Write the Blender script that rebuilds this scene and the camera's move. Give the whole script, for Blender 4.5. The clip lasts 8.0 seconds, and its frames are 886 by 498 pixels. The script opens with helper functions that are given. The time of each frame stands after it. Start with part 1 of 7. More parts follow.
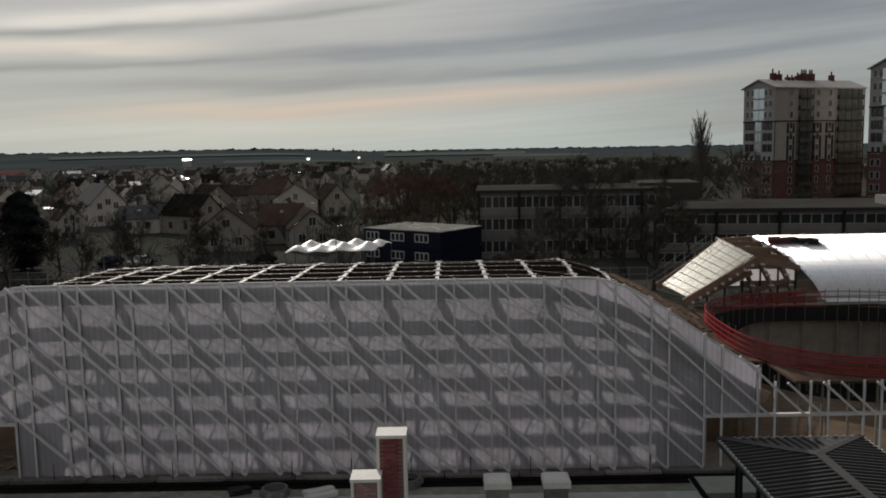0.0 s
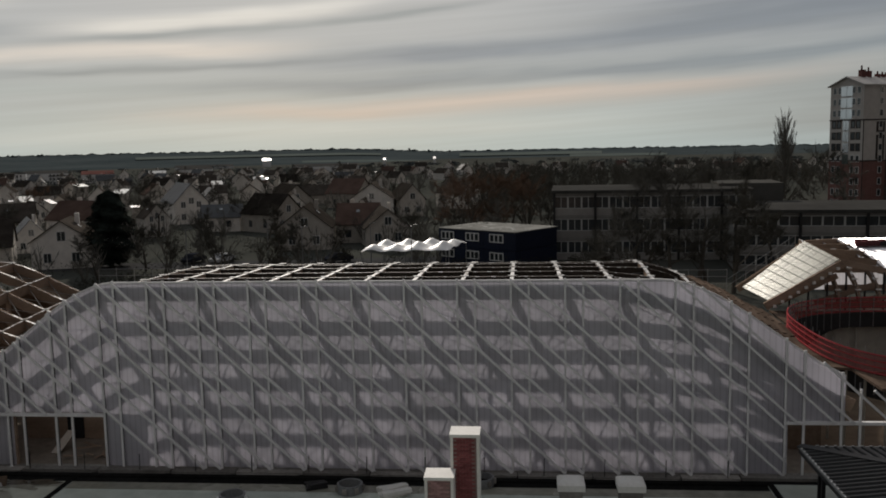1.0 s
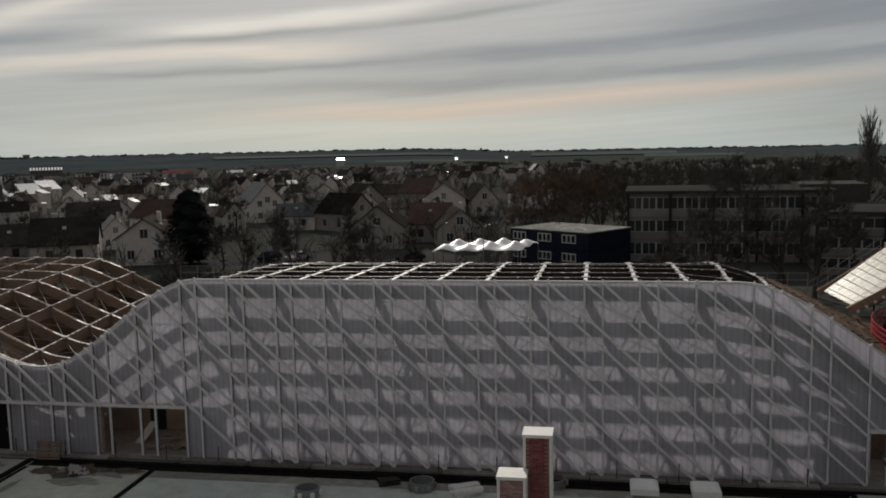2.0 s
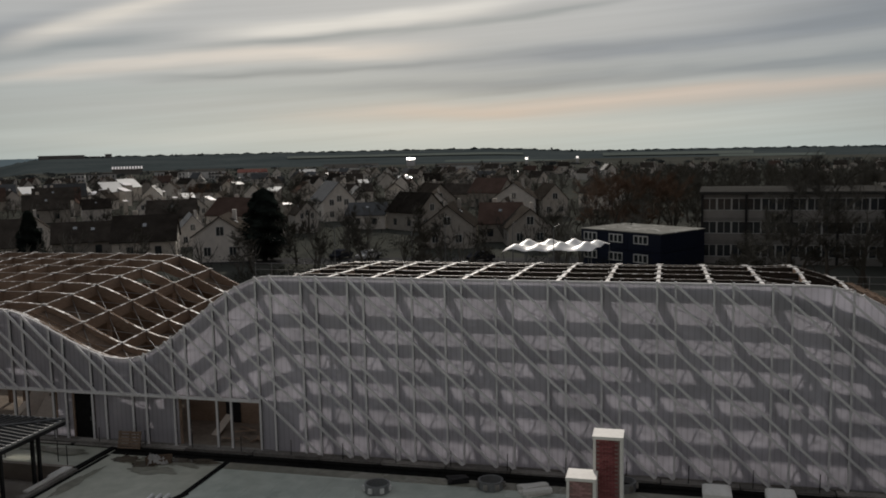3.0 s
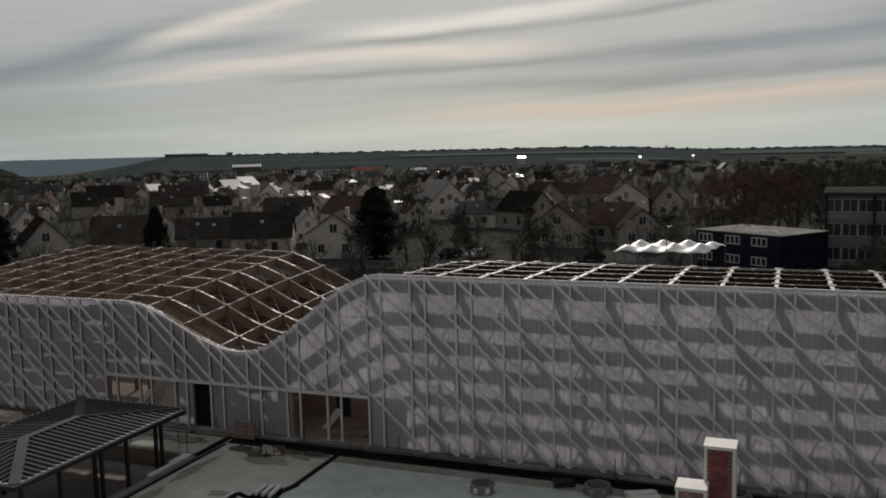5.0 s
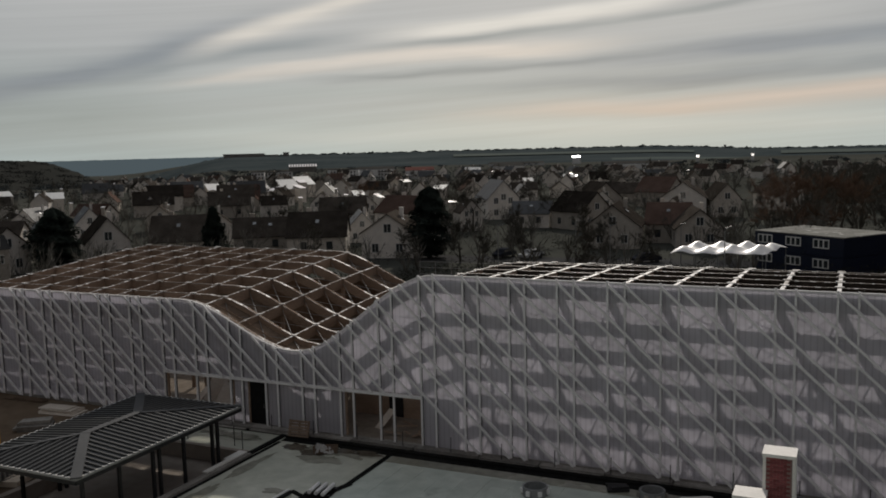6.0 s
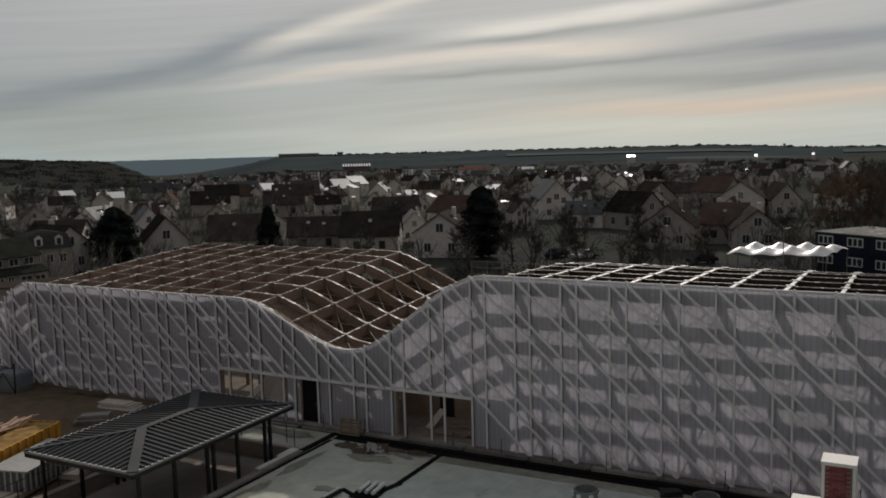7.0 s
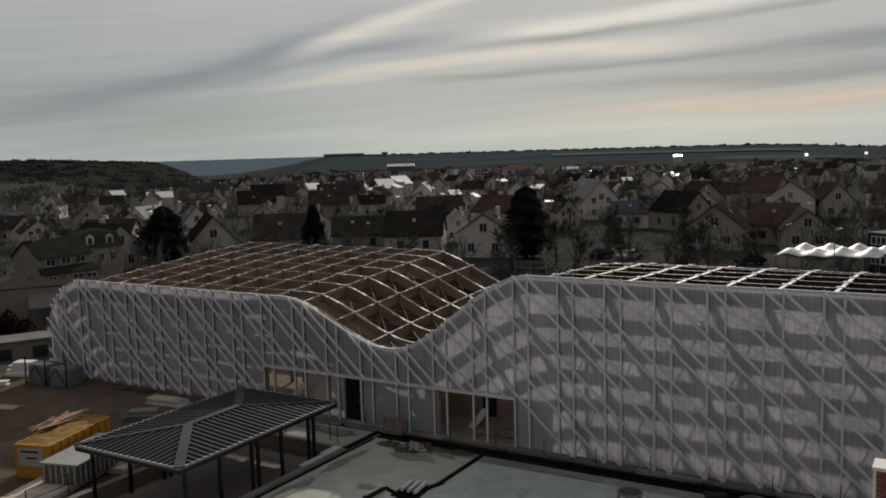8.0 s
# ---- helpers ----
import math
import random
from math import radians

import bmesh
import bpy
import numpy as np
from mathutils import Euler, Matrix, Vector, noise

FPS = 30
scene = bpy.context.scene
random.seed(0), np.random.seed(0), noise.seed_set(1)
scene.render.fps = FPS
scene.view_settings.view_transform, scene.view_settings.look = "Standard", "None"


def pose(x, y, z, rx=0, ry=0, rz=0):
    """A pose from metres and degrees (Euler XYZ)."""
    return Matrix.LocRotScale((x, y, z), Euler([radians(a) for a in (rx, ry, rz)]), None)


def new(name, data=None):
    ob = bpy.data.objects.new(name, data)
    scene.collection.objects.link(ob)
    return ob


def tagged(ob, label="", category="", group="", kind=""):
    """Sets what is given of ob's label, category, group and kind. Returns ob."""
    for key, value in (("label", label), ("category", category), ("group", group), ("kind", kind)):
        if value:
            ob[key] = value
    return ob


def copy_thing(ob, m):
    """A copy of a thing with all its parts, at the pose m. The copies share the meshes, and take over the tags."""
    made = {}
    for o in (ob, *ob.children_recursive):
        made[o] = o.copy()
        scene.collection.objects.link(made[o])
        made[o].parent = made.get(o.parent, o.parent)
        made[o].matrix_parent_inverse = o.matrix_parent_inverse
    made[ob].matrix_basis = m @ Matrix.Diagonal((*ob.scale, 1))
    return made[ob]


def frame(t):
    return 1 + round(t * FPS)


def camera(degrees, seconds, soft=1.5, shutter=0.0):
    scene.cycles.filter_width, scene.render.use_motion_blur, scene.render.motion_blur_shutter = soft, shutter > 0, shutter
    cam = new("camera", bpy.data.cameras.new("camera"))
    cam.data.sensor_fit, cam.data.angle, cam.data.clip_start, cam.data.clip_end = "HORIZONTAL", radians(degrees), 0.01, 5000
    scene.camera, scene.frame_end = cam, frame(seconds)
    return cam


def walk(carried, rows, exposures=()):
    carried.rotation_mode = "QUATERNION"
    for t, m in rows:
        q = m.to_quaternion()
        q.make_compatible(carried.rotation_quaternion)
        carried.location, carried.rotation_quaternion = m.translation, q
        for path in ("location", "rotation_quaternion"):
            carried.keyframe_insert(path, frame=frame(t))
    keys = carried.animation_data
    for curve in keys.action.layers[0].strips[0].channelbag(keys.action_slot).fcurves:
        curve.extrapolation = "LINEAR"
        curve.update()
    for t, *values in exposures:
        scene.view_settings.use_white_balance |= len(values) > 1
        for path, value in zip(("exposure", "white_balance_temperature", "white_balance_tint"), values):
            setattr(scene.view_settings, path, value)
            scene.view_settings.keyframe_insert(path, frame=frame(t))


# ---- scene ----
# camera: a nearly hovering eye that pans to the left
cam = camera(52.88, 8.0, soft=1.8)
ROWS = [
    (0.0, 0.0, 0.0, 15.3, 83.013, 1.035, 0.217),
    (0.5, 0.02, -0.061, 15.311, 83.052, 1.1, 2.513),
    (1.0, -0.01, -0.125, 15.336, 83.091, 1.161, 5.031),
    (1.5, -0.062, -0.227, 15.363, 83.129, 1.2, 7.294),
    (3.0, -0.154, -0.493, 15.392, 83.24, 1.2, 14.098),
    (3.5, -0.138, -0.539, 15.408, 83.26, 1.21, 15.964),
    (4.0, -0.11, -0.553, 15.435, 83.256, 1.223, 17.828),
    (4.5, -0.1, -0.524, 15.468, 83.258, 1.24, 19.484),
    (6.0, -0.121, -0.359, 15.56, 83.336, 1.426, 24.643),
    (6.5, -0.12, -0.299, 15.58, 83.352, 1.475, 26.309),
    (7.0, -0.112, -0.24, 15.586, 83.388, 1.53, 28.03),
    (7.5, -0.105, -0.206, 15.577, 83.426, 1.58, 29.494),
    (8.0, -0.092, -0.19, 15.56, 83.462, 1.645, 30.859),
]
EXPOSURE = 0.0
walk(cam, [(t, pose(x, y, z, rx, ry, rz)) for t, x, y, z, rx, ry, rz in ROWS], [(0.0, EXPOSURE), (8.0, EXPOSURE)])

# ---------------------------------------------------------------- light
SUN_WAY = Vector((0.28, -1.0, -0.505)).normalized()
sun_up = math.asin(-SUN_WAY.z)
sun_turn = math.atan2(-SUN_WAY.x, -SUN_WAY.y)
lamp = bpy.data.lights.new("sun", "SUN")
lamp.energy, lamp.angle, lamp.color = 2.5, radians(0.9), (1.0, 0.92, 0.82)
sun = new("sun", lamp)
sun.rotation_euler = SUN_WAY.to_track_quat("-Z", "Y").to_euler()

world = bpy.data.worlds.new("sky")
scene.world = world
world.use_nodes = True


def nodes_of(tree):
    tree.nodes.clear()

    def add(kind, **values):
        n = tree.nodes.new(kind)
        for k, v in values.items():
            if k == "op":
                n.operation = v
            elif k.startswith("i"):
                n.inputs[int(k[1:])].default_value = v
        return n

    def join(a, ai, b, bi):
        tree.links.new(a.outputs[ai], b.inputs[bi])

    return add, join


def ramp_of(node, stops):
    e = node.color_ramp.elements
    while len(e) < len(stops):
        e.new(0.5)
    for k, (p, c) in enumerate(stops):
        e[k].position = p
        e[k].color = (*c, 1)


# cloud streaks low over the town: three points of the streak (bearing, height), half width, the bearings between
# which it shows, tone and strength
STREAKS = [
    ((-60, 3.2), (-48, 2.2), (-36, 1.7), 2.6, -90, -33, (0.315, 0.345, 0.335), 0.85),
    ((-58, 6.5), (-54, 7.4), (-50, 8.6), 1.6, -80, -46, (0.40, 0.405, 0.39), 0.5),
    ((-50.8, 3.7), (-44.2, 5.25), (-33.6, 8.6), 0.75, -60, -32, (0.245, 0.262, 0.285), 1.0),
    ((-42.5, 5.0), (-37.2, 6.0), (-31.5, 6.7), 0.40, -47, -28, (0.27, 0.29, 0.30), 0.85),
    ((-40.1, 4.1), (-33.7, 4.9), (-23.3, 5.7), 0.40, -44, -10, (0.70, 0.62, 0.545), 1.0),
    ((-36.7, 7.1), (-33.8, 7.95), (-30.6, 8.9), 0.55, -42, -22, (0.72, 0.655, 0.575), 1.0),
    ((-24.6, 7.0), (-16.9, 7.75), (-12.6, 8.4), 0.55, -31, -6, (0.75, 0.70, 0.63), 1.0),
    ((-30.0, 3.4), (-22, 3.3), (-12, 3.2), 0.5, -45, -2, (0.40, 0.425, 0.415), 0.7),
    ((-28.2, 4.45), (-20.5, 4.75), (-13.4, 5.1), 0.24, -36, -4, (0.275, 0.29, 0.295), 0.95),
    ((-25.7, 6.25), (-16.9, 6.97), (-9.8, 7.67), 0.28, -33, 2, (0.315, 0.325, 0.32), 0.95),
    ((-11.6, 4.97), (0.5, 5.6), (10, 6.4), 0.70, -25, 48, (0.242, 0.262, 0.292), 1.0),
    ((-18.8, 3.5), (-6.3, 3.85), (10, 4.5), 0.48, -30, 36, (0.255, 0.277, 0.298), 1.0),
    ((-20.6, 1.85), (-6, 2.35), (14.4, 3.4), 0.60, -29, 27, (0.57, 0.480, 0.42), 0.95),
    ((-20.0, 0.85), (0, 1.0), (20, 1.3), 0.6, -48, 14, (0.53, 0.565, 0.54), 0.7),
    ((7.5, 7.3), (16, 7.6), (23.8, 7.9), 1.9, -4, 60, (0.235, 0.248, 0.268), 1.0),
    ((11, 1.4), (19, 1.8), (26, 2.2), 2.4, 4, 60, (0.30, 0.315, 0.31), 0.9),
]


def cloud_bands(add, join, coord, split, rest):
    """The streaked cloud sheet over the town, set into the rest of the sky."""
    def node(op, a, b=None, c=None):
        n = add("ShaderNodeMath", op=op)
        for k, v in enumerate((a, b, c)):
            if v is None:
                continue
            if isinstance(v, (int, float)):
                n.inputs[k].default_value = v
            else:
                join(v, 0, n, k)
        return n

    def span(source, a, b):
        n = add("ShaderNodeMapRange")
        n.interpolation_type = "SMOOTHSTEP"
        n.inputs[1].default_value, n.inputs[2].default_value = a, b
        join(source, 0, n, 0)
        return n

    x, y, z = (add("ShaderNodeMath", op="ADD", i1=0.0) for k in range(3))
    for n, k in ((x, "X"), (y, "Y"), (z, "Z")):
        join(split, k, n, 0)
    bearing = node("MULTIPLY", node("ARCTAN2", x, y), 180 / math.pi)
    height = node("MULTIPLY", node("ARCSINE", z), 180 / math.pi)
    # lean with the streaks, so that the fine grain runs along them
    level = node("SUBTRACT", height, node("MULTIPLY", bearing, 0.062))

    def grain(a, b, detail, seed):
        v = add("ShaderNodeCombineXYZ")
        join(node("MULTIPLY", bearing, a), 0, v, 0)
        join(node("MULTIPLY", level, b), 0, v, 1)
        v.inputs[2].default_value = seed
        n = add("ShaderNodeTexNoise")
        n.inputs["Scale"].default_value, n.inputs["Detail"].default_value, n.inputs["Roughness"].default_value = 1.0, detail, 0.5
        join(v, 0, n, "Vector")
        return n

    sway = grain(0.07, 0.45, 3.0, 4.0)
    bent = node("ADD", height, node("MULTIPLY_ADD", sway, 1.5, -0.75))
    fine = grain(0.045, 2.1, 4.0, 9.0)
    patch = grain(0.11, 0.9, 3.0, 17.0)
    tone = add("ShaderNodeValToRGB")
    ramp_of(tone, [(0.0, (0.39, 0.465, 0.47)), (0.22, (0.375, 0.405, 0.41)), (0.55, (0.405, 0.41, 0.41)), (1.0, (0.47, 0.465, 0.45))])
    join(node("MULTIPLY", height, 1 / 12), 0, tone, 0)
    last, slot = tone, 0
    for p, q, r, wide, a, b, colour, share in STREAKS:
        c2, c1, c0 = (float(v) for v in np.polyfit([p[0], q[0], r[0]], [p[1], q[1], r[1]], 2))
        line = node("MULTIPLY_ADD", node("MULTIPLY_ADD", bearing, c2, c1), bearing, c0)
        off = node("SUBTRACT", bent, line)
        fall = node("EXPONENT", node("MULTIPLY", node("MULTIPLY", off, off), -1 / wide ** 2))
        show = node("MULTIPLY", span(bearing, a, a + (b - a) * 0.3), node("SUBTRACT", 1.0, span(bearing, b - (b - a) * 0.3, b)))
        body = node("MULTIPLY", fall, node("MULTIPLY", show, share))
        torn = node("MULTIPLY", body, node("MULTIPLY_ADD", patch, 1.1, 0.45))
        mix = add("ShaderNodeMix")
        mix.data_type = "RGBA"
        mix.inputs[7].default_value = (colour[0] * 0.90, colour[1] * 0.925, colour[2] * 0.95, 1)
        join(torn, 0, mix, 0), join(last, slot, mix, 6)
        last, slot = mix, 2
    ripple = add("ShaderNodeVectorMath", op="SCALE")
    join(last, slot, ripple, 0), join(node("MULTIPLY_ADD", fine, 0.30, 0.88), 0, ripple, 3)
    ahead = node("MULTIPLY", span(bearing, -100, -75), node("SUBTRACT", 1.0, span(bearing, 45, 70)))
    here = node("MULTIPLY", ahead, node("SUBTRACT", 1.0, span(height, 10, 20)))
    out = add("ShaderNodeMix")
    out.data_type = "RGBA"
    join(here, 0, out, 0), join(rest, 0, out, 6), join(ripple, 0, out, 7)
    return out


def build_sky():
    add, join = nodes_of(world.node_tree)
    coord = add("ShaderNodeTexCoord")
    split = add("ShaderNodeSeparateXYZ")
    join(coord, "Generated", split, 0)
    up = add("ShaderNodeMath", op="MAXIMUM", i1=0.0)
    join(split, "Z", up, 0)
    lift = add("ShaderNodeMath", op="ADD", i1=0.06)
    join(up, 0, lift, 0)
    # the cloud sheet as a plane overhead
    px = add("ShaderNodeMath", op="DIVIDE")
    py = add("ShaderNodeMath", op="DIVIDE")
    join(split, "X", px, 0), join(lift, 0, px, 1)
    join(split, "Y", py, 0), join(lift, 0, py, 1)
    plane = add("ShaderNodeCombineXYZ")
    join(px, 0, plane, 0), join(py, 0, plane, 1)
    turn = add("ShaderNodeMapping")
    turn.inputs["Rotation"].default_value = (0, 0, radians(BAND_TURN))
    join(plane, 0, turn, 0)
    streak = add("ShaderNodeMapping")
    streak.inputs["Scale"].default_value = (0.075, 0.40, 1.0)
    join(turn, 0, streak, 0)
    n1 = add("ShaderNodeTexNoise")
    n1.inputs["Scale"].default_value = 1.0
    n1.inputs["Detail"].default_value = 5.0
    n1.inputs["Roughness"].default_value = 0.46
    n1.inputs["Distortion"].default_value = 0.9
    join(streak, 0, n1, "Vector")
    cover = add("ShaderNodeValToRGB")
    ramp_of(cover, [(0.34, (0.18, 0.205, 0.24)), (0.47, (0.31, 0.33, 0.345)), (0.58, (0.50, 0.49, 0.465)), (0.72, (0.70, 0.67, 0.62))])
    join(n1, "Fac", cover, 0)
    # warm breaks in the sheet
    warm_map = add("ShaderNodeMapping")
    warm_map.inputs["Scale"].default_value = (0.06, 0.30, 1.0)
    warm_map.inputs["Location"].default_value = (3.1, 1.7, 0)
    join(turn, 0, warm_map, 0)
    n2 = add("ShaderNodeTexNoise")
    n2.inputs["Scale"].default_value = 1.0
    n2.inputs["Detail"].default_value = 2.0
    join(warm_map, 0, n2, "Vector")
    warm = add("ShaderNodeValToRGB")
    ramp_of(warm, [(0.42, (0.93, 1.0, 1.05)), (0.60, (1.25, 0.97, 0.86))])
    join(n2, "Fac", warm, 0)
    tint = add("ShaderNodeMix")
    tint.data_type, tint.blend_type = "RGBA", "MULTIPLY"
    tint.inputs[0].default_value = 1.0
    join(cover, 0, tint, 6), join(warm, 0, tint, 7)
    # pale air above the horizon
    low = add("ShaderNodeMapRange")
    low.inputs[1].default_value, low.inputs[2].default_value = 0.0, 0.082
    low.inputs[3].default_value, low.inputs[4].default_value = 0.92, 0.0
    join(split, "Z", low, 0)
    air = add("ShaderNodeMix")
    air.data_type = "RGBA"
    air.inputs[7].default_value = (0.382, 0.444, 0.442, 1)
    join(low, 0, air, 0), join(tint, 2, air, 6)
    # clouds glow on the side of the sun
    toward = add("ShaderNodeVectorMath", op="DOT_PRODUCT")
    toward.inputs[1].default_value = tuple(-SUN_WAY)
    join(coord, "Generated", toward, 0)
    glow = add("ShaderNodeMapRange")
    glow.inputs[1].default_value, glow.inputs[2].default_value = -0.6, 1.0
    glow.inputs[3].default_value, glow.inputs[4].default_value = 0.0, 1.0
    join(toward, "Value", glow, 0)
    lift_glow = add("ShaderNodeMath", op="POWER", i1=5.0)
    join(glow, 0, lift_glow, 0)
    glow2 = add("ShaderNodeMath", op="MULTIPLY_ADD", i1=1.10, i2=0.29)
    join(lift_glow, 0, glow2, 0)
    glow = glow2
    # an overcast sheet is brightest overhead
    over = add("ShaderNodeMapRange")
    over.inputs[1].default_value, over.inputs[2].default_value = 0.20, 0.80
    over.inputs[3].default_value, over.inputs[4].default_value = 1.0, 1.85
    join(split, "Z", over, 0)
    glow3 = add("ShaderNodeMath", op="MULTIPLY")
    join(glow, 0, glow3, 0), join(over, 0, glow3, 1)
    lit = add("ShaderNodeVectorMath", op="SCALE")
    join(air, 2, lit, 0), join(glow3, 0, lit, 3)
    clouds = add("ShaderNodeBackground", i1=1.0)
    join(cloud_bands(add, join, coord, split, lit), 2, clouds, 0)
    clear = add("ShaderNodeTexSky")
    clear.sky_type, clear.sun_disc = "NISHITA", False
    clear.sun_elevation, clear.sun_rotation = sun_up, sun_turn
    sky = add("ShaderNodeBackground", i1=0.05)
    join(clear, 0, sky, 0)
    both = add("ShaderNodeMixShader", i0=0.88)
    join(sky, 0, both, 1), join(clouds, 0, both, 2)
    out = add("ShaderNodeOutputWorld")
    join(both, 0, out, 0)


BAND_TURN = 9.0
build_sky()

# ---------------------------------------------------------------- materials
def surface(name, dark, light, scale=3.0, rough=0.8, metal=0.0, bump=0.15, spots=None, per_object=0.0, stretch=(1, 1, 1), spec=0.3):
    """A plain surface with stains at a large scale and grain at a small one."""
    m = bpy.data.materials.new(name)
    m.use_nodes = True
    add, join = nodes_of(m.node_tree)
    coord = add("ShaderNodeTexCoord")
    mapping = add("ShaderNodeMapping")
    mapping.inputs["Scale"].default_value = stretch
    join(coord, "Object", mapping, 0)
    big = add("ShaderNodeTexNoise")
    big.inputs["Scale"].default_value, big.inputs["Detail"].default_value = scale * 0.18, 4.0
    join(mapping, 0, big, "Vector")
    small = add("ShaderNodeTexNoise")
    small.inputs["Scale"].default_value, small.inputs["Detail"].default_value = scale * 2.4, 5.0
    join(mapping, 0, small, "Vector")
    both = add("ShaderNodeMath", op="MULTIPLY_ADD", i1=0.45, i2=-0.02)
    join(small, "Fac", both, 0)
    total = add("ShaderNodeMath", op="MULTIPLY_ADD", i1=0.6)
    join(big, "Fac", total, 0), join(both, 0, total, 2)
    colours = add("ShaderNodeValToRGB")
    ramp_of(colours, [(0.32, dark), (0.68, light)])
    join(total, 0, colours, 0)
    last, slot = colours, 0
    if spots:
        spot = add("ShaderNodeTexNoise")
        spot.inputs["Scale"].default_value, spot.inputs["Detail"].default_value = scale * 0.5, 6.0
        join(mapping, 0, spot, "Vector")
        cut = add("ShaderNodeMapRange")
        cut.inputs[1].default_value, cut.inputs[2].default_value = spots[1], spots[1] + 0.08
        join(spot, "Fac", cut, 0)
        mix = add("ShaderNodeMix")
        mix.data_type = "RGBA"
        mix.inputs[7].default_value = (*spots[0], 1)
        join(cut, 0, mix, 0), join(last, slot, mix, 6)
        last, slot = mix, 2
    if per_object:
        info = add("ShaderNodeObjectInfo")
        shade = add("ShaderNodeMapRange")
        shade.inputs[3].default_value, shade.inputs[4].default_value = 1 - per_object, 1 + per_object
        join(info, "Random", shade, 0)
        tone = add("ShaderNodeVectorMath", op="SCALE")
        join(last, slot, tone, 0), join(shade, 0, tone, 3)
        last, slot = tone, 0
    if rough >= 0.75:
        # matt things: no sheen at all
        p = add("ShaderNodeBsdfDiffuse")
        join(last, slot, p, "Color")
    else:
        p = add("ShaderNodeBsdfPrincipled")
        p.inputs["Metallic"].default_value = metal
        p.inputs["Specular IOR Level"].default_value = spec
        join(last, slot, p, "Base Color")
        gloss = add("ShaderNodeMapRange")
        gloss.inputs[3].default_value, gloss.inputs[4].default_value = max(rough - 0.12, 0.02), min(rough + 0.12, 1)
        join(big, "Fac", gloss, 0), join(gloss, 0, p, "Roughness")
    if bump:
        b = add("ShaderNodeBump")
        b.inputs["Strength"].default_value, b.inputs["Distance"].default_value = bump, 0.03
        join(small, "Fac", b, "Height"), join(b, 0, p, "Normal")
    out = add("ShaderNodeOutputMaterial")
    join(p, 0, out, 0)
    return m


def sheeting(name, colour, through_colour, through_share, rib=0.0):
    """A thin white sheet that lets light through; rib: the width of its hollow chambers."""
    m = bpy.data.materials.new(name)
    m.use_nodes = True
    add, join = nodes_of(m.node_tree)
    coord = add("ShaderNodeTexCoord")
    stain = add("ShaderNodeTexNoise")
    stain.inputs["Scale"].default_value, stain.inputs["Detail"].default_value = 0.5, 6.0
    join(coord, "Object", stain, "Vector")
    shade = add("ShaderNodeMapRange")
    shade.inputs[1].default_value, shade.inputs[2].default_value = 0.3, 0.7
    shade.inputs[3].default_value, shade.inputs[4].default_value = 0.88, 1.06
    join(stain, "Fac", shade, 0)
    last = shade
    if rib:
        wave = add("ShaderNodeTexWave")
        wave.wave_type, wave.bands_direction = "BANDS", "X"
        wave.inputs["Scale"].default_value = 0.314 / rib
        wave.inputs["Distortion"].default_value = 0.6
        wave.inputs["Detail"].default_value = 1.0
        wave.inputs["Detail Scale"].default_value = 0.3
        join(coord, "Object", wave, "Vector")
        line = add("ShaderNodeMapRange")
        line.inputs[1].default_value, line.inputs[2].default_value = 0.0, 0.22
        line.inputs[3].default_value, line.inputs[4].default_value = 0.86, 1.0
        join(wave, "Fac", line, 0)
        both = add("ShaderNodeMath", op="MULTIPLY")
        join(shade, 0, both, 0), join(line, 0, both, 1)
        last = both
    parts = []
    for kind, c in (("ShaderNodeBsdfDiffuse", colour), ("ShaderNodeBsdfTranslucent", through_colour)):
        tone = add("ShaderNodeVectorMath", op="SCALE")
        tone.inputs[0].default_value = c
        join(last, 0, tone, 3)
        s = add(kind)
        join(tone, 0, s, 0)
        parts.append(s)
    mix = add("ShaderNodeMixShader", i0=through_share)
    join(parts[0], 0, mix, 1), join(parts[1], 0, mix, 2)
    shine = add("ShaderNodeBsdfGlossy")
    shine.inputs["Roughness"].default_value = 0.35
    shine.inputs["Color"].default_value = (0.8, 0.8, 0.8, 1)
    top = add("ShaderNodeMixShader", i0=0.04)
    join(mix, 0, top, 1), join(shine, 0, top, 2)
    out = add("ShaderNodeOutputMaterial")
    join(top, 0, out, 0)
    return m


def glass_dark(name, colour=(0.03, 0.035, 0.04), rough=0.08):
    return surface(name, colour, tuple(c * 1.6 for c in colour), 1.0, rough, 0.0, 0.0, spec=0.6)


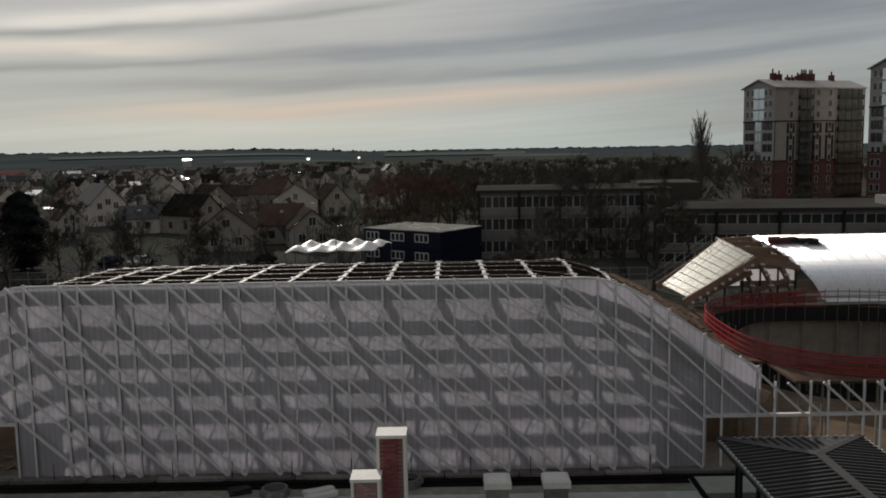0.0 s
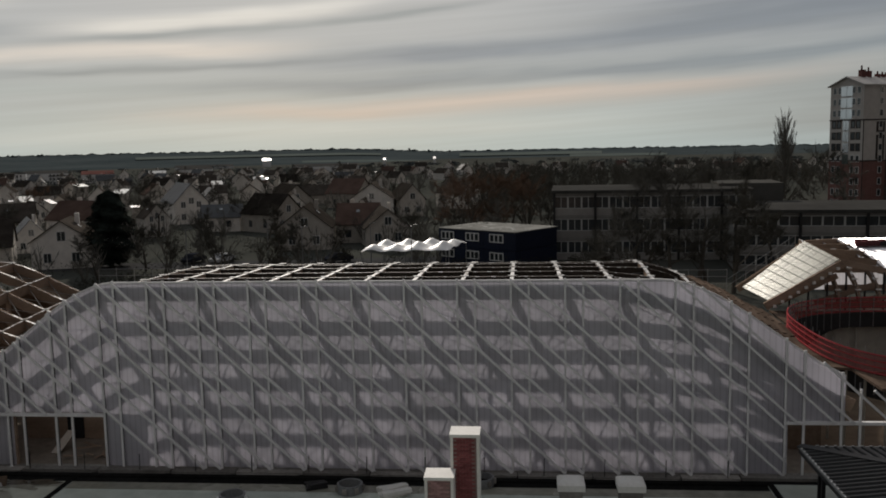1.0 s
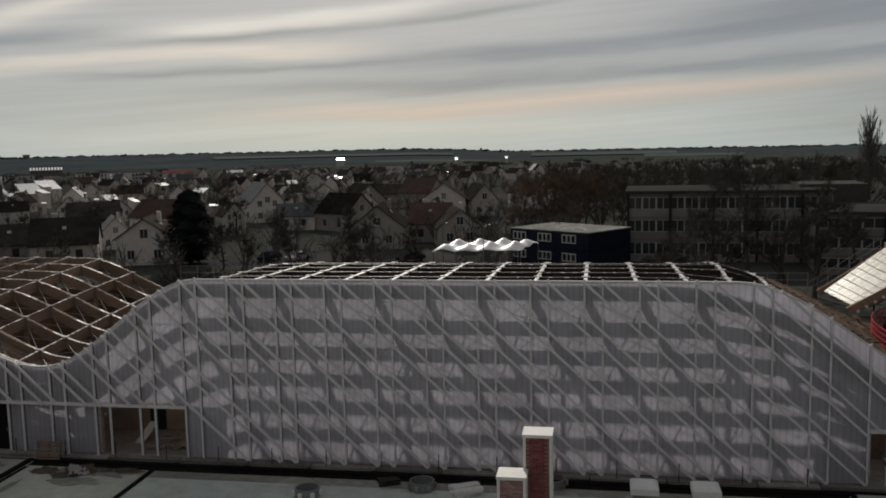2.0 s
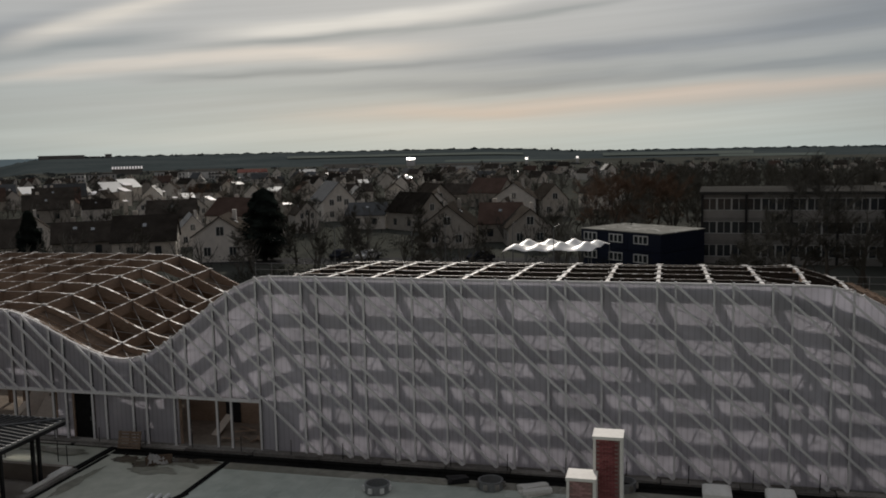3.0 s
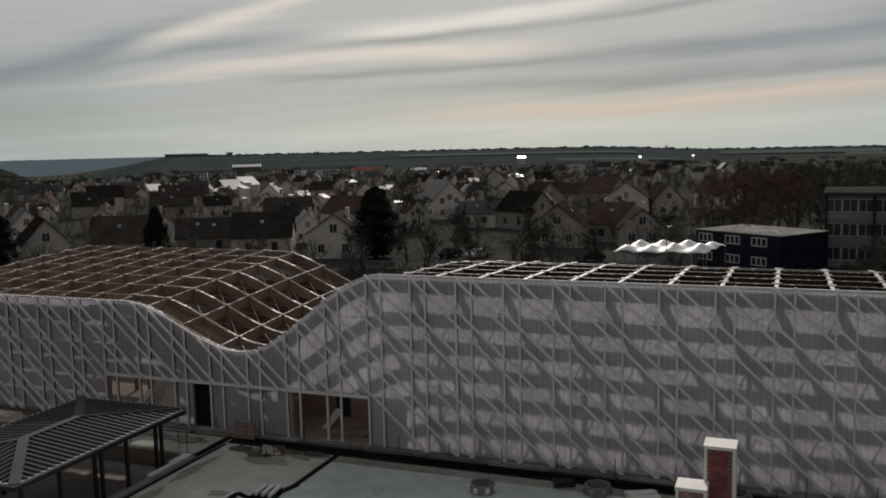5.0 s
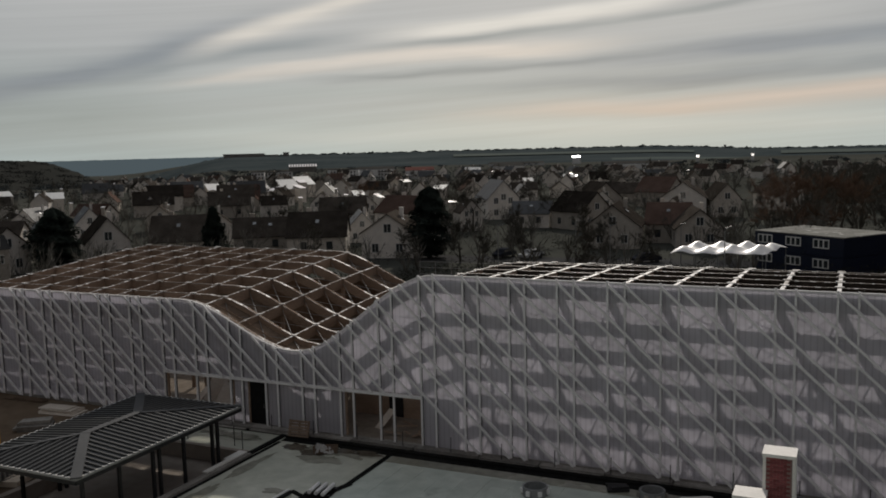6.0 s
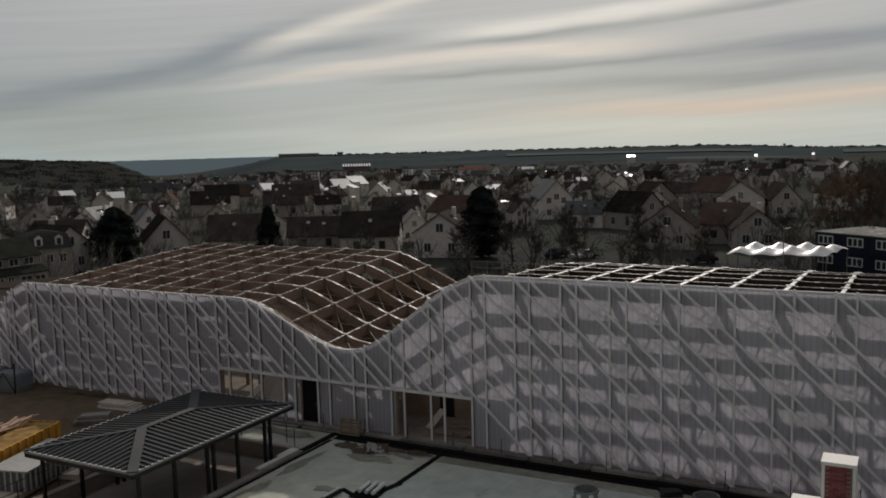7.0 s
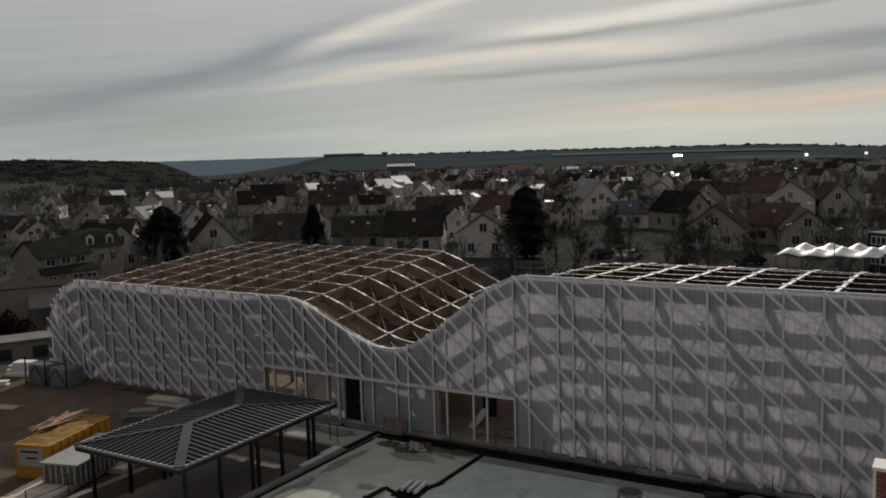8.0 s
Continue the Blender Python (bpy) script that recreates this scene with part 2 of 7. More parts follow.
M = {
    "membrane": sheeting("facade_sheet", (0.60, 0.59, 0.625), (0.83, 0.822, 0.88), 0.45, 0.27),
    "deck": surface("dark_roof_deck", (0.075, 0.054, 0.042), (0.15, 0.112, 0.088), 2.0, 0.8, per_object=0.3),
    "post": surface("facade_post_paint", (0.76, 0.75, 0.75), (0.88, 0.87, 0.87), 4, 0.8, per_object=0.06),
    "brace": surface("facade_brace_paint", (0.76, 0.75, 0.75), (0.88, 0.87, 0.87), 4, 0.8, per_object=0.06),
    "gasket": surface("plain_dark_grey", (0.10, 0.098, 0.103), (0.18, 0.175, 0.18), 4, 0.8, per_object=0.2),
    "timber": surface("laminated_timber", (0.200, 0.148, 0.112), (0.375, 0.282, 0.215), 2, 0.75, per_object=0.14, stretch=(1, 1, 4)),
    "timber_dark": surface("weathered_timber", (0.11, 0.08, 0.06), (0.22, 0.165, 0.125), 2, 0.8, per_object=0.15),
    "cap": surface("beam_capping", (0.11, 0.086, 0.070), (0.30, 0.255, 0.225), 6, 0.6, spots=((0.94, 0.94, 0.93), 0.50), per_object=0.1, spec=0.3),
    "cap_white": surface("rib_capping", (0.50, 0.49, 0.48), (0.80, 0.80, 0.79), 5, 0.6, spots=((0.10, 0.08, 0.065), 0.50), per_object=0.08),
    "cap_dark": surface("dark_beam_capping", (0.06, 0.048, 0.038), (0.15, 0.122, 0.10), 7, 0.6, spots=((0.66, 0.65, 0.64), 0.555), per_object=0.1),
    "timber_black": surface("dark_stained_timber", (0.030, 0.025, 0.021), (0.070, 0.058, 0.048), 2, 0.8, per_object=0.15),
    "slab": surface("interior_concrete", (0.16, 0.135, 0.11), (0.30, 0.26, 0.22), 1.0, 0.85),
    "roofing": surface("bitumen_roofing", (0.41, 0.46, 0.415), (0.64, 0.70, 0.63), 0.6, 0.25, bump=0.10, spots=((0.28, 0.30, 0.27), 0.66), spec=0.7, per_object=0.09),
    "roofing_brown": surface("stained_roofing", (0.43, 0.447, 0.38), (0.69, 0.707, 0.61), 0.6, 0.24, bump=0.10, spots=((0.24, 0.23, 0.195), 0.66), spec=0.7),
    "damp": surface("damp_felt", (0.18, 0.18, 0.145), (0.36, 0.36, 0.30), 1.0, 0.26, bump=0.05, spec=0.5),
    "wet": surface("wet_felt", (0.05, 0.044, 0.035), (0.16, 0.145, 0.115), 1.0, 0.14, bump=0.02, spec=0.5),
    "roofing_dark": surface("bitumen_flashing", (0.010, 0.010, 0.010), (0.024, 0.024, 0.023), 1.5, 0.8),
    "kerb": surface("edge_concrete", (0.17, 0.16, 0.145), (0.38, 0.36, 0.335), 3.0, 0.8, per_object=0.32),
    "paint_dull": surface("dull_white_paint", (0.30, 0.295, 0.28), (0.48, 0.47, 0.45), 2.0, 0.7, per_object=0.15),
    "zinc": surface("standing_seam_zinc", (0.026, 0.027, 0.028), (0.044, 0.046, 0.047), 1.2, 0.40, 0.0, 0.05, per_object=0.08, spec=0.55),
    "zinc_edge": surface("zinc_edge_trim", (0.18, 0.185, 0.19), (0.33, 0.335, 0.34), 3.0, 0.5, 0.4, 0.05),
    "gutter": surface("pale_gutter", (0.20, 0.205, 0.20), (0.34, 0.345, 0.34), 3.0, 0.45, 0.2, 0.02),
    "zinc_seam": surface("zinc_seam", (0.030, 0.031, 0.031), (0.050, 0.052, 0.052), 1.5, 0.55, 0.1, 0.0),
    "zinc_ridge": surface("zinc_ridge_strip", (0.033, 0.035, 0.036), (0.056, 0.058, 0.060), 2.0, 0.55, 0.1, 0.05),
    "steel_black": surface("black_steel", (0.010, 0.010, 0.011), (0.028, 0.028, 0.03), 2.0, 0.5),
    "brick": surface("red_brick", (0.19, 0.062, 0.066), (0.33, 0.125, 0.125), 6.0, 0.85, per_object=0.25),
    "brick_pale": surface("peeling_brick", (0.30, 0.16, 0.15), (0.50, 0.33, 0.32), 6.0, 0.85, per_object=0.3),
    "mortar": surface("mortar", (0.22, 0.15, 0.14), (0.33, 0.24, 0.22), 5.0, 0.9),
    "coping": surface("chimney_coping", (0.72, 0.70, 0.66), (0.90, 0.88, 0.84), 3.0, 0.7),
    "panel_pale": surface("pale_board", (0.58, 0.52, 0.45), (0.82, 0.75, 0.67), 2.0, 0.8, per_object=0.15),
    "soil": surface("bare_soil", (0.09, 0.066, 0.048), (0.20, 0.152, 0.11), 0.5, 0.95, bump=0.5, spots=((0.18, 0.145, 0.108), 0.56)),
    "plaster": surface("house_plaster", (0.42, 0.385, 0.34), (0.66, 0.62, 0.565), 0.6, 0.9, per_object=0.42),
    "plaster_white": surface("white_plaster", (0.58, 0.55, 0.515), (0.78, 0.745, 0.70), 0.6, 0.9, per_object=0.16),
    "tiles": surface("brown_roof_tiles", (0.034, 0.029, 0.025), (0.078, 0.068, 0.059), 3.0, 0.8, per_object=0.5, bump=0.4, spec=0.2),
    "tiles_red": surface("red_roof_tiles", (0.072, 0.048, 0.040), (0.125, 0.086, 0.072), 3.0, 0.8, per_object=0.3, bump=0.4, spec=0.2),
    "moss_tiles": surface("mossy_dark_tiles", (0.022, 0.024, 0.019), (0.052, 0.054, 0.043), 3.0, 0.85, bump=0.4),
    "slate": surface("slate_roof", (0.045, 0.048, 0.053), (0.09, 0.095, 0.10), 3.0, 0.68, per_object=0.3, bump=0.3, spec=0.3),
    "crepi": surface("grey_brown_render", (0.25, 0.232, 0.208), (0.40, 0.372, 0.335), 0.6, 0.9),
    "pane": glass_dark("window_pane"),
    "frame": surface("window_frame_white", (0.62, 0.62, 0.60), (0.80, 0.80, 0.78), 4.0, 0.5),
    "bark": surface("bark", (0.07, 0.064, 0.055), (0.125, 0.113, 0.098), 4.0, 0.95, per_object=0.2),
    "twigs": surface("winter_twigs", (0.135, 0.132, 0.120), (0.23, 0.222, 0.20), 2.0, 0.95, per_object=0.3),
    "twigs_dark": surface("dark_winter_twigs", (0.072, 0.069, 0.060), (0.128, 0.122, 0.107), 2.0, 0.95, per_object=0.2),
    # the bluish grey of distance haze is mixed into this twig colour
    "twigs_far": surface("hazed_winter_twigs", (0.060, 0.070, 0.074), (0.092, 0.104, 0.107), 0.3, 0.95),
    "twigs_red": surface("russet_twigs", (0.145, 0.105, 0.08), (0.23, 0.165, 0.125), 2.0, 0.95),
    "hedge": surface("garden_hedge", (0.030, 0.032, 0.026), (0.066, 0.065, 0.052), 2.0, 0.9),
    "russet_leaf": surface("dark_russet_leaves", (0.022, 0.012, 0.010), (0.046, 0.024, 0.020), 2.0, 0.9),
    "needles": surface("conifer_needles", (0.018, 0.024, 0.021), (0.040, 0.049, 0.042), 2.0, 0.9),
    "grass": surface("far_ground", (0.050, 0.053, 0.047), (0.090, 0.091, 0.080), 0.05, 0.95, bump=0.2, spec=0.05),
}

# ---------------------------------------------------------------- mesh helpers
class Shape:
    """Collects boxes, beams and faces for one mesh."""

    def __init__(self):
        self.v, self.f = [], []

    def face(self, *pts):
        k = len(self.v)
        self.v += [tuple(p) for p in pts]
        self.f.append(tuple(range(k, k + len(pts))))

    def hexa(self, p):
        k = len(self.v)
        self.v += [tuple(q) for q in p]
        self.f += [tuple(k + i for i in f) for f in ((3, 2, 1, 0), (4, 5, 6, 7), (0, 1, 5, 4), (1, 2, 6, 5), (2, 3, 7, 6), (3, 0, 4, 7))]

    def box(self, x0, x1, y0, y1, z0, z1):
        self.hexa(((x0, y0, z0), (x1, y0, z0), (x1, y1, z0), (x0, y1, z0), (x0, y0, z1), (x1, y0, z1), (x1, y1, z1), (x0, y1, z1)))

    def beam(self, p, q, w, h, up=(0, 0, 1)):
        p, q = Vector(p), Vector(q)
        d = (q - p).normalized()
        s = d.cross(Vector(up))
        if s.length < 1e-4:
            s = d.cross(Vector((0, 1, 0)))
        s = s.normalized()
        u = s.cross(d)
        s, u = s * w / 2, u * h / 2
        self.hexa((p - s - u, p + s - u, q + s - u, q - s - u, p - s + u, p + s + u, q + s + u, q - s + u))

    def tube(self, pts, radii, n=6, cap=True):
        rings = []
        for i, p in enumerate(pts):
            a, b = Vector(pts[max(i - 1, 0)]), Vector(pts[min(i + 1, len(pts) - 1)])
            d = (b - a).normalized()
            s = d.cross(Vector((0.13, 0.97, 0.2))).normalized()
            u = d.cross(s)
            k = len(self.v)
            for j in range(n):
                c = 2 * math.pi * j / n
                self.v.append(tuple(Vector(p) + radii[i] * (math.cos(c) * s + math.sin(c) * u)))
            rings.append(k)
        for a, b in zip(rings, rings[1:]):
            for j in range(n):
                j2 = (j + 1) % n
                self.f.append((a + j, a + j2, b + j2, b + j))
        if cap:
            self.f.append(tuple(rings[0] + j for j in reversed(range(n))))
            self.f.append(tuple(rings[-1] + j for j in range(n)))

    def mesh(self, name, smooth=False):
        me = bpy.data.meshes.new(name)
        me.from_pydata(self.v, [], self.f)
        me.update()
        if smooth:
            me.polygons.foreach_set("use_smooth", [True] * len(me.polygons))
        return me


def part(name, shape, material, parent, label="", smooth=False, at=None):
    me = shape.mesh(name, smooth) if isinstance(shape, Shape) else shape
    if not me.materials:
        me.materials.append(M[material])
    ob = new(name, me)
    ob.parent = parent
    if at is not None:
        ob.matrix_basis = at
    if label:
        tagged(ob, label)
    return ob


def thing(name, label, category, group="", kind="", at=None):
    ob = new(name)
    ob.empty_display_size = 0.2
    if at is not None:
        ob.matrix_basis = at
    return tagged(ob, label, category, group, kind)


def solo(name, shape, material, label, category, group="", kind="", smooth=False, at=None):
    me = shape.mesh(name, smooth)
    me.materials.append(M[material])
    ob = new(name, me)
    if at is not None:
        ob.matrix_basis = at
    return tagged(ob, label, category, group, kind)


def ease(a, b, x):
    t = min(max((x - a) / (b - a), 0.0), 1.0)
    return t * t * (3 - 2 * t)


# ---------------------------------------------------------------- ground
GROUND = -0.35


def ground_z(x, y):
    d = math.hypot(x, y)
    if d < 64:
        return -4.5
    z = GROUND - 1.65 * ease(62, 100, d)
    z -= 0.0092 * max(d - 260, 0) * ease(260, 500, d)
    # a valley opens to the south-west
    a = math.degrees(math.atan2(x, y))
    z -= 42 * ease(520, 1500, d) * ease(-55, -48.5, a) * ease(-39.0, -45.0, a)
    return z


def build_ground():
    s = Shape()
    rings = [0, 20, 40, 60, 70, 80, 90, 105, 130, 170, 230, 300, 380, 480, 620, 820, 1100, 1500, 2100, 3000, 4200, 4900]
    n = 240
    s.v.append((0, 0, -4.5))
    for r in rings[1:]:
        for j in range(n):
            a = 2 * math.pi * j / n
            x, y = r * math.sin(a), r * math.cos(a)
            s.v.append((x, y, ground_z(x, y)))
    for j in range(n):
        s.f.append((0, 1 + (j + 1) % n, 1 + j))
    for i in range(len(rings) - 2):
        for j in range(n):
            a, b = 1 + i * n + j, 1 + i * n + (j + 1) % n
            s.f.append((a, b, b + n, a + n))
    solo("ground", s, "grass", "dark winter ground between the houses", "ground", kind="structure")


# ---------------------------------------------------------------- the wavy building
YF = 40.5
STEP = 2.475
PAIR = 0.82
FIRST = 4.36
BASE = -0.22
LEFT, RIGHT_CLAD = -58.7, 14.45
DECK = 3.80


def crest(x):
    """The wavy top edge of the front."""
    z = 6.84 - 2.54 * ease(-36.2, -28.5, x) + 4.62 * ease(-28.4, -19.6, x) - 5.0 * ease(6.2, 16.6, x)
    if x < -54.5:
        z -= 3.2 * (min((-54.8 - x) / 4.2, 1)) ** 2.2 if x < -54.8 else 0
    return z


def roof_z(x, y):
    w = y - YF
    side = ease(-31, -20, x)
    back = 0.078 * w - 0.0012 * max(w - 9, 0) ** 2 * 2
    fore = -0.045 * w - 0.011 * max(w - 11, 0) ** 2
    east = 0.04 * w * ease(9, 13.5, x)
    drop = (0.42 * ease(3.5, 8, x) + 0.18 * ease(8, 12, x)) * (1 - ease(7, 12, w))
    return crest(x) - 0.42 + back * (1 - side) + fore * side * (1 - 0.7 * ease(5, 12, x)) + east - drop


OPENINGS = ((-37.6, -32.65, 0.55, 2.42), (-31.6, -30.3, -0.2, 2.34), (-25.1, -20.5, -0.2, 2.45), (11.95, 14.45, -0.2, 2.3))


def build_front():
    wall = thing("wall_front", "long wavy front of white translucent sheeting on pale posts", "wall", kind="structure")
    xs = sorted({LEFT, RIGHT_CLAD, *[o[0] for o in OPENINGS], *[o[1] for o in OPENINGS], *[LEFT + 0.55 * k for k in range(1, 132)]})
    sheet = Shape()

    def slab(x0, x1, lo0, lo1, hi0, hi1):
        for y in (YF, YF + 0.02):
            sheet.face((x0, y, lo0), (x1, y, lo1), (x1, y, hi1), (x0, y, hi0))

    for x0, x1 in zip(xs, xs[1:]):
        xm = (x0 + x1) / 2
        lo, gap = BASE, None
        for o in OPENINGS:
            if o[0] <= xm <= o[1]:
                gap = o
        if gap:
            if gap[2] > BASE + 0.2:
                slab(x0, x1, BASE, BASE, gap[2], gap[2])
            lo = gap[3]
        slab(x0, x1, lo, lo, crest(x0), crest(x1))
    part("sheet", sheet, "membrane", wall, "milky ribbed sheet, grey with bright patches of sun")
    # rolled top edge
    lip = Shape()
    for x0, x1 in zip(xs, xs[1:]):
        lip.hexa(((x0, YF - 0.03, crest(x0) - 0.05), (x1, YF - 0.03, crest(x1) - 0.05), (x1, YF + 0.1, crest(x1) - 0.05), (x0, YF + 0.1, crest(x0) - 0.05),
                  (x0, YF - 0.03, crest(x0) + 0.02), (x1, YF - 0.03, crest(x1) + 0.02), (x1, YF + 0.1, crest(x1) + 0.02), (x0, YF + 0.1, crest(x0) + 0.02)))
    part("top_edge", lip, "post", wall)
    # posts in pairs
    tops = []
    k = -8
    while FIRST - STEP * k > LEFT + 0.2:
        for dx in (PAIR, 0.0):
            x = FIRST - STEP * k + dx
            if LEFT + 0.2 < x < 25:
                tops.append(x)
        k += 1
    for x in tops:
        s = Shape()
        lo = BASE - 0.05
        s.box(x - 0.05, x + 0.05, YF - 0.19, YF - 0.12, lo, crest(x) + 0.10 if x < 14.6 else DECK + 0.10)
        s.box(x - 0.10, x + 0.10, YF - 0.22, YF - 0.021, lo, lo + 0.06)
        part("post", s, "post", wall)
        # a dark grey strip on the sheet straight behind the post
        s = Shape()
        s.box(x - 0.035, x + 0.035, YF - 0.03, YF - 0.006, lo + 0.07, crest(x) - 0.06)
        part("joint_strip", s, "gasket", wall)
        # short brackets hold the post off the sheet
        z = lo + 0.9
        while z < crest(x) - 0.3:
            s = Shape()
            s.box(x - 0.025, x + 0.025, YF - 0.125, YF - 0.028, z, z + 0.05)
            part("bracket", s, "post", wall)
            z += 2.2
    # long diagonals, four bays from top to foot
    run = 4 * STEP / (8.9 - BASE)
    for x in tops + [min(tops) - STEP * j + d for j in range(1, 5) for d in (0, PAIR - STEP)]:
        x_top, z_top = x, 8.9
        pts = [(x_top + run * 0.05 * i, z_top - 0.05 * i) for i in range(183)]
        inside = [p for p in pts if LEFT < p[0] < 25 and p[1] < (crest(p[0]) + 0.09 if p[0] < 14.6 else DECK + 0.08) and p[1] > BASE]
        # openings stay free below their heads
        keep = []
        for p in inside:
            if any(o[0] - 0.1 < p[0] < o[1] + 0.1 and p[1] < o[3] for o in OPENINGS) or (-37.7 < p[0] < -20.4 and p[1] < 2.4) or (p[0] > 11.9 and p[1] < 2.3):
                break
            keep.append(p)
        if len(keep) < 12:
            continue
        a, b = keep[0], keep[-1]
        s = Shape()
        s.beam((a[0], YF - 0.275, a[1]), (b[0], YF - 0.275, b[1]), 0.11, 0.10, (0, 1, 0))
        part("brace", s, "brace", wall)
    # thin ties behind the sheet, leaning the other way
    for k in range(0, 24):
        x = FIRST - STEP * k + PAIR
        h = min(crest(x), crest(x + STEP * 0.9)) - 0.8
        if -39 < x < -19 or x > 9:
            continue
        for z0 in (0.0, h / 2):
            s = Shape()
            s.beam((x, YF + 0.4, z0 + 0.15), (x + STEP - PAIR, YF + 0.4, z0 + h / 2), 0.05, 0.05)
            part("tie", s, "timber", wall)
    # head rails over the ground floor openings
    for x0, x1, z in ((-37.7, -20.4, 2.42), (11.85, 25.0, 2.3)):
        s = Shape()
        s.box(x0, x1, YF - 0.24, YF - 0.03, z - 0.07, z + 0.07)
        part("head_rail", s, "post", wall)
    for x0, x1, z0, z1 in OPENINGS[:3]:
        s = Shape()
        for x in (x0, x1):
            s.box(x - 0.05, x + 0.05, YF - 0.02, YF + 0.12, z0, z1)
        s.box(x0 - 0.05, x1 + 0.05, YF - 0.015, YF + 0.12, z1 - 0.05, z1 + 0.05)
        part("opening_lining", s, "timber", wall, "timber lining of a ground floor opening")
    s = Shape()
    s.box(LEFT, 25, YF - 0.14, YF + 0.14, BASE - 0.2, BASE + 0.04)
    part("sill_plate", s, "kerb", wall)


def build_lattice():
    roof = thing("roof_lattice", "open roof grid of brown timber beams with pale cappings", "roof", kind="structure")
    rows = [YF + 0.35 + STEP * j for j in range(8)]
    y_end = rows[-1]
    k = -4
    xs = []
    while FIRST - STEP * k > LEFT + 1.2:
        xs.append(FIRST - STEP * k)
        k += 1
    fine = 3
    for x in xs:
        if x > 16:
            continue
        s, c = Shape(), Shape()
        pts = [YF + 0.1] + [YF + 0.35 + STEP * j / fine for j in range(0, 7 * fine + 1)]
        deep = 0.60 if x > -38 else 0.80
        w = 0.19 if x > -20 else 0.10 if x > -38 else 0.12
        for a, b in zip(pts, pts[1:]):
            za, zb = roof_z(x, a), roof_z(x, b)
            s.beam((x, a, za - deep / 2), (x, b, zb - deep / 2), 0.13, deep)
            c.beam((x, a, za + 0.024), (x, b, zb + 0.024), w, 0.04)
        rib = part("rib", s, "timber", roof)
        part("capping", c, "cap_white" if x > -20 else "cap", rib)
    n = 0
    for j, y in enumerate(rows):
        for x0, x1, wood, top, w in ((LEFT + 1.3, -38.0, "timber", "cap_dark", 0.11), (-38.0, -20.0, "timber", "cap", 0.18), (-20.0, 9.6, "timber_black", "cap_dark", 0.09), (9.6, 14.9, "timber", "cap_dark", 0.16)):
            s, c = Shape(), Shape()
            deep = 0.62 if x0 > -39 else 0.86
            m = int((x1 - x0) / (STEP / 3))
            pts = [x0 + (x1 - x0) * i / m for i in range(m + 1)]
            for a, b in zip(pts, pts[1:]):
                lift = 0.33 * ease(-41, -37, a) * (1 - ease(3, 7, a)) if j == 0 else 0.0
                za, zb = roof_z(a, y) + lift, roof_z(b, y) + lift
                s.beam((a, y, za - deep / 2), (b, y, zb - deep / 2), 0.14, deep)
                c.beam((a, y, za + 0.012), (b, y, zb + 0.012), w, 0.03)
            purlin = part("purlin", s, wood, roof)
            part("capping", c, top, purlin)
    # thin crossed tie rods in the cells
    bays = [x for x in xs if -36 < x < 13]
    for x in bays:
        for ya, yb in zip(rows, rows[1:]):
            for a, b in ((x, x + STEP), (x + STEP, x)):
                s = Shape()
                s.tube([(a, ya, roof_z(a, ya) - 0.25), (b, yb, roof_z(b, yb) - 0.25)], [0.021, 0.021], 4, cap=False)
                part("tie_rod", s, "zinc_edge", roof)
    # pale node plates where the beams cross
    for x in xs:
        if x > 9.5:
            continue
        for y in rows[1:]:
            s = Shape()
            z = roof_z(x, y)
            s.box(x - 0.21, x + 0.21, y - 0.11, y + 0.11, z + 0.045, z + 0.085)
            part("node_plate", s, "cap_white", roof)


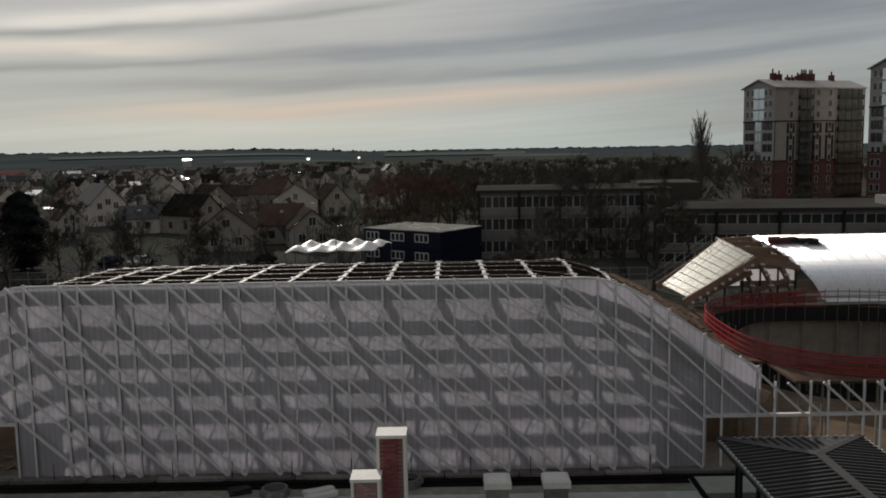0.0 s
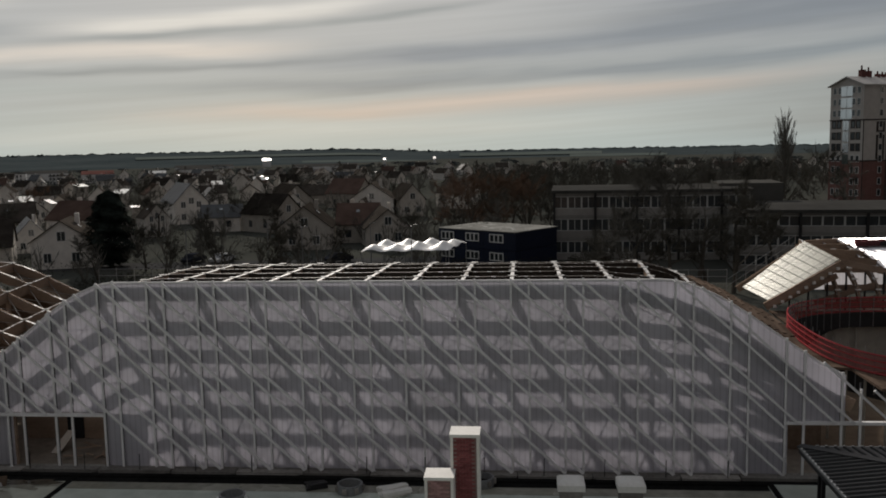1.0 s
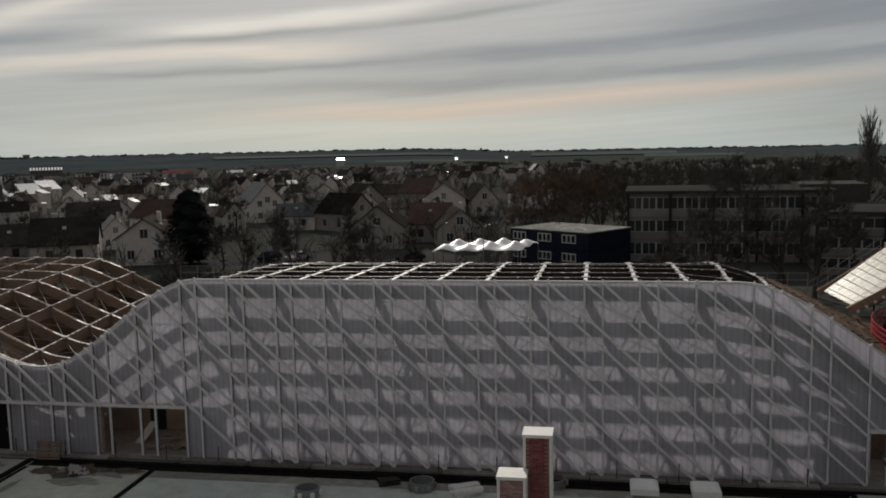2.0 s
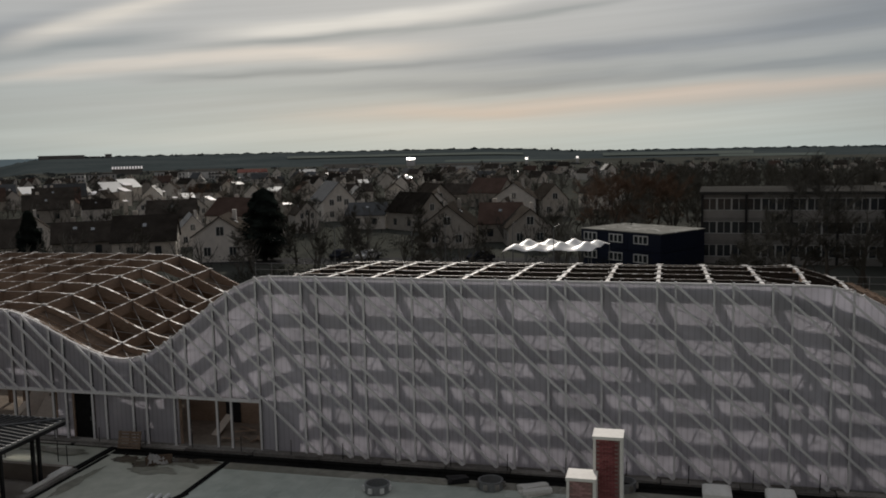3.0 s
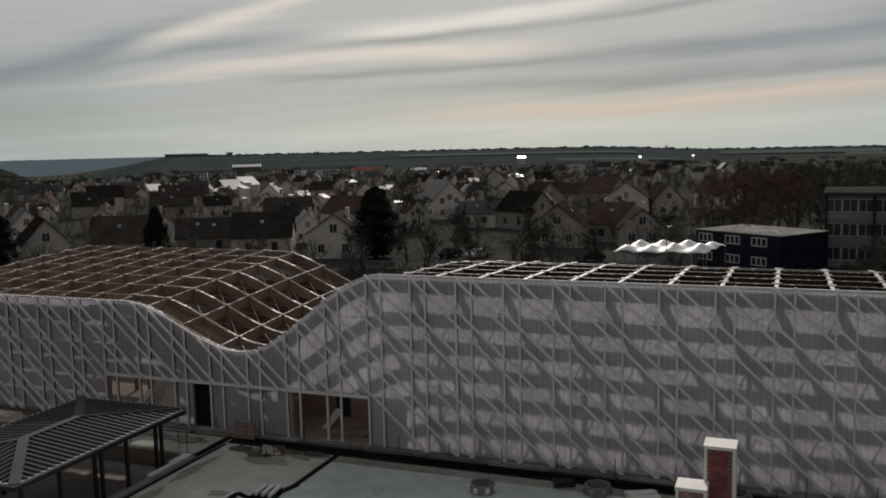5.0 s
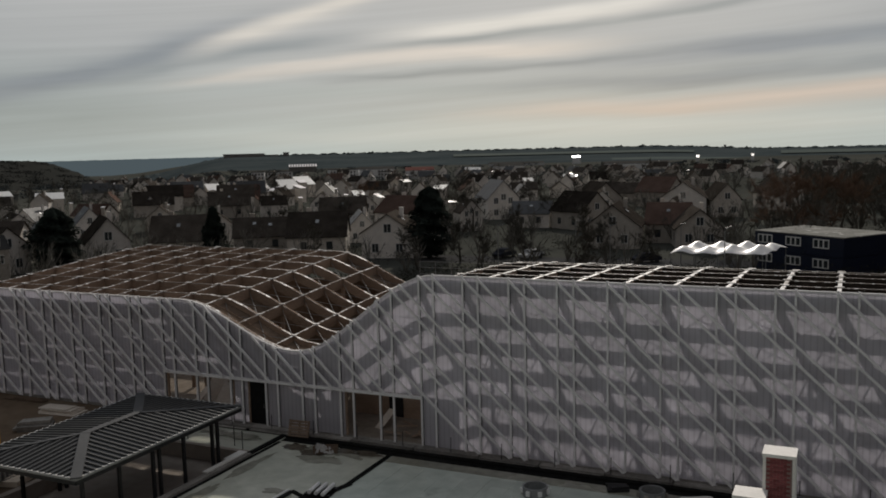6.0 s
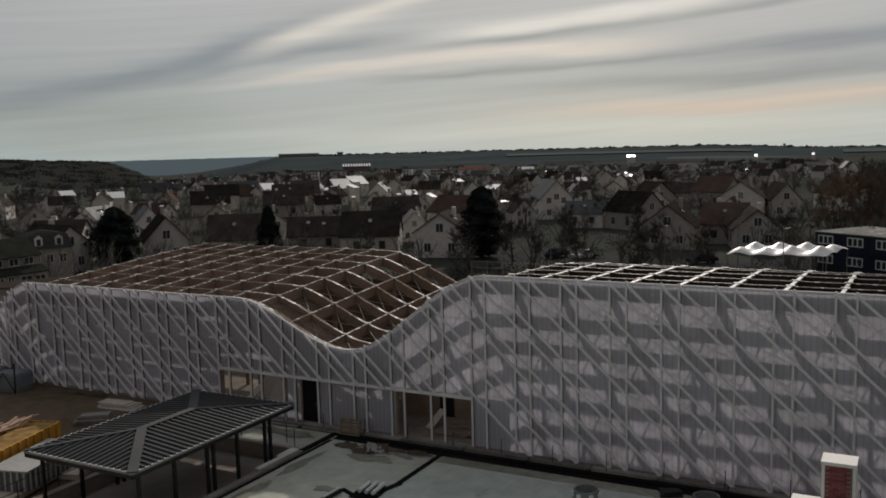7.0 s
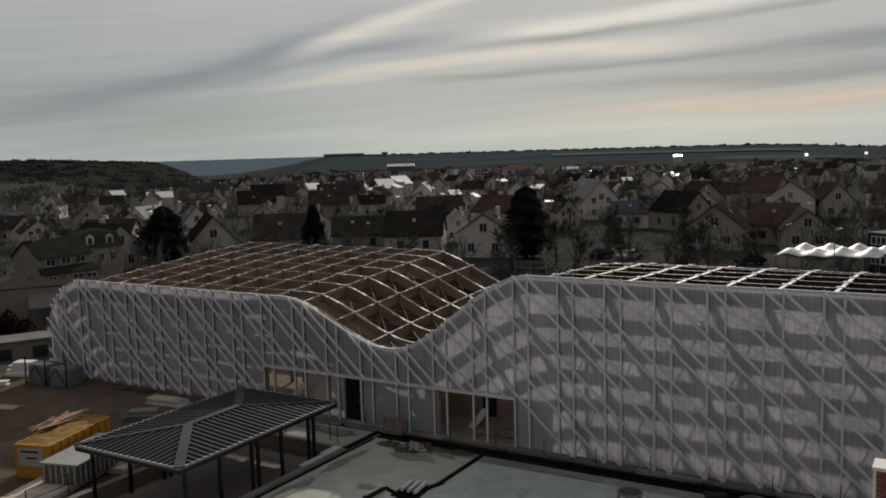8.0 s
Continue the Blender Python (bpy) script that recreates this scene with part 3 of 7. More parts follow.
def build_inside():
    # stepped boards on the falling east end of the roof
    steps = thing("roof_boards", "dark brown boards on the falling end of the roof", "roof", kind="structure")
    for i in range(11):
        x = 10.5 + 0.44 * i
        for j in range(3, 7):
            s = Shape()
            y0, y1 = YF + 0.45 + STEP * j, YF + 0.25 + STEP * (j + 1)
            s.hexa([(xx, yy, roof_z(x + 0.2, yy) + dz) for dz in (0.06, 0.10) for xx, yy in ((x, y0), (x + 0.36, y0), (x + 0.36, y1), (x, y1))])
            part("board", s, "deck", steps)
    # boarding under the western lattice, its cells picked to block or pass the sun
    deck = thing("ceiling_boarding", "brown boarding under the lattice roof, laid to block sun", "ceiling", kind="structure")
    r = random.Random(6)
    sheets = Shape()
    for k in range(11, 26):
        for j in range(1, 7):
            x = FIRST - STEP * k
            y = YF + 0.35 + STEP * j
            shut = (-40 < x < -24 and r.random() < 0.5) or (x < -30 and r.random() < 0.88)
            if not shut or x < -39 or (x < -31 and 1 < j < 6):
                continue
            p = [(x + 0.08, y + 0.08), (x + STEP - 0.08, y + 0.08), (x + STEP - 0.08, y + STEP - 0.08), (x + 0.08, y + STEP - 0.08)]
            drop = 1.7 if -34 < x < -22 and j < 3 else 0.62
            sheets.hexa([(a, b, roof_z(a, b) - drop) for a, b in p] + [(a, b, roof_z(a, b) - drop + 0.03) for a, b in p])
    part("boarding", sheets, "timber_dark", deck)
    # brown boards and curved battens in the strip behind the front edge of the dip
    n = 36
    for k in range(12):
        a, b = -37.6 + 1.0 * k, -36.62 + 1.0 * k
        q = Shape()
        q.hexa([(x, y, roof_z(x, y) - 0.34 + dz) for dz in (0, 0.03) for x, y in ((a, YF + 0.48), (b, YF + 0.48), (b, YF + 2.72), (a, YF + 2.72))])
        part("edge_board", q, "timber_dark", deck)
    for y, dz in ((YF + 0.75, -0.10), (YF + 1.5, -0.05)):
        q = Shape()
        for k in range(n):
            a, b = -37.8 + 9.6 * k / n, -37.8 + 9.6 * (k + 1) / n
            q.beam((a, y, roof_z(a, y) + dz), (b, y, roof_z(b, y) + dz), 0.045, 0.05)
        part("batten", q, "timber_dark", deck)
    s = Shape()
    s.box(LEFT + 0.3, 24, YF + 0.15, 60, -0.6, -0.24)
    solo("floor_inside", s, "slab", "raw concrete floor slab inside the building", "floor", kind="structure")
    s = Shape()
    s.box(LEFT + 0.3, 13.0, 58.2, 58.4, -0.6, 5.4)
    solo("wall_back", s, "timber_dark", "brown timber wall at the back", "wall", kind="structure")
    s = Shape()
    s.hexa(((LEFT + 1.3, YF + 0.1, -0.6), (LEFT + 1.5, YF + 0.1, -0.6), (LEFT + 1.5, 58.2, -0.6), (LEFT + 1.3, 58.2, -0.6), (LEFT + 1.3, YF + 0.1, 4.6), (LEFT + 1.5, YF + 0.1, 4.6), (LEFT + 1.5, 58.2, 5.6), (LEFT + 1.3, 58.2, 5.6)))
    # second unseen leaf, added to stop sun on the end of the sheet
    top = crest(LEFT + 0.2) - 0.1
    s.box(LEFT + 0.08, LEFT + 0.22, YF + 0.06, 58.2, -0.6, top)
    solo("wall_west", s, "timber_dark", "unseen brown timber end wall that keeps sun off the sheet", "wall", kind="structure")
    # added partitions; their size sets where sun gets through the openings
    for x0, x1, y, h in ((-27.2, -19.5, 44.6, 4.5), (-38.8, -32.0, 45.2, 1.5), (8.6, 14.6, 44.0, 3.1)):
        s = Shape()
        s.box(x0, x1, y, y + 0.12, -0.24, h)
        solo("partition", s, "timber_dark" if x0 > 0 else "timber", "bare brown timber partition added inside to limit the sun", "partition", "partitions")
    # sheets, a door leaf and offcuts behind the openings
    r = random.Random(12)
    for x, y, z, a, b, lean in ((-36.8, 43.4, -0.2, 1.4, 1.6, 38), (-35.4, 42.6, -0.2, 1.1, 1.9, 55), (-34.4, 43.4, -0.2, 1.3, 1.3, 40), (-33.4, 42.6, -0.2, 0.9, 1.5, 62), (-37.2, 42.0, -0.2, 0.7, 1.5, 48), (-34.0, 41.8, -0.2, 0.7, 1.3, 58), (-24.1, 42.2, -0.2, 0.5, 1.5, 58)):
        s = Shape()
        s.box(-a / 2, a / 2, 0, 0.03, 0, b)
        solo("plasterboard", s, "panel_pale", "pale building board leaning inside the shell", "building board", "loose boards inside", at=pose(x, y, z, -lean, 0, r.uniform(-30, 30)))
    s = Shape()
    s.box(-24.6, -23.7, 44.52, 44.59, -0.2, 1.95)
    solo("inner_door", s, "steel_black", "dark doorway panel on the inner partition", "door")
    for k in range(9):
        s = Shape()
        x, y = r.uniform(-22.8, -20.8), r.uniform(41.4, 43.2)
        d = Vector((r.uniform(-0.6, 0.6), r.uniform(-0.4, 0.4), 0))
        s.beam(Vector((x, y, -0.17 + 0.02 * k)) - d, Vector((x, y, -0.15 + 0.02 * k)) + d, 0.12, 0.05)
        solo("offcut", s, "timber", "short timber offcut on the concrete floor", "offcut", "offcuts inside")
    for x in [FIRST - STEP * k for k in range(0, 25, 3)]:
        for y in (YF + 0.35 + STEP * 2, YF + 0.35 + STEP * 5):
            s = Shape()
            s.box(x - 0.1, x + 0.1, y - 0.1, y + 0.1, -0.24, roof_z(x, y) - 0.55)
            solo("timber_column", s, "timber", "square brown timber column on the slab", "column", "columns under the roof")


build_ground()
build_front()
build_lattice()
build_inside()

# ---------------------------------------------------------------- terrace
TERRACE = -0.32


def build_terrace():
    t = thing("terrace", "flat grey-green felted roof with dark joints", "flat roof", kind="structure")
    for x0, x1, y0, y1, z in ((-21.51, 10.9, -30, 39.55, TERRACE), (-28.5, -21.51, -30, 39.55, TERRACE), (-36.5, -28.6, 36.3, 39.6, TERRACE - 0.03), (-36.5, -28.6, -30, 25.0, TERRACE - 0.03), (11.0, 19.0, -30, 26, TERRACE), (11.0, 26.0, 37.6, 39.55, TERRACE)):
        s = Shape()
        s.box(x0, x1, y0, y1, z - 0.4, z)
        part("field", s, "roofing_brown" if x0 < -22 else "roofing", t)
    # upstands and joints
    for x0, x1, y0, y1, z0, z1 in ((-36.5, 26, 39.6, 40.2, -0.9, TERRACE + 0.02), (-28.3, 10.8, 38.75, 39.58, TERRACE - 0.1, TERRACE + 0.006), (-28.3, 10.8, 39.25, 39.58, TERRACE, TERRACE + 0.12), (-21.66, -21.40, 34.5, 39.24, TERRACE, TERRACE + 0.05), (-28.72, -28.42, 36.2, 39.5, TERRACE, TERRACE + 0.10), (10.85, 11.1, 20, 39.5, TERRACE, TERRACE + 0.06)):
        s = Shape()
        s.box(x0, x1, y0, y1, z0, z1)
        part("joint", s, "roofing_dark", t)
    for a, b, w in (((-21.45, 34.62), (-22.35, 31.6), 0.34), ((-22.3, 32.3), (-23.6, 32.9), 0.24)):
        s = Shape()
        s.beam((*a, TERRACE + 0.02), (*b, TERRACE + 0.02), w, 0.05)
        part("joint", s, "roofing_dark", t)
    s = Shape()
    s.box(-28.75, -28.35, 20, 36.2, -3.4, TERRACE + 0.14)
    part("upstand", s, "kerb", t)
    # black strip painted as shade along the upstand, pale caps as its lit corner
    s = Shape()
    s.box(-28.348, -28.12, 20, 38.6, TERRACE - 0.05, TERRACE + 0.012)
    part("joint", s, "roofing_dark", t)
    for b in ((-29.1, -28.62, 34.9, 36.2), (-28.9, -28.62, 33.0, 34.9)):
        s = Shape()
        s.box(*b, TERRACE + 0.142, TERRACE + 0.2)
        part("capping", s, "coping", t)
    s = Shape()
    s.box(-21.35, 10.8, 37.9, 38.74, TERRACE - 0.05, TERRACE + 0.008)
    part("edge_strip", s, "damp", t)
    # felt sheets lapped over one another, short of the edge strip
    r = random.Random(8)
    for i in range(27):
        x = -21.3 + 1.18 * i
        y = 37.75 + r.uniform(-0.12, 0.10)
        for n in (4.6, 5.2, 4.8):
            s = Shape()
            s.hexa([(x + a, yy, TERRACE + dz) for dz in (-0.01, 0.012) for a, yy in ((0.02, y - n + 0.03), (1.16, y - n + 0.03), (1.16, y + r.uniform(-0.05, 0.03)), (0.02, y))])
            part("felt_sheet", s, "roofing", t)
            y -= n
    # damp patches where rain water stands
    r = random.Random(14)
    for x, y, rx, ry, m in ((-24.3, 38.2, 2.9, 0.8, "damp"), (-23.4, 38.5, 1.7, 0.45, "wet"), (-25.6, 37.7, 1.0, 0.5, "wet"), (-26.9, 38.1, 0.9, 0.6, "wet"), (-24.8, 37.0, 1.6, 0.7, "damp"), (-27.5, 34.6, 0.35, 2.2, "damp"), (-27.4, 30.5, 0.4, 2.6, "damp"), (-24.4, 32.6, 0.7, 0.4, "damp"),
                           (-30.9, 38.6, 1.9, 0.5, "damp"), (-33.6, 38.9, 1.7, 0.4, "damp")):
        s = Shape()
        n = 40
        seed = r.uniform(0, 90)
        ring = []
        for k in range(n):
            c, d = math.cos(2 * math.pi * k / n), math.sin(2 * math.pi * k / n)
            q = 0.8 + 0.5 * noise.noise(Vector((c * 1.6 + seed, d * 1.6, 0))) + 0.22 * noise.noise(Vector((c * 5 + seed, d * 5, 3)))
            ring.append((x + rx * q * c, y + ry * q * d, TERRACE + (0.022 if m == "wet" else 0.017)))
        s.face(*ring)
        part("damp_patch", s, m, t)
    # edge boards in front of the facade
    x = -33.8
    rng = random.Random(4)
    while x < 12:
        n = rng.uniform(2.2, 4.2)
        s = Shape()
        tip = rng.uniform(0.10, 0.17)
        s.box(x, x + n - 0.06, 39.86 + rng.uniform(-0.04, 0.04), 40.34, TERRACE + 0.02, TERRACE + tip)
        part("edge_board", s, "kerb", t)
        if rng.random() < 0.75:
            s = Shape()
            d, e = rng.uniform(-0.06, 0.06), rng.uniform(-0.05, 0.05)
            s.hexa([(x + a, y, TERRACE + h) for h in (0.022, 0.07) for a, y in ((0.1, 39.58 + d), (n - 0.2, 39.58 + e), (n - 0.2, 39.74 + e), (0.1, 39.74 + d))])
            part("loose_board", s, "kerb", t)
        x += n


def hip_pavilion(x0, x1, y0, y1, eave, rise, hip, label):
    """An open shelter under a low hipped roof; hip: how far the ridge starts behind the end eaves."""
    p = thing("pavilion", label, "pavilion", "hipped pavilions")
    run = (x1 - x0) / 2
    xm = (x0 + x1) / 2
    a, b = (xm, y0 + hip, eave + rise), (xm, y1 - hip, eave + rise)
    c = ((x0, y0, eave), (x1, y0, eave), (x1, y1, eave), (x0, y1, eave))
    low = [(q[0], q[1], q[2] - 0.05) for q in c]
    s = Shape()
    s.face(*reversed(low))
    part("soffit", s, "steel_black", p)

    def z_at(x, y):
        return eave + rise * min(1.0, min(x - x0, x1 - x) / run, min(y - y0, y1 - y) / hip)

    slopes = []
    for pts in ((c[0], c[1], a), (c[1], c[2], b, a), (c[2], c[3], b), (c[3], c[0], a, b)):
        s = Shape()
        s.face(*pts)
        slopes.append(part("roof_slope", s, "zinc", p, "dark standing-seam metal sheet"))
    # raised ribs across each slope
    seam = []
    n = int((y1 - y0) / 0.36)
    for i in range(1, n):
        y = y0 + (y1 - y0) * i / n
        reach = min(run, (y - y0) * run / hip, (y1 - y) * run / hip)
        seam.append((3, (x0, y), (x0 + reach, y)))
        seam.append((1, (x1, y), (x1 - reach, y)))
    n = int((x1 - x0) / 0.36)
    for i in range(1, n):
        x = x0 + (x1 - x0) * i / n
        reach = min(x - x0, x1 - x) * hip / run
        seam.append((0, (x, y0), (x, y0 + reach)))
        seam.append((2, (x, y1), (x, y1 - reach)))
    for k, (ax, ay), (bx, by) in seam:
        q = Shape()
        u, v = Vector((ax, ay, z_at(ax, ay) + 0.004)), Vector((bx, by, z_at(bx, by) + 0.004))
        side = Vector((-(by - ay), bx - ax, 0)).normalized()
        top = Vector((0, 0, 0.07))
        q.face(u - side * 0.08, v - side * 0.08, v + top - side * 0.045, u + top - side * 0.045)
        q.face(u + top - side * 0.045, v + top - side * 0.045, v + top + side * 0.045, u + top + side * 0.045)
        q.face(u + top + side * 0.045, v + top + side * 0.045, v + side * 0.08, u + side * 0.08)
        q.face(u - side * 0.08, u + top - side * 0.045, u + top + side * 0.045, u + side * 0.08)
        part("rib", q, "zinc_seam", slopes[k])
        q = Shape()
        q.box(ax - 0.045, ax + 0.045, ay - 0.045, ay + 0.045, eave + 0.052, eave + 0.075)
        part("gutter_clip", q, "coping", p)
    for e, f, w in ((c[0], a, 0.26), (c[1], a, 0.46), (c[2], b, 0.26), (c[3], b, 0.46), (a, b, 0.40)):
        q = Shape()
        q.beam((e[0], e[1], e[2] + 0.06), (f[0], f[1], f[2] + 0.06), w, 0.06)
        part("ridge_cap", q, "zinc_ridge", p, "wide grey metal ridge strip")
    for e, f in zip(c, c[1:] + c[:1]):
        d = Vector((f[0] - e[0], f[1] - e[1], 0)).normalized() * 0.04
        q = Shape()
        q.beam((e[0] - d.x, e[1] - d.y, e[2] - 0.005), (f[0] + d.x, f[1] + d.y, f[2] - 0.005), 0.12, 0.09)
        part("gutter", q, "gutter", p)
        q = Shape()
        q.beam((e[0], e[1], e[2] - 0.15), (f[0], f[1], f[2] - 0.15), 0.07, 0.20)
        part("fascia", q, "steel_black", p)
    for x in (x0 + 0.35, x1 - 0.35):
        for i in range(5):
            y = y0 + 0.6 + (y1 - y0 - 2.6) * i / 4
            for dy in ((0, 0.42) if i in (2, 4) else (0,)):
                q = Shape()
                q.box(x - 0.07, x + 0.07, y + dy - 0.07, y + dy + 0.07, -3.4, eave - 0.08)
                part("post", q, "steel_black", p)
    for x in (x0 + 0.35, x1 - 0.35):
        q = Shape()
        q.box(x - 0.06, x + 0.06, y0 + 0.3, y1 - 0.3, eave - 0.36, eave - 0.09)
        part("edge_beam", q, "steel_black", p)
    return p


def chimney(x, y, w, d, z_top, label):
    c = thing("chimney", label, "chimney", "brick chimney stacks")
    c["lay"] = (x, y, w, d, z_top)
    core = Shape()
    z0 = TERRACE - 0.02
    core.box(x - w / 2 + 0.012, x + w / 2 - 0.012, y - d / 2 + 0.012, y + d / 2 - 0.012, z0, z_top - 0.112)
    part("core", core, "mortar", c)
    cap = Shape()
    cap.box(x - w / 2 - 0.07, x + w / 2 + 0.07, y - d / 2 - 0.07, y + d / 2 + 0.07, z_top - 0.11, z_top)
    part("coping", cap, "coping", c, "pale concrete coping slab")
    for sx in (-1, 1):
        e = Shape()
        e.box(x + sx * w / 2 - 0.05, x + sx * w / 2 + 0.05, y - d / 2 - 0.03, y + d / 2 + 0.02, z0, z_top - 0.114)
        part("corner_render", e, "coping", c, "light rendered corner")
    return c


build_terrace()
hip_pavilion(-35.85, -29.0, 25.4, 36.38, 2.2, 0.36, 3.8, "open pavilion with low hipped dark metal roof on black posts")
hip_pavilion(11.55, 17.75, 26.5, 37.4, 2.2, 0.34, 3.1, "pavilion with low hipped dark metal roof beside the terrace")
chimney(-2.1, 30.2, 0.92, 0.8, 5.2, "tall red brick chimney with pale coping")
chimney(-2.95, 29.4, 0.9, 0.8, 3.95, "short chimney of peeling pale red brick with coping")

# ---------------------------------------------------------------- east wing: patio ring, unfinished roof, metal vault
CX, CY, CA, CB = 23.7, 49.6, 8.3, 8.9


def ring_at(a, grow=0.0):
    # a squarish oval
    c, d = math.cos(a), math.sin(a)
    return CX + math.copysign((CA + grow) * abs(c) ** 0.72, c), CY + math.copysign((CB + grow) * abs(d) ** 0.72, d)


def build_east():
    # deck strip between the front edge and the patio
    deck = thing("roof_deck", "brown boarded roof deck round the oval patio", "roof", kind="structure")
    n = 64
    for i in range(n):
        a0, a1 = 2 * math.pi * i / n, 2 * math.pi * (i + 1) / n
        am = (a0 + a1) / 2
        if math.cos(am) > 0.75:
            continue
        x0, y0 = ring_at(a0, 0.06)
        x1, y1 = ring_at(a1, 0.06)
        if math.sin(am) < 0 and math.cos(am) > -0.86:
            o0, o1 = (x0, YF + 0.05), (x1, YF + 0.05)
        elif math.sin(am) >= 0 and math.cos(am) > -0.86:
            o0, o1 = (x0, 59.2), (x1, 59.2)
        else:
            o0, o1 = (13.6, YF + 0.05 if i == 0 else y0), (13.6, y1)
        z = lambda p: DECK + 0.2 * ease(17.5, 13.2, p[0]) if p[0] < 17.5 else DECK
        s = Shape()
        s.hexa(((x0, y0, DECK - 0.12), (x1, y1, DECK - 0.12), (*o1, z(o1) - 0.12), (*o0, z(o0) - 0.12), (x0, y0, DECK), (x1, y1, DECK), (*o1, z(o1)), (*o0, z(o0))))
        part("deck_board", s, "deck", deck)
    # patio inner wall and floor
    def foot(p):
        return 2.88 - 1.6 * ease(20.5, 16.0, p[0]) if p[1] > CY - 1 else 2.6

    # black sheet stands in for the shaded void below the deck
    s = Shape()
    for i in range(n):
        a0, a1 = 2 * math.pi * i / n, 2 * math.pi * (i + 1) / n
        p, q = ring_at(a0, 0.02), ring_at(a1, 0.02)
        s.face((*p, foot(p)), (*q, foot(q)), (*q, DECK + 0.03), (*p, DECK + 0.03))
    solo("wall_patio", s, "steel_black", "black sheet for the shaded void under the patio deck", "wall", kind="structure")
    s = Shape()
    for i in range(n):
        a0, a1 = 2 * math.pi * i / n, 2 * math.pi * (i + 1) / n
        p, q = ring_at(a0, 0.5), ring_at(a1, 0.5)
        if p[1] + q[1] < 2 * CY:
            continue
        s.face((*p, -0.3), (*q, -0.3), (*q, foot(q)), (*p, foot(p)))
    solo("wall_patio_lower", s, "patio_concrete", "grey-brown inner wall of the oval patio", "wall", kind="structure")
    s = Shape()
    s.box(13.5, 45, 41.2, 60, -0.62, -0.222)
    solo("floor_patio", s, "soil", "bare earth floor of the patio", "floor", kind="structure")
    for i in range(40):
        a = 2 * math.pi * i / 40
        x, y = ring_at(a, 0.25)
        s = Shape()
        s.box(x - 0.05, x + 0.05, y - 0.05, y + 0.05, -0.23, DECK - 0.13)
        solo("patio_post", s, "patio_concrete", "slim grey post round the patio", "post", "posts of the patio")
    # guard fence with red netting
    fence = thing("guard_fence", "oval guard fence with red safety netting on steel posts", "fence")
    m = 84
    turn = math.acos(((25.0 - CX) / CA) ** (1 / 0.72))
    red_span = [turn + (2 * math.pi - turn) * i / 60 for i in range(61)]
    bare_span = [turn * i / 24 for i in range(25)]
    for z0, z1 in ((0.05, 0.14), (0.36, 0.43), (0.66, 0.73), (0.95, 1.04)):
        s = Shape()
        s.tube([(*ring_at(a, 0.12), DECK + (z0 + z1) / 2) for a in red_span], [(z1 - z0) * 0.55] * len(red_span), 4)
        part("rail", s, "red_net", fence, "red plastic band")
    s = Shape()
    for i in range(m):
        p, q = ring_at(2 * math.pi * i / m, 0.10), ring_at(2 * math.pi * (i + 1) / m, 0.10)
        if p[1] > CY and p[0] > 24.9:
            continue
        s.face((*p, DECK + 0.03), (*q, DECK + 0.03), (*q, DECK + 1.0), (*p, DECK + 1.0))
    part("netting", s, "red_mesh", fence, "fine see-through red net")
    for h in (0.25, 0.65, 1.05):
        s = Shape()
        s.tube([(*ring_at(a, 0.06), DECK + h) for a in bare_span], [0.03] * len(bare_span), 4)
        part("steel_rail", s, "zinc_edge", fence, "bare steel rail")
    for i in range(84):
        x, y = ring_at(2 * math.pi * i / 84, 0.02)
        s = Shape()
        s.tube([(x, y, DECK - 1.0), (x, y, DECK + 1.25)], [0.022, 0.022], 6)
        part("fence_post", s, "zinc_edge", fence)

    # vault behind the patio
    def vault(u):
        a = u * math.radians(78)
        return 59.6 + 8.6 * (1 - math.cos(a)) / (1 - math.cos(math.radians(78))), 4.4 + 3.1 * math.sin(a) / math.sin(math.radians(78))

    roof = thing("vault_roof", "curved roof of shiny white metal sheets, open at one end", "roof", kind="structure")
    x = 25.2
    first = True
    while x < 62:
        s = Shape()
        w = 1.1
        for i in range(14):
            (ya, za), (yb, zb) = vault(i / 14), vault((i + 1) / 14)
            ca = 2.1 * (i / 14) if first else 0
            cb = 2.1 * ((i + 1) / 14) if first else 0
            s.hexa(((x - ca, ya, za - 0.06), (x + w, ya, za - 0.06), (x + w, yb, zb - 0.06), (x - cb, yb, zb - 0.06), (x - ca, ya, za), (x + w, ya, za), (x + w, yb, zb), (x - cb, yb, zb)))
            # pressed ribs
            k = 0.03
            while k < w + ca - 0.16:
                xr = x + w - k
                s.face((xr - 0.16, ya, za + 0.004), (xr - 0.07, ya, za + 0.075), (xr - 0.07, yb, zb + 0.075), (xr - 0.16, yb, zb + 0.004))
                s.face((xr - 0.07, ya, za + 0.075), (xr, ya, za + 0.004), (xr, yb, zb + 0.004), (xr - 0.07, yb, zb + 0.075))
                k += 0.18
        part("metal_sheet", s, "white_metal", roof, smooth=False)
        if not first:
            q = Shape()
            for i in range(14):
                (ya, za), (yb, zb) = vault(i / 14), vault((i + 1) / 14)
                q.beam((x, ya, za + 0.012), (x, yb, zb + 0.012), 0.04, 0.03)
            part("seam", q, "white_metal", roof)
        x += w
        first = False
    # back half closes the vault
    s = Shape()
    s.box(23.2, 62, 68.1, 69.0, 6.9, 7.46)
    part("back_sheet", s, "white_metal", roof)
    s = Shape()
    s.hexa(((25.2, 58.62, 4.08), (62, 58.62, 4.08), (62, 59.75, 4.23), (25.2, 59.75, 4.23), (25.2, 58.62, 4.13), (62, 58.62, 4.13), (62, 59.75, 4.28), (25.2, 59.75, 4.28)))
    k = 25.3
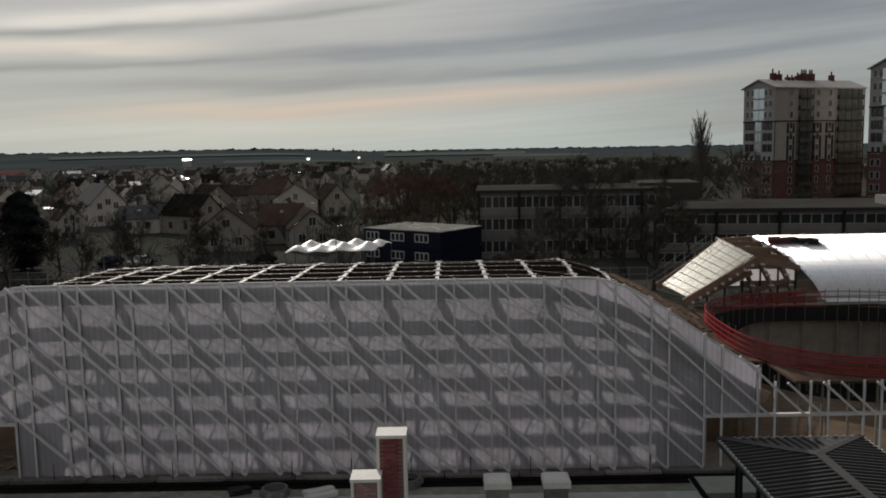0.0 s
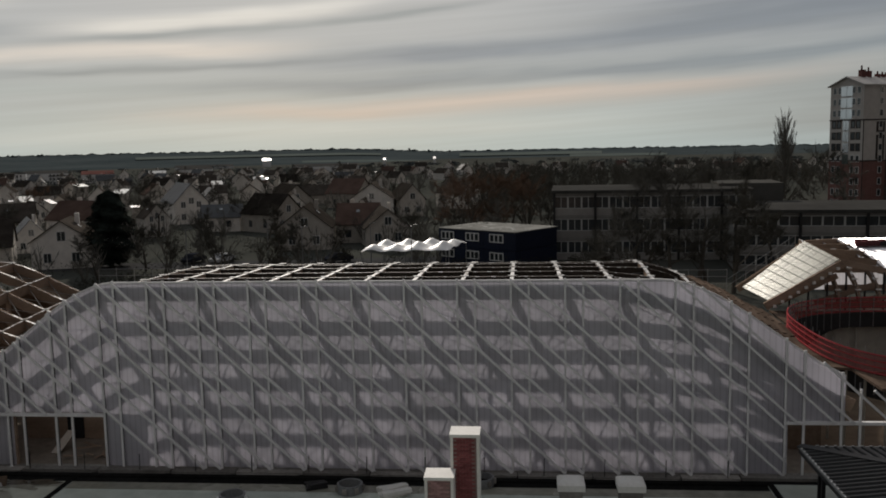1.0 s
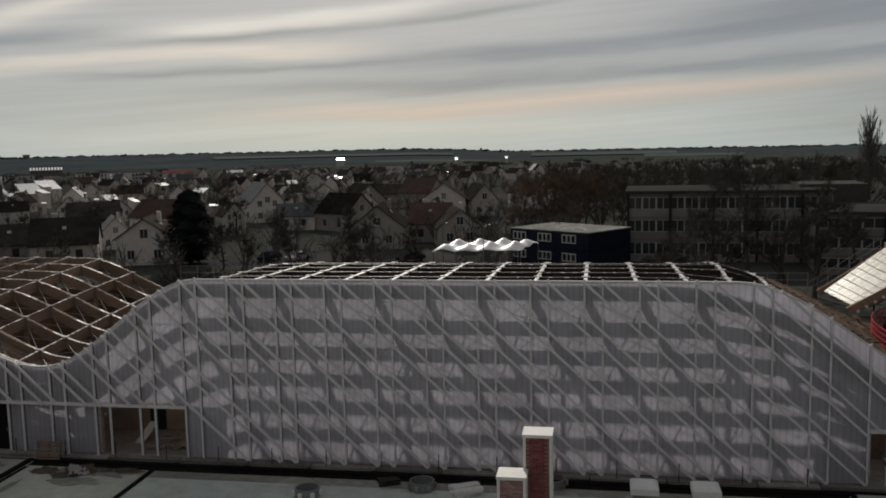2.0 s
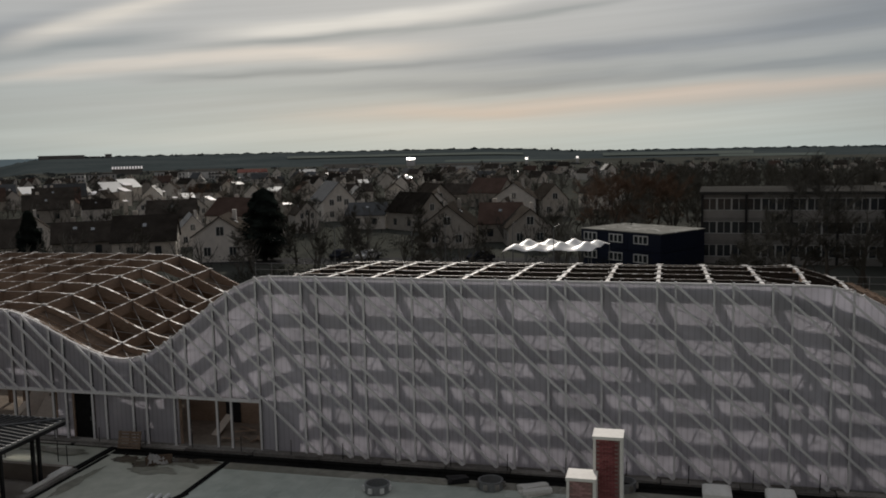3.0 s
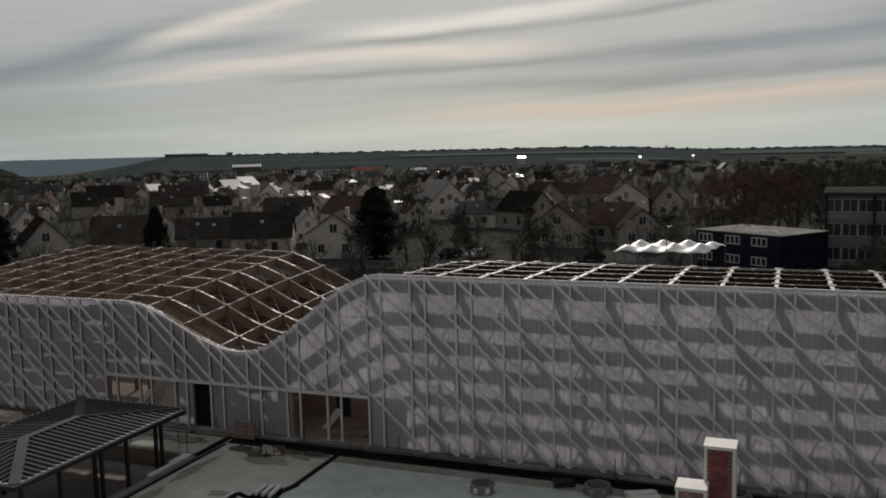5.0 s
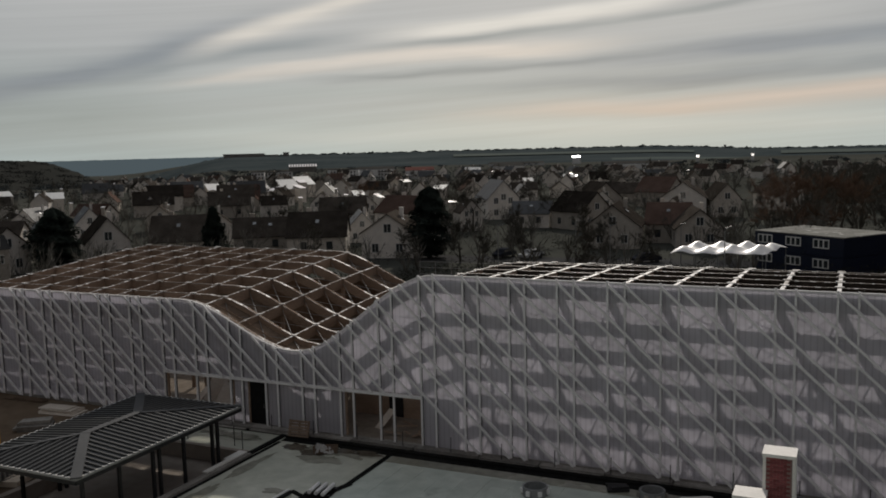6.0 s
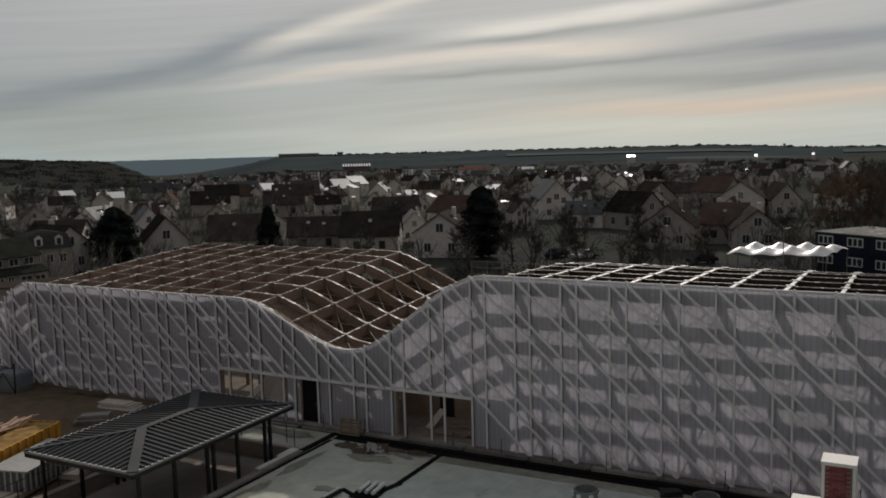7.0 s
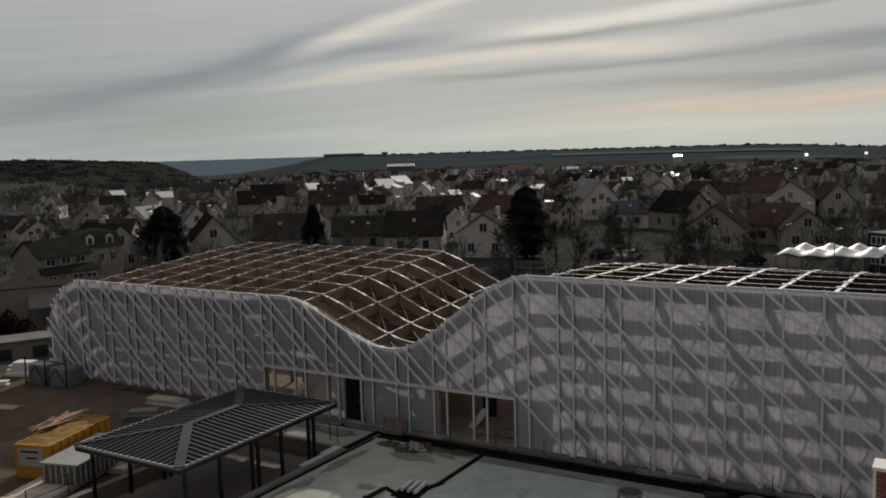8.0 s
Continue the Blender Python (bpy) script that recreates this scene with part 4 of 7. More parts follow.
    while k < 40:
        s.face((k, 58.62, 4.134), (k + 0.03, 58.62, 4.17), (k + 0.03, 59.75, 4.32), (k, 59.75, 4.284))
        s.face((k + 0.03, 58.62, 4.17), (k + 0.06, 58.62, 4.134), (k + 0.06, 59.75, 4.284), (k + 0.03, 59.75, 4.32))
        k += 0.2
    part("eave_board", s, "white_metal", roof)
    # bare ribs at the open end
    for x in (20.6, 21.9, 23.2):
        s, c = Shape(), Shape()
        for i in range(12):
            (ya, za), (yb, zb) = vault(i / 12), vault((i + 1) / 12)
            s.beam((x, ya, za - 0.25), (x, yb, zb - 0.25), 0.14, 0.45)
            c.beam((x, ya, za - 0.01), (x, yb, zb - 0.01), 0.16, 0.03)
        rib = part("vault_rib", s, "timber", roof)
        part("capping", c, "cap", rib)
    for u in (0.0, 0.25, 0.5, 0.72, 0.9):
        y, z = vault(u)
        s = Shape()
        s.beam((19.9, y, z - 0.3), (24.9, y, z - 0.3), 0.14, 0.4)
        part("vault_purlin", s, "timber", roof)
    for u in (0.15, 0.3, 0.45, 0.6, 0.75):
        for x in (20.6, 21.9, 23.2):
            y, z = vault(u)
            s = Shape()
            s.box(x - 0.16, x + 0.16, y - 0.1, y + 0.1, z + 0.01, z + 0.09)
            part("node_plate", s, "coping", roof)
    for k in range(9):
        f = (k + 0.5) / 9
        s = Shape()
        s.box(16.0 + 4.4 * f - 0.09, 16.0 + 4.4 * f + 0.09, 58.5, 58.64, 4.0 + 2.75 * f, 4.16 + 2.75 * f)
        part("bolt_plate", s, "coping", roof)
    # pale ceiling lining and struts under the bare ribs
    s = Shape()
    s.face((17.0, 66.4, 4.0), (26, 66.4, 4.0), (26, 66.4, 7.2), (20.5, 66.4, 7.0))
    part("lining", s, "membrane", roof, "pale lining behind the bare frames")
    for x in (17.6, 18.8, 20.0, 21.2, 22.4, 23.6):
        s = Shape()
        s.box(x - 0.05, x + 0.05, 60.0, 60.12, DECK - 0.1, 4.6 + 0.62 * (x - 16.2) if x < 20 else 6.2)
        part("strut", s, "steel_black", roof)
    for dx in (0, 2.4, 4.6):
        s = Shape()
        s.beam((16.8 + dx, 60.0, 4.2), (20.6 + dx, 60.0, 6.0 - 0.25 * dx), 0.12, 0.35)
        part("arch_beam", s, "timber", roof)
    # ribbed sheet on the slope
    slope = thing("ribbed_sheet", "pale ribbed metal sheets laid on the sloping roof", "roof sheet")
    for i in range(24):
        y0, y1 = 58.9 + 7.3 * i / 24, 58.9 + 7.3 * (i + 1) / 24
        s = Shape()
        zl, zr = 4.55 - 0.3 * i / 24, 7.25 + 0.35 * i / 24
        q = Shape()
        q.hexa([(xx, yy, (zl if xx < 18 else zr) + dz) for dz in (0.004, 0.04) for xx, yy in ((16.0, y0), (20.3, y0), (20.3, y0 + 0.07), (16.0, y0 + 0.07))])
        part("sheet_rib", q, "ribbed", slope)
        s.hexa(((16.0, y0, zl - 0.05), (20.3, y0, zr - 0.05), (20.3, y1 - 0.05, zr - 0.05), (16.0, y1 - 0.05, zl - 0.05), (16.0, y0, zl), (20.3, y0, zr), (20.3, y1 - 0.05, zr), (16.0, y1 - 0.05, zl)))
        part("sheet", s, "ribbed", slope)
    for i in range(9):
        f = (i + 0.5) / 9
        s = Shape()
        s.beam((16.0 + 4.3 * f, 58.9, 4.55 + 2.7 * f + 0.045), (16.0 + 4.3 * f, 66.2, 4.25 + 3.35 * f + 0.045), 0.05, 0.03)
        part("lap_line", s, "cabin_roof_edge", slope)
    for y, dz in ((58.75, 0), (66.4, 0.3)):
        s = Shape()
        s.beam((15.7, y, 4.2 - dz * 0.5), (20.5, y, 7.0 + dz), 0.2, 0.5)
        part("edge_rafter", s, "timber", slope)
    for y, u in ((59.2, 0.42), (60.8, 0.56), (62.6, 0.70), (64.4, 0.84), (66.0, 0.97)):
        s = Shape()
        vy, vz = vault(u)
        s.beam((20.25, y, 7.1 + 0.35 * (y - 58.9) / 7.3), (25.2 - 2.1 * u, vy, vz - 0.10), 0.16, 0.42)
        part("joist", s, "timber", slope)
    rail = thing("guard_rail", "thin white guard rail along the roof edge", "rail", "guard rails")
    a, b = Vector((15.0, 66.8, 3.7)), Vector((19.9, 66.9, 6.95))
    for i in range(8):
        p = a.lerp(b, i / 7)
        s = Shape()
        s.tube([p, p + Vector((0, 0, 1.0))], [0.022, 0.022], 5)
        part("rail_post", s, "zinc_edge", rail)
    for h in (0.5, 1.0):
        s = Shape()
        s.tube([a + Vector((0, 0, h)), b + Vector((0, 0, h))], [0.02, 0.02], 5)
        part("rail_bar", s, "zinc_edge", rail)
    # bundles left on the vault
    for x, y, z, m, lab in ((24.6, 66.2, 7.4, "tarp", "crumpled maroon tarpaulin on the metal roof"), (26.2, 65.7, 7.35, "steel_black", "dark bundle of sheeting on the metal roof")):
        rng = random.Random(int(x * 10))
        pile = thing("bundle", lab, "bundle")
        for i in range(7):
            s = Shape()
            u, v = rng.uniform(-0.9, 0.9), rng.uniform(-0.6, 0.6)
            r = rng.uniform(0.25, 0.5)
            s.beam((x + u - r, y + v, z + rng.uniform(-0.02, 0.15)), (x + u + r, y + v + rng.uniform(-0.3, 0.3), z + rng.uniform(0, 0.2)), 0.5, 0.3)
            part("fold", s, m, pile)


M["patio_concrete"] = surface("patio_concrete", (0.25, 0.235, 0.205), (0.40, 0.375, 0.33), 1.0, 0.85)
M["tarp"] = surface("maroon_tarpaulin", (0.10, 0.035, 0.038), (0.19, 0.075, 0.08), 3, 0.8)
M["red_net"] = surface("red_plastic", (0.26, 0.045, 0.05), (0.42, 0.09, 0.095), 3, 0.8)
M["white_metal"] = surface("white_metal", (0.86, 0.86, 0.87), (0.95, 0.95, 0.96), 1.2, 0.42, 0.85, 0.05, spec=0.6)
M["cabin_roof_edge"] = surface("sheet_lap", (0.30, 0.30, 0.27), (0.42, 0.42, 0.38), 2, 0.6)
M["ribbed"] = surface("pale_ribbed_metal", (0.42, 0.42, 0.37), (0.66, 0.66, 0.60), 1.6, 0.4, 0.1, 0.05, per_object=0.3)


def netting(name, colour, share):
    m = bpy.data.materials.new(name)
    m.use_nodes = True
    add, join = nodes_of(m.node_tree)
    d = add("ShaderNodeBsdfDiffuse")
    d.inputs[0].default_value = (*colour, 1)
    t = add("ShaderNodeBsdfTransparent")
    mix = add("ShaderNodeMixShader", i0=share)
    out = add("ShaderNodeOutputMaterial")
    join(t, 0, mix, 1), join(d, 0, mix, 2), join(mix, 0, out, 0)
    return m


M["red_mesh"] = netting("red_net_mesh", (0.34, 0.06, 0.065), 0.5)
build_east()


M["roof_glass"] = surface("roof_window_glass", (0.20, 0.21, 0.22), (0.30, 0.31, 0.32), 1.0, 0.15, 0.5, 0.0, spec=0.8)

# ---------------------------------------------------------------- houses
def gable_house(name, w, d, eave, rise, walls, roofing, label, at, windows=True, category="house", chimney_side=1, group="", roof_lights=0):
    """A house with its gable to -y, standing on z = 0."""
    h = thing(name, label, category, group, at=at)
    s = Shape()
    s.box(-w / 2, w / 2, -d / 2, d / 2, -1.0, eave)
    for y, flip in ((-d / 2, 1), (d / 2, -1)):
        tri = [(-w / 2, y, eave), (w / 2, y, eave), (0, y, eave + rise)]
        s.face(*(tri if flip > 0 else tri[::-1]))
    part("wall", s, walls, h)
    over, thick = 0.35, 0.16
    for side in (-1, 1):
        s = Shape()
        k = rise / (w / 2)
        x0, z0 = side * (w / 2 + over), eave - over * k
        a, b = (x0, -d / 2 - 0.28, z0), (0, -d / 2 - 0.28, eave + rise)
        c, e = (0, d / 2 + 0.28, eave + rise), (x0, d / 2 + 0.28, z0)
        lo = [a, b, c, e] if side < 0 else [b, a, e, c]
        s.hexa([(p[0], p[1], p[2] + 0.02) for p in lo] + [(p[0], p[1], p[2] + thick + 0.02) for p in lo])
        slope = part("roof_slope", s, roofing, h)
        for j in range(roof_lights):
            y = d * (0.28 * j - 0.14 * (roof_lights - 1))
            f = 0.50 + 0.08 * (j % 2)
            s = Shape()
            ends = [(side * (w / 2) * (1 - f), eave + rise * f), (side * (w / 2) * (1 - f - 0.13), eave + rise * (f + 0.13))]
            s.hexa([(px, y + v, pz + thick + dz) for dz in (0.03, 0.10) for px, pz, v in ((*ends[0], -0.3), (*ends[1], -0.3), (*ends[1], 0.3), (*ends[0], 0.3))])
            part("roof_window", s, "roof_glass", slope, "small roof window that mirrors the sky")
    s = Shape()
    cx, cy = chimney_side * w * 0.16, d * 0.18
    s.box(cx - 0.3, cx + 0.3, cy - 0.4, cy + 0.4, eave + rise * 0.5, eave + rise + 0.75)
    part("chimney", s, walls, h)
    if windows:
        spots = [(-w * 0.24, 1.0, 1.0), (w * 0.22, 1.0, 1.0)]
        if eave + rise > 5:
            spots.append((0.0, eave * 0.5 + 2.1, 1.1))
        if eave > 4.5:
            spots += [(-w * 0.24, 3.7, 1.0), (w * 0.22, 3.7, 1.0)]
        for x, z, ww in spots:
            s = Shape()
            for x0, x1, z0, z1 in ((x - ww / 2 - 0.08, x - ww / 2, z - 0.08, z + 1.38), (x + ww / 2, x + ww / 2 + 0.08, z - 0.08, z + 1.38), (x - ww / 2, x + ww / 2, z - 0.08, z), (x - ww / 2, x + ww / 2, z + 1.3, z + 1.38), (x - 0.03, x + 0.03, z, z + 1.3)):
                s.box(x0, x1, -d / 2 - 0.07, -d / 2 - 0.004, z0, z1)
            f = part("window", s, "frame", h)
            s = Shape()
            s.box(x - ww / 2, x + ww / 2, -d / 2 - 0.03, -d / 2 - 0.003, z, z + 1.3)
            part("pane", s, "pane", f)
        for side in (-1, 1):
            for y in (-d * 0.22, d * 0.22):
                s = Shape()
                s.box(side * (w / 2 + 0.02) - 0.02, side * (w / 2 + 0.02) + 0.02, y - 0.5, y + 0.5, 1.0, 2.3)
                part("side_window", s, "pane", h)
    return h


def facing(x, y, extra=0.0, dz=0.0):
    return pose(x, y, ground_z(x, y) + dz, 0, 0, -math.degrees(math.atan2(x, y)) + extra)


OWN = [
    # x, y, width, depth, eave, rise, turn, walls, roof, label
    (-36.4, 148.0, 8.6, 11, 3.7, 3.4, -6, "plaster", "tiles", "cream house with a steep brown tiled gable roof"),
    (-23.8, 151.0, 7.4, 10, 3.2, 3.0, 8, "plaster", "tiles", "pale gabled house with dark tiled roof"),
    (-29.0, 156.0, 7.0, 9, 3.4, 3.2, 84, "plaster", "tiles_red", "small house with a red tiled roof"),
    (-35.8, 212.0, 10.2, 12, 4.2, 3.6, -4, "plaster_white", "tiles", "large white gabled house with dark roof"),
    (-27.5, 211.0, 6.2, 11, 4.0, 3.4, 14, "plaster", "tiles", "narrow cream gabled house"),
    (-77.3, 198.0, 7.6, 11, 4.9, 4.0, 16, "plaster_white", "slate", "tall white gabled house with slate roof"),
    (-61.5, 178.0, 7.0, 10, 3.0, 2.2, 80, "plaster_white", "slate", "low white house seen along its eave"),
    (-50.5, 176.0, 7.6, 10, 3.8, 3.6, 40, "plaster", "tiles", "cream house turned to the street, brown roof"),
    (-68.0, 127.0, 8.4, 9, 4.0, 2.9, -10, "plaster_white", "tiles", "white house with brown tiled roof"),
    (-111.0, 108.0, 6.6, 10, 3.6, 3.7, 6, "plaster_white", "tiles", "narrow white gabled house with brown roof"),
    (-103.0, 117.0, 8.0, 11, 3.0, 3.8, 80, "plaster", "tiles", "house with a large dark tiled roof"),
    (-93.5, 127.0, 8.0, 12, 2.9, 2.8, 88, "plaster", "tiles", "long low house with brown tiled roof"),
    (-82.0, 127.0, 9.5, 12, 3.2, 3.6, 84, "plaster", "tiles", "house with a broad dark roof and skylights"),
    (-124.5, 99.0, 7.5, 10, 4.4, 2.6, 70, "plaster", "tiles", "cream house with dark tiled roof"),
    (-118.0, 92.0, 7.0, 10, 4.0, 3.0, 30, "plaster_white", "tiles", "white house with brown roof"),
    (-47.0, 240.0, 9.0, 12, 4.0, 3.6, 60, "plaster", "tiles_red", "house with red tiled roof"),
    (-57.0, 214.0, 8.0, 11, 4.0, 3.6, 20, "plaster", "tiles", "cream gabled house among bare trees"),
    (-16.0, 232.0, 8.5, 11, 4.0, 3.4, 35, "plaster", "tiles", "cream house behind bare trees"),
    (-86.0, 168.0, 8.5, 11, 3.8, 3.2, 50, "plaster_white", "tiles_red", "white house with red-brown roof"),
    (-100.0, 165.0, 8.5, 12, 3.6, 3.2, 85, "plaster", "tiles", "cream house with brown roof"),
]
for x, y, w, d, eave, rise, turn, wall_m, roof_m, lab in OWN:
    gable_house("house", w, d * (0.8 if turn > 55 else 1.0), eave, rise, wall_m, roof_m, lab, facing(x, y, turn), roof_lights=2 if turn > 86 else 1 if turn > 75 or turn < 0 else 0)

rng = random.Random(11)
KINDS = []
for w, d, e, r, wm, rm, lab in (
    (8.2, 10.5, 3.4, 3.3, "plaster", "tiles", "cream suburban house with brown tiled gable roof"),
    (7.4, 10.0, 4.6, 3.0, "plaster_white", "tiles", "white two-storey house with dark tiled roof"),
    (9.0, 11.0, 3.2, 3.6, "plaster", "tiles_red", "suburban house with a red tiled roof"),
    (7.8, 12.0, 3.4, 3.8, "plaster_white", "slate", "white house with a steep slate roof"),
):
    near = gable_house("house", w, d, e, r, wm, rm, lab, pose(0, 0, 0), group="suburban houses", roof_lights=1)
    far = gable_house("house", w, d, e, r, wm, rm, lab, pose(0, 0, 0), windows=False, group="suburban houses")
    KINDS.append((near, far))
placed = [(o[0], o[1]) for o in OWN]
spots = []
r = 172.0
while r < 620:
    gap = 12.5 + r * 0.011
    a = -64.0
    while a < 26.0:
        az = radians(a + rng.uniform(-0.25, 0.25) * math.degrees(gap / r))
        rr = r * rng.uniform(0.97, 1.03)
        x, y = rr * math.sin(az), rr * math.cos(az)
        wooded = a > -8 and rr < 430
        wooded = wooded or (a < -46 and rr > 330)
        if not wooded and all((x - p) ** 2 + (y - q) ** 2 > 170 for p, q in placed) and rng.random() < (0.62 if rr < 280 else 0.82):
            spots.append((x, y, rr))
            placed.append((x, y))
        a += math.degrees(gap / r)
    r *= 1.088
for i, (x, y, rr) in enumerate(spots):
    near, far = KINDS[rng.choice((0, 0, 1, 1, 2, 3))]
    src = near if rr < 250 else far
    turn = rng.choice((0, 0, 15, -20, 90, 45)) + rng.uniform(-14, 14)
    k = rng.uniform(0.62, 0.84)
    copy_thing(src, facing(x, y, turn) @ Matrix.Diagonal((k, k, rng.uniform(0.68, 0.9), 1)))
for near, far in KINDS:
    for k, ob in enumerate((near, far)):
        ob.matrix_basis = facing(-150 - 26 * k - 11 * KINDS.index((near, far)), 190 + 17 * KINDS.index((near, far)), 90)

# low sheds with shiny roofs
M["shiny"] = surface("shiny_metal_roof", (0.55, 0.55, 0.56), (0.75, 0.75, 0.76), 1.0, 0.34, 0.85, 0.03)


def metal_shed(bearing, away, w, d, tall, tilt, turn, label="narrow block with a shiny metal top, added for a glint", cover="shiny"):
    x, y = away * math.sin(radians(bearing)), away * math.cos(radians(bearing))
    t = thing("shed", label, "shed", "sheds", at=pose(x, y, ground_z(x, y), 0, 0, -bearing + turn))
    s = Shape()
    s.box(-w / 2, w / 2, -d / 2, d / 2, -0.5, tall)
    part("wall", s, "plaster", t)
    s = Shape()
    up = d * math.tan(radians(tilt))
    s.hexa([(sx * (w / 2 + 0.15), sy * (d / 2 + 0.15), tall + (up if sy > 0 else 0) + dz) for dz in (0.02, 0.14) for sx, sy in ((-1, -1), (1, -1), (1, 1), (-1, 1))])
    part("roof", s, cover, t)
    s = Shape()
    for a, b in (((-w / 2, -d / 2), (-w / 2, d / 2)), ((w / 2, d / 2), (w / 2, -d / 2))):
        s.face((*a, tall), (*b, tall), (a[0], d / 2, tall + up))
    s.face((w / 2, d / 2, tall), (-w / 2, d / 2, tall), (-w / 2, d / 2, tall + up), (w / 2, d / 2, tall + up))
    part("upper_wall", s, "plaster", t)


M["dull_metal"] = surface("dull_metal_roof", (0.46, 0.465, 0.46), (0.62, 0.625, 0.62), 1.0, 0.62, 0.4, 0.03, per_object=0.2)
for bearing, away, w, d, tall, tilt, turn, cover in (
    (-33.6, 330, 6.0, 7.5, 4.6, 20, 20, "dull_metal"), (-33.75, 326, 2.6, 4.0, 5.4, 12, 20, "shiny"), (-35.5, 290, 1.9, 6.0, 4.2, 12, -25, "shiny"), (-34.6, 300, 6.0, 8.0, 4.4, 20, 15, "dull_metal"),
    (-33.9, 296, 2.2, 4.5, 4.6, 12, 30, "shiny"), (-39.2, 320, 4.6, 8.0, 4.0, 14, 10, "dull_metal"), (-38.5, 318, 1.6, 4.5, 4.2, 11, -30, "shiny"),
    (-30.2, 245, 3.0, 5.0, 4.4, 13, 10, "dull_metal"), (-28.9, 235, 1.3, 4.0, 4.2, 12, 25, "shiny"), (-31.0, 232, 0.9, 1.2, 5.2, 11, 0, "shiny"),
    (-24.2, 216, 1.7, 1.5, 3.6, 11, 5, "shiny"), (-16.7, 350, 4.4, 3.4, 3.6, 26, 0, "dull_metal"), (-19.3, 330, 3.6, 2.4, 3.6, 26, 8, "dull_metal"),
    (-22.8, 520, 9.0, 3.0, 5.0, 26, 0, "dull_metal"), (-25.0, 262, 3.6, 4.0, 4.6, 16, -20, "dull_metal"), (-48.6, 300, 8.0, 6.0, 4.0, 16, 0, "dull_metal"),
    (-51.0, 330, 4.5, 6.0, 4.2, 14, 10, "dull_metal"), (-43.5, 420, 6.0, 4.0, 4.0, 12, 0, "dull_metal"), (-27.2, 330, 4.0, 3.0, 4.4, 15, 30, "dull_metal"),
):
    metal_shed(bearing, away, w, d, tall, tilt, turn, "low shed with a bright metal roof among houses" if cover == "shiny" else "low shed with a dull grey metal roof", cover)
# tiny shiny-topped blocks, scattered to make sun glints over the town
for i in range(26):
    metal_shed(rng.uniform(-48, -6), rng.uniform(230, 480), rng.uniform(0.4, 0.9), rng.uniform(0.5, 1.1), rng.uniform(3.6, 5.4), rng.uniform(8, 15), rng.uniform(-25, 25))


# ---------------------------------------------------------------- larger buildings
def window_mesh(w, h, name, material):
    s = Shape()
    s.box(-w / 2, w / 2, -0.03, 0.0, 0, h)
    me = s.mesh(name)
    me.materials.append(M[material])
    return me


def frame_mesh(w, h, name, mid=True, t=0.09):
    s = Shape()
    s.box(-w / 2 - t, -w / 2, -0.08, 0, -t, h + t)
    s.box(w / 2, w / 2 + t, -0.08, 0, -t, h + t)
    s.box(-w / 2, w / 2, -0.08, 0, -t, 0)
    s.box(-w / 2, w / 2, -0.08, 0, h, h + t)
    if mid:
        s.box(-0.04, 0.04, -0.08, 0, 0, h)
    me = s.mesh(name)
    me.materials.append(M["frame"])
    return me


M["navy"] = surface("navy_panel", (0.006, 0.010, 0.028), (0.012, 0.019, 0.048), 1.2, 0.5, per_object=0.2)
M["cabin_roof"] = surface("cabin_roof", (0.17, 0.17, 0.155), (0.36, 0.355, 0.33), 1.6, 0.8, spots=((0.55, 0.55, 0.52), 0.6))
M["fabric"] = surface("tent_fabric", (0.72, 0.72, 0.71), (0.86, 0.86, 0.85), 2.0, 0.45, spec=0.5)
# sunlight on the tower roofs is worked into this pale colour
M["tower_roof"] = surface("sunlit_roof_sheet", (0.42, 0.40, 0.38), (0.60, 0.58, 0.55), 0.5, 0.6)
M["cream"] = surface("cream_render", (0.45, 0.42, 0.39), (0.60, 0.565, 0.53), 0.3, 0.9)
M["brick_far"] = surface("brick_cladding", (0.16, 0.085, 0.076), (0.25, 0.135, 0.12), 0.5, 0.9)
M["concrete_grey"] = surface("weathered_concrete", (0.19, 0.185, 0.175), (0.29, 0.28, 0.265), 0.4, 0.9)
M["concrete_dark"] = surface("dark_concrete", (0.075, 0.073, 0.068), (0.12, 0.117, 0.108), 0.4, 0.9)
M["school_wall"] = surface("school_spandrel", (0.22, 0.21, 0.20), (0.34, 0.325, 0.305), 0.4, 0.9, per_object=0.12)
M["school_frame"] = surface("dull_window_frame", (0.40, 0.40, 0.39), (0.56, 0.56, 0.54), 1.0, 0.7)
M["gravel_roof"] = surface("gravel_roof", (0.045, 0.044, 0.042), (0.085, 0.083, 0.078), 0.3, 0.9)
WIN = window_mesh(2.1, 0.9, "pane", "pane")


def triple_frame(w, h):
    s = Shape()
    t = 0.13
    s.box(-w / 2 - t, -w / 2, -0.08, 0, -t, h + t)
    s.box(w / 2, w / 2 + t, -0.08, 0, -t, h + t)
    s.box(-w / 2, w / 2, -0.08, 0, -t, 0)
    s.box(-w / 2, w / 2, -0.08, 0, h, h + t)
    for x in (-w / 6, w / 6):
        s.box(x - 0.09, x + 0.09, -0.08, 0, 0, h)
    me = s.mesh("window")
    me.materials.append(M["frame"])
    return me


WINF = triple_frame(2.1, 0.9)


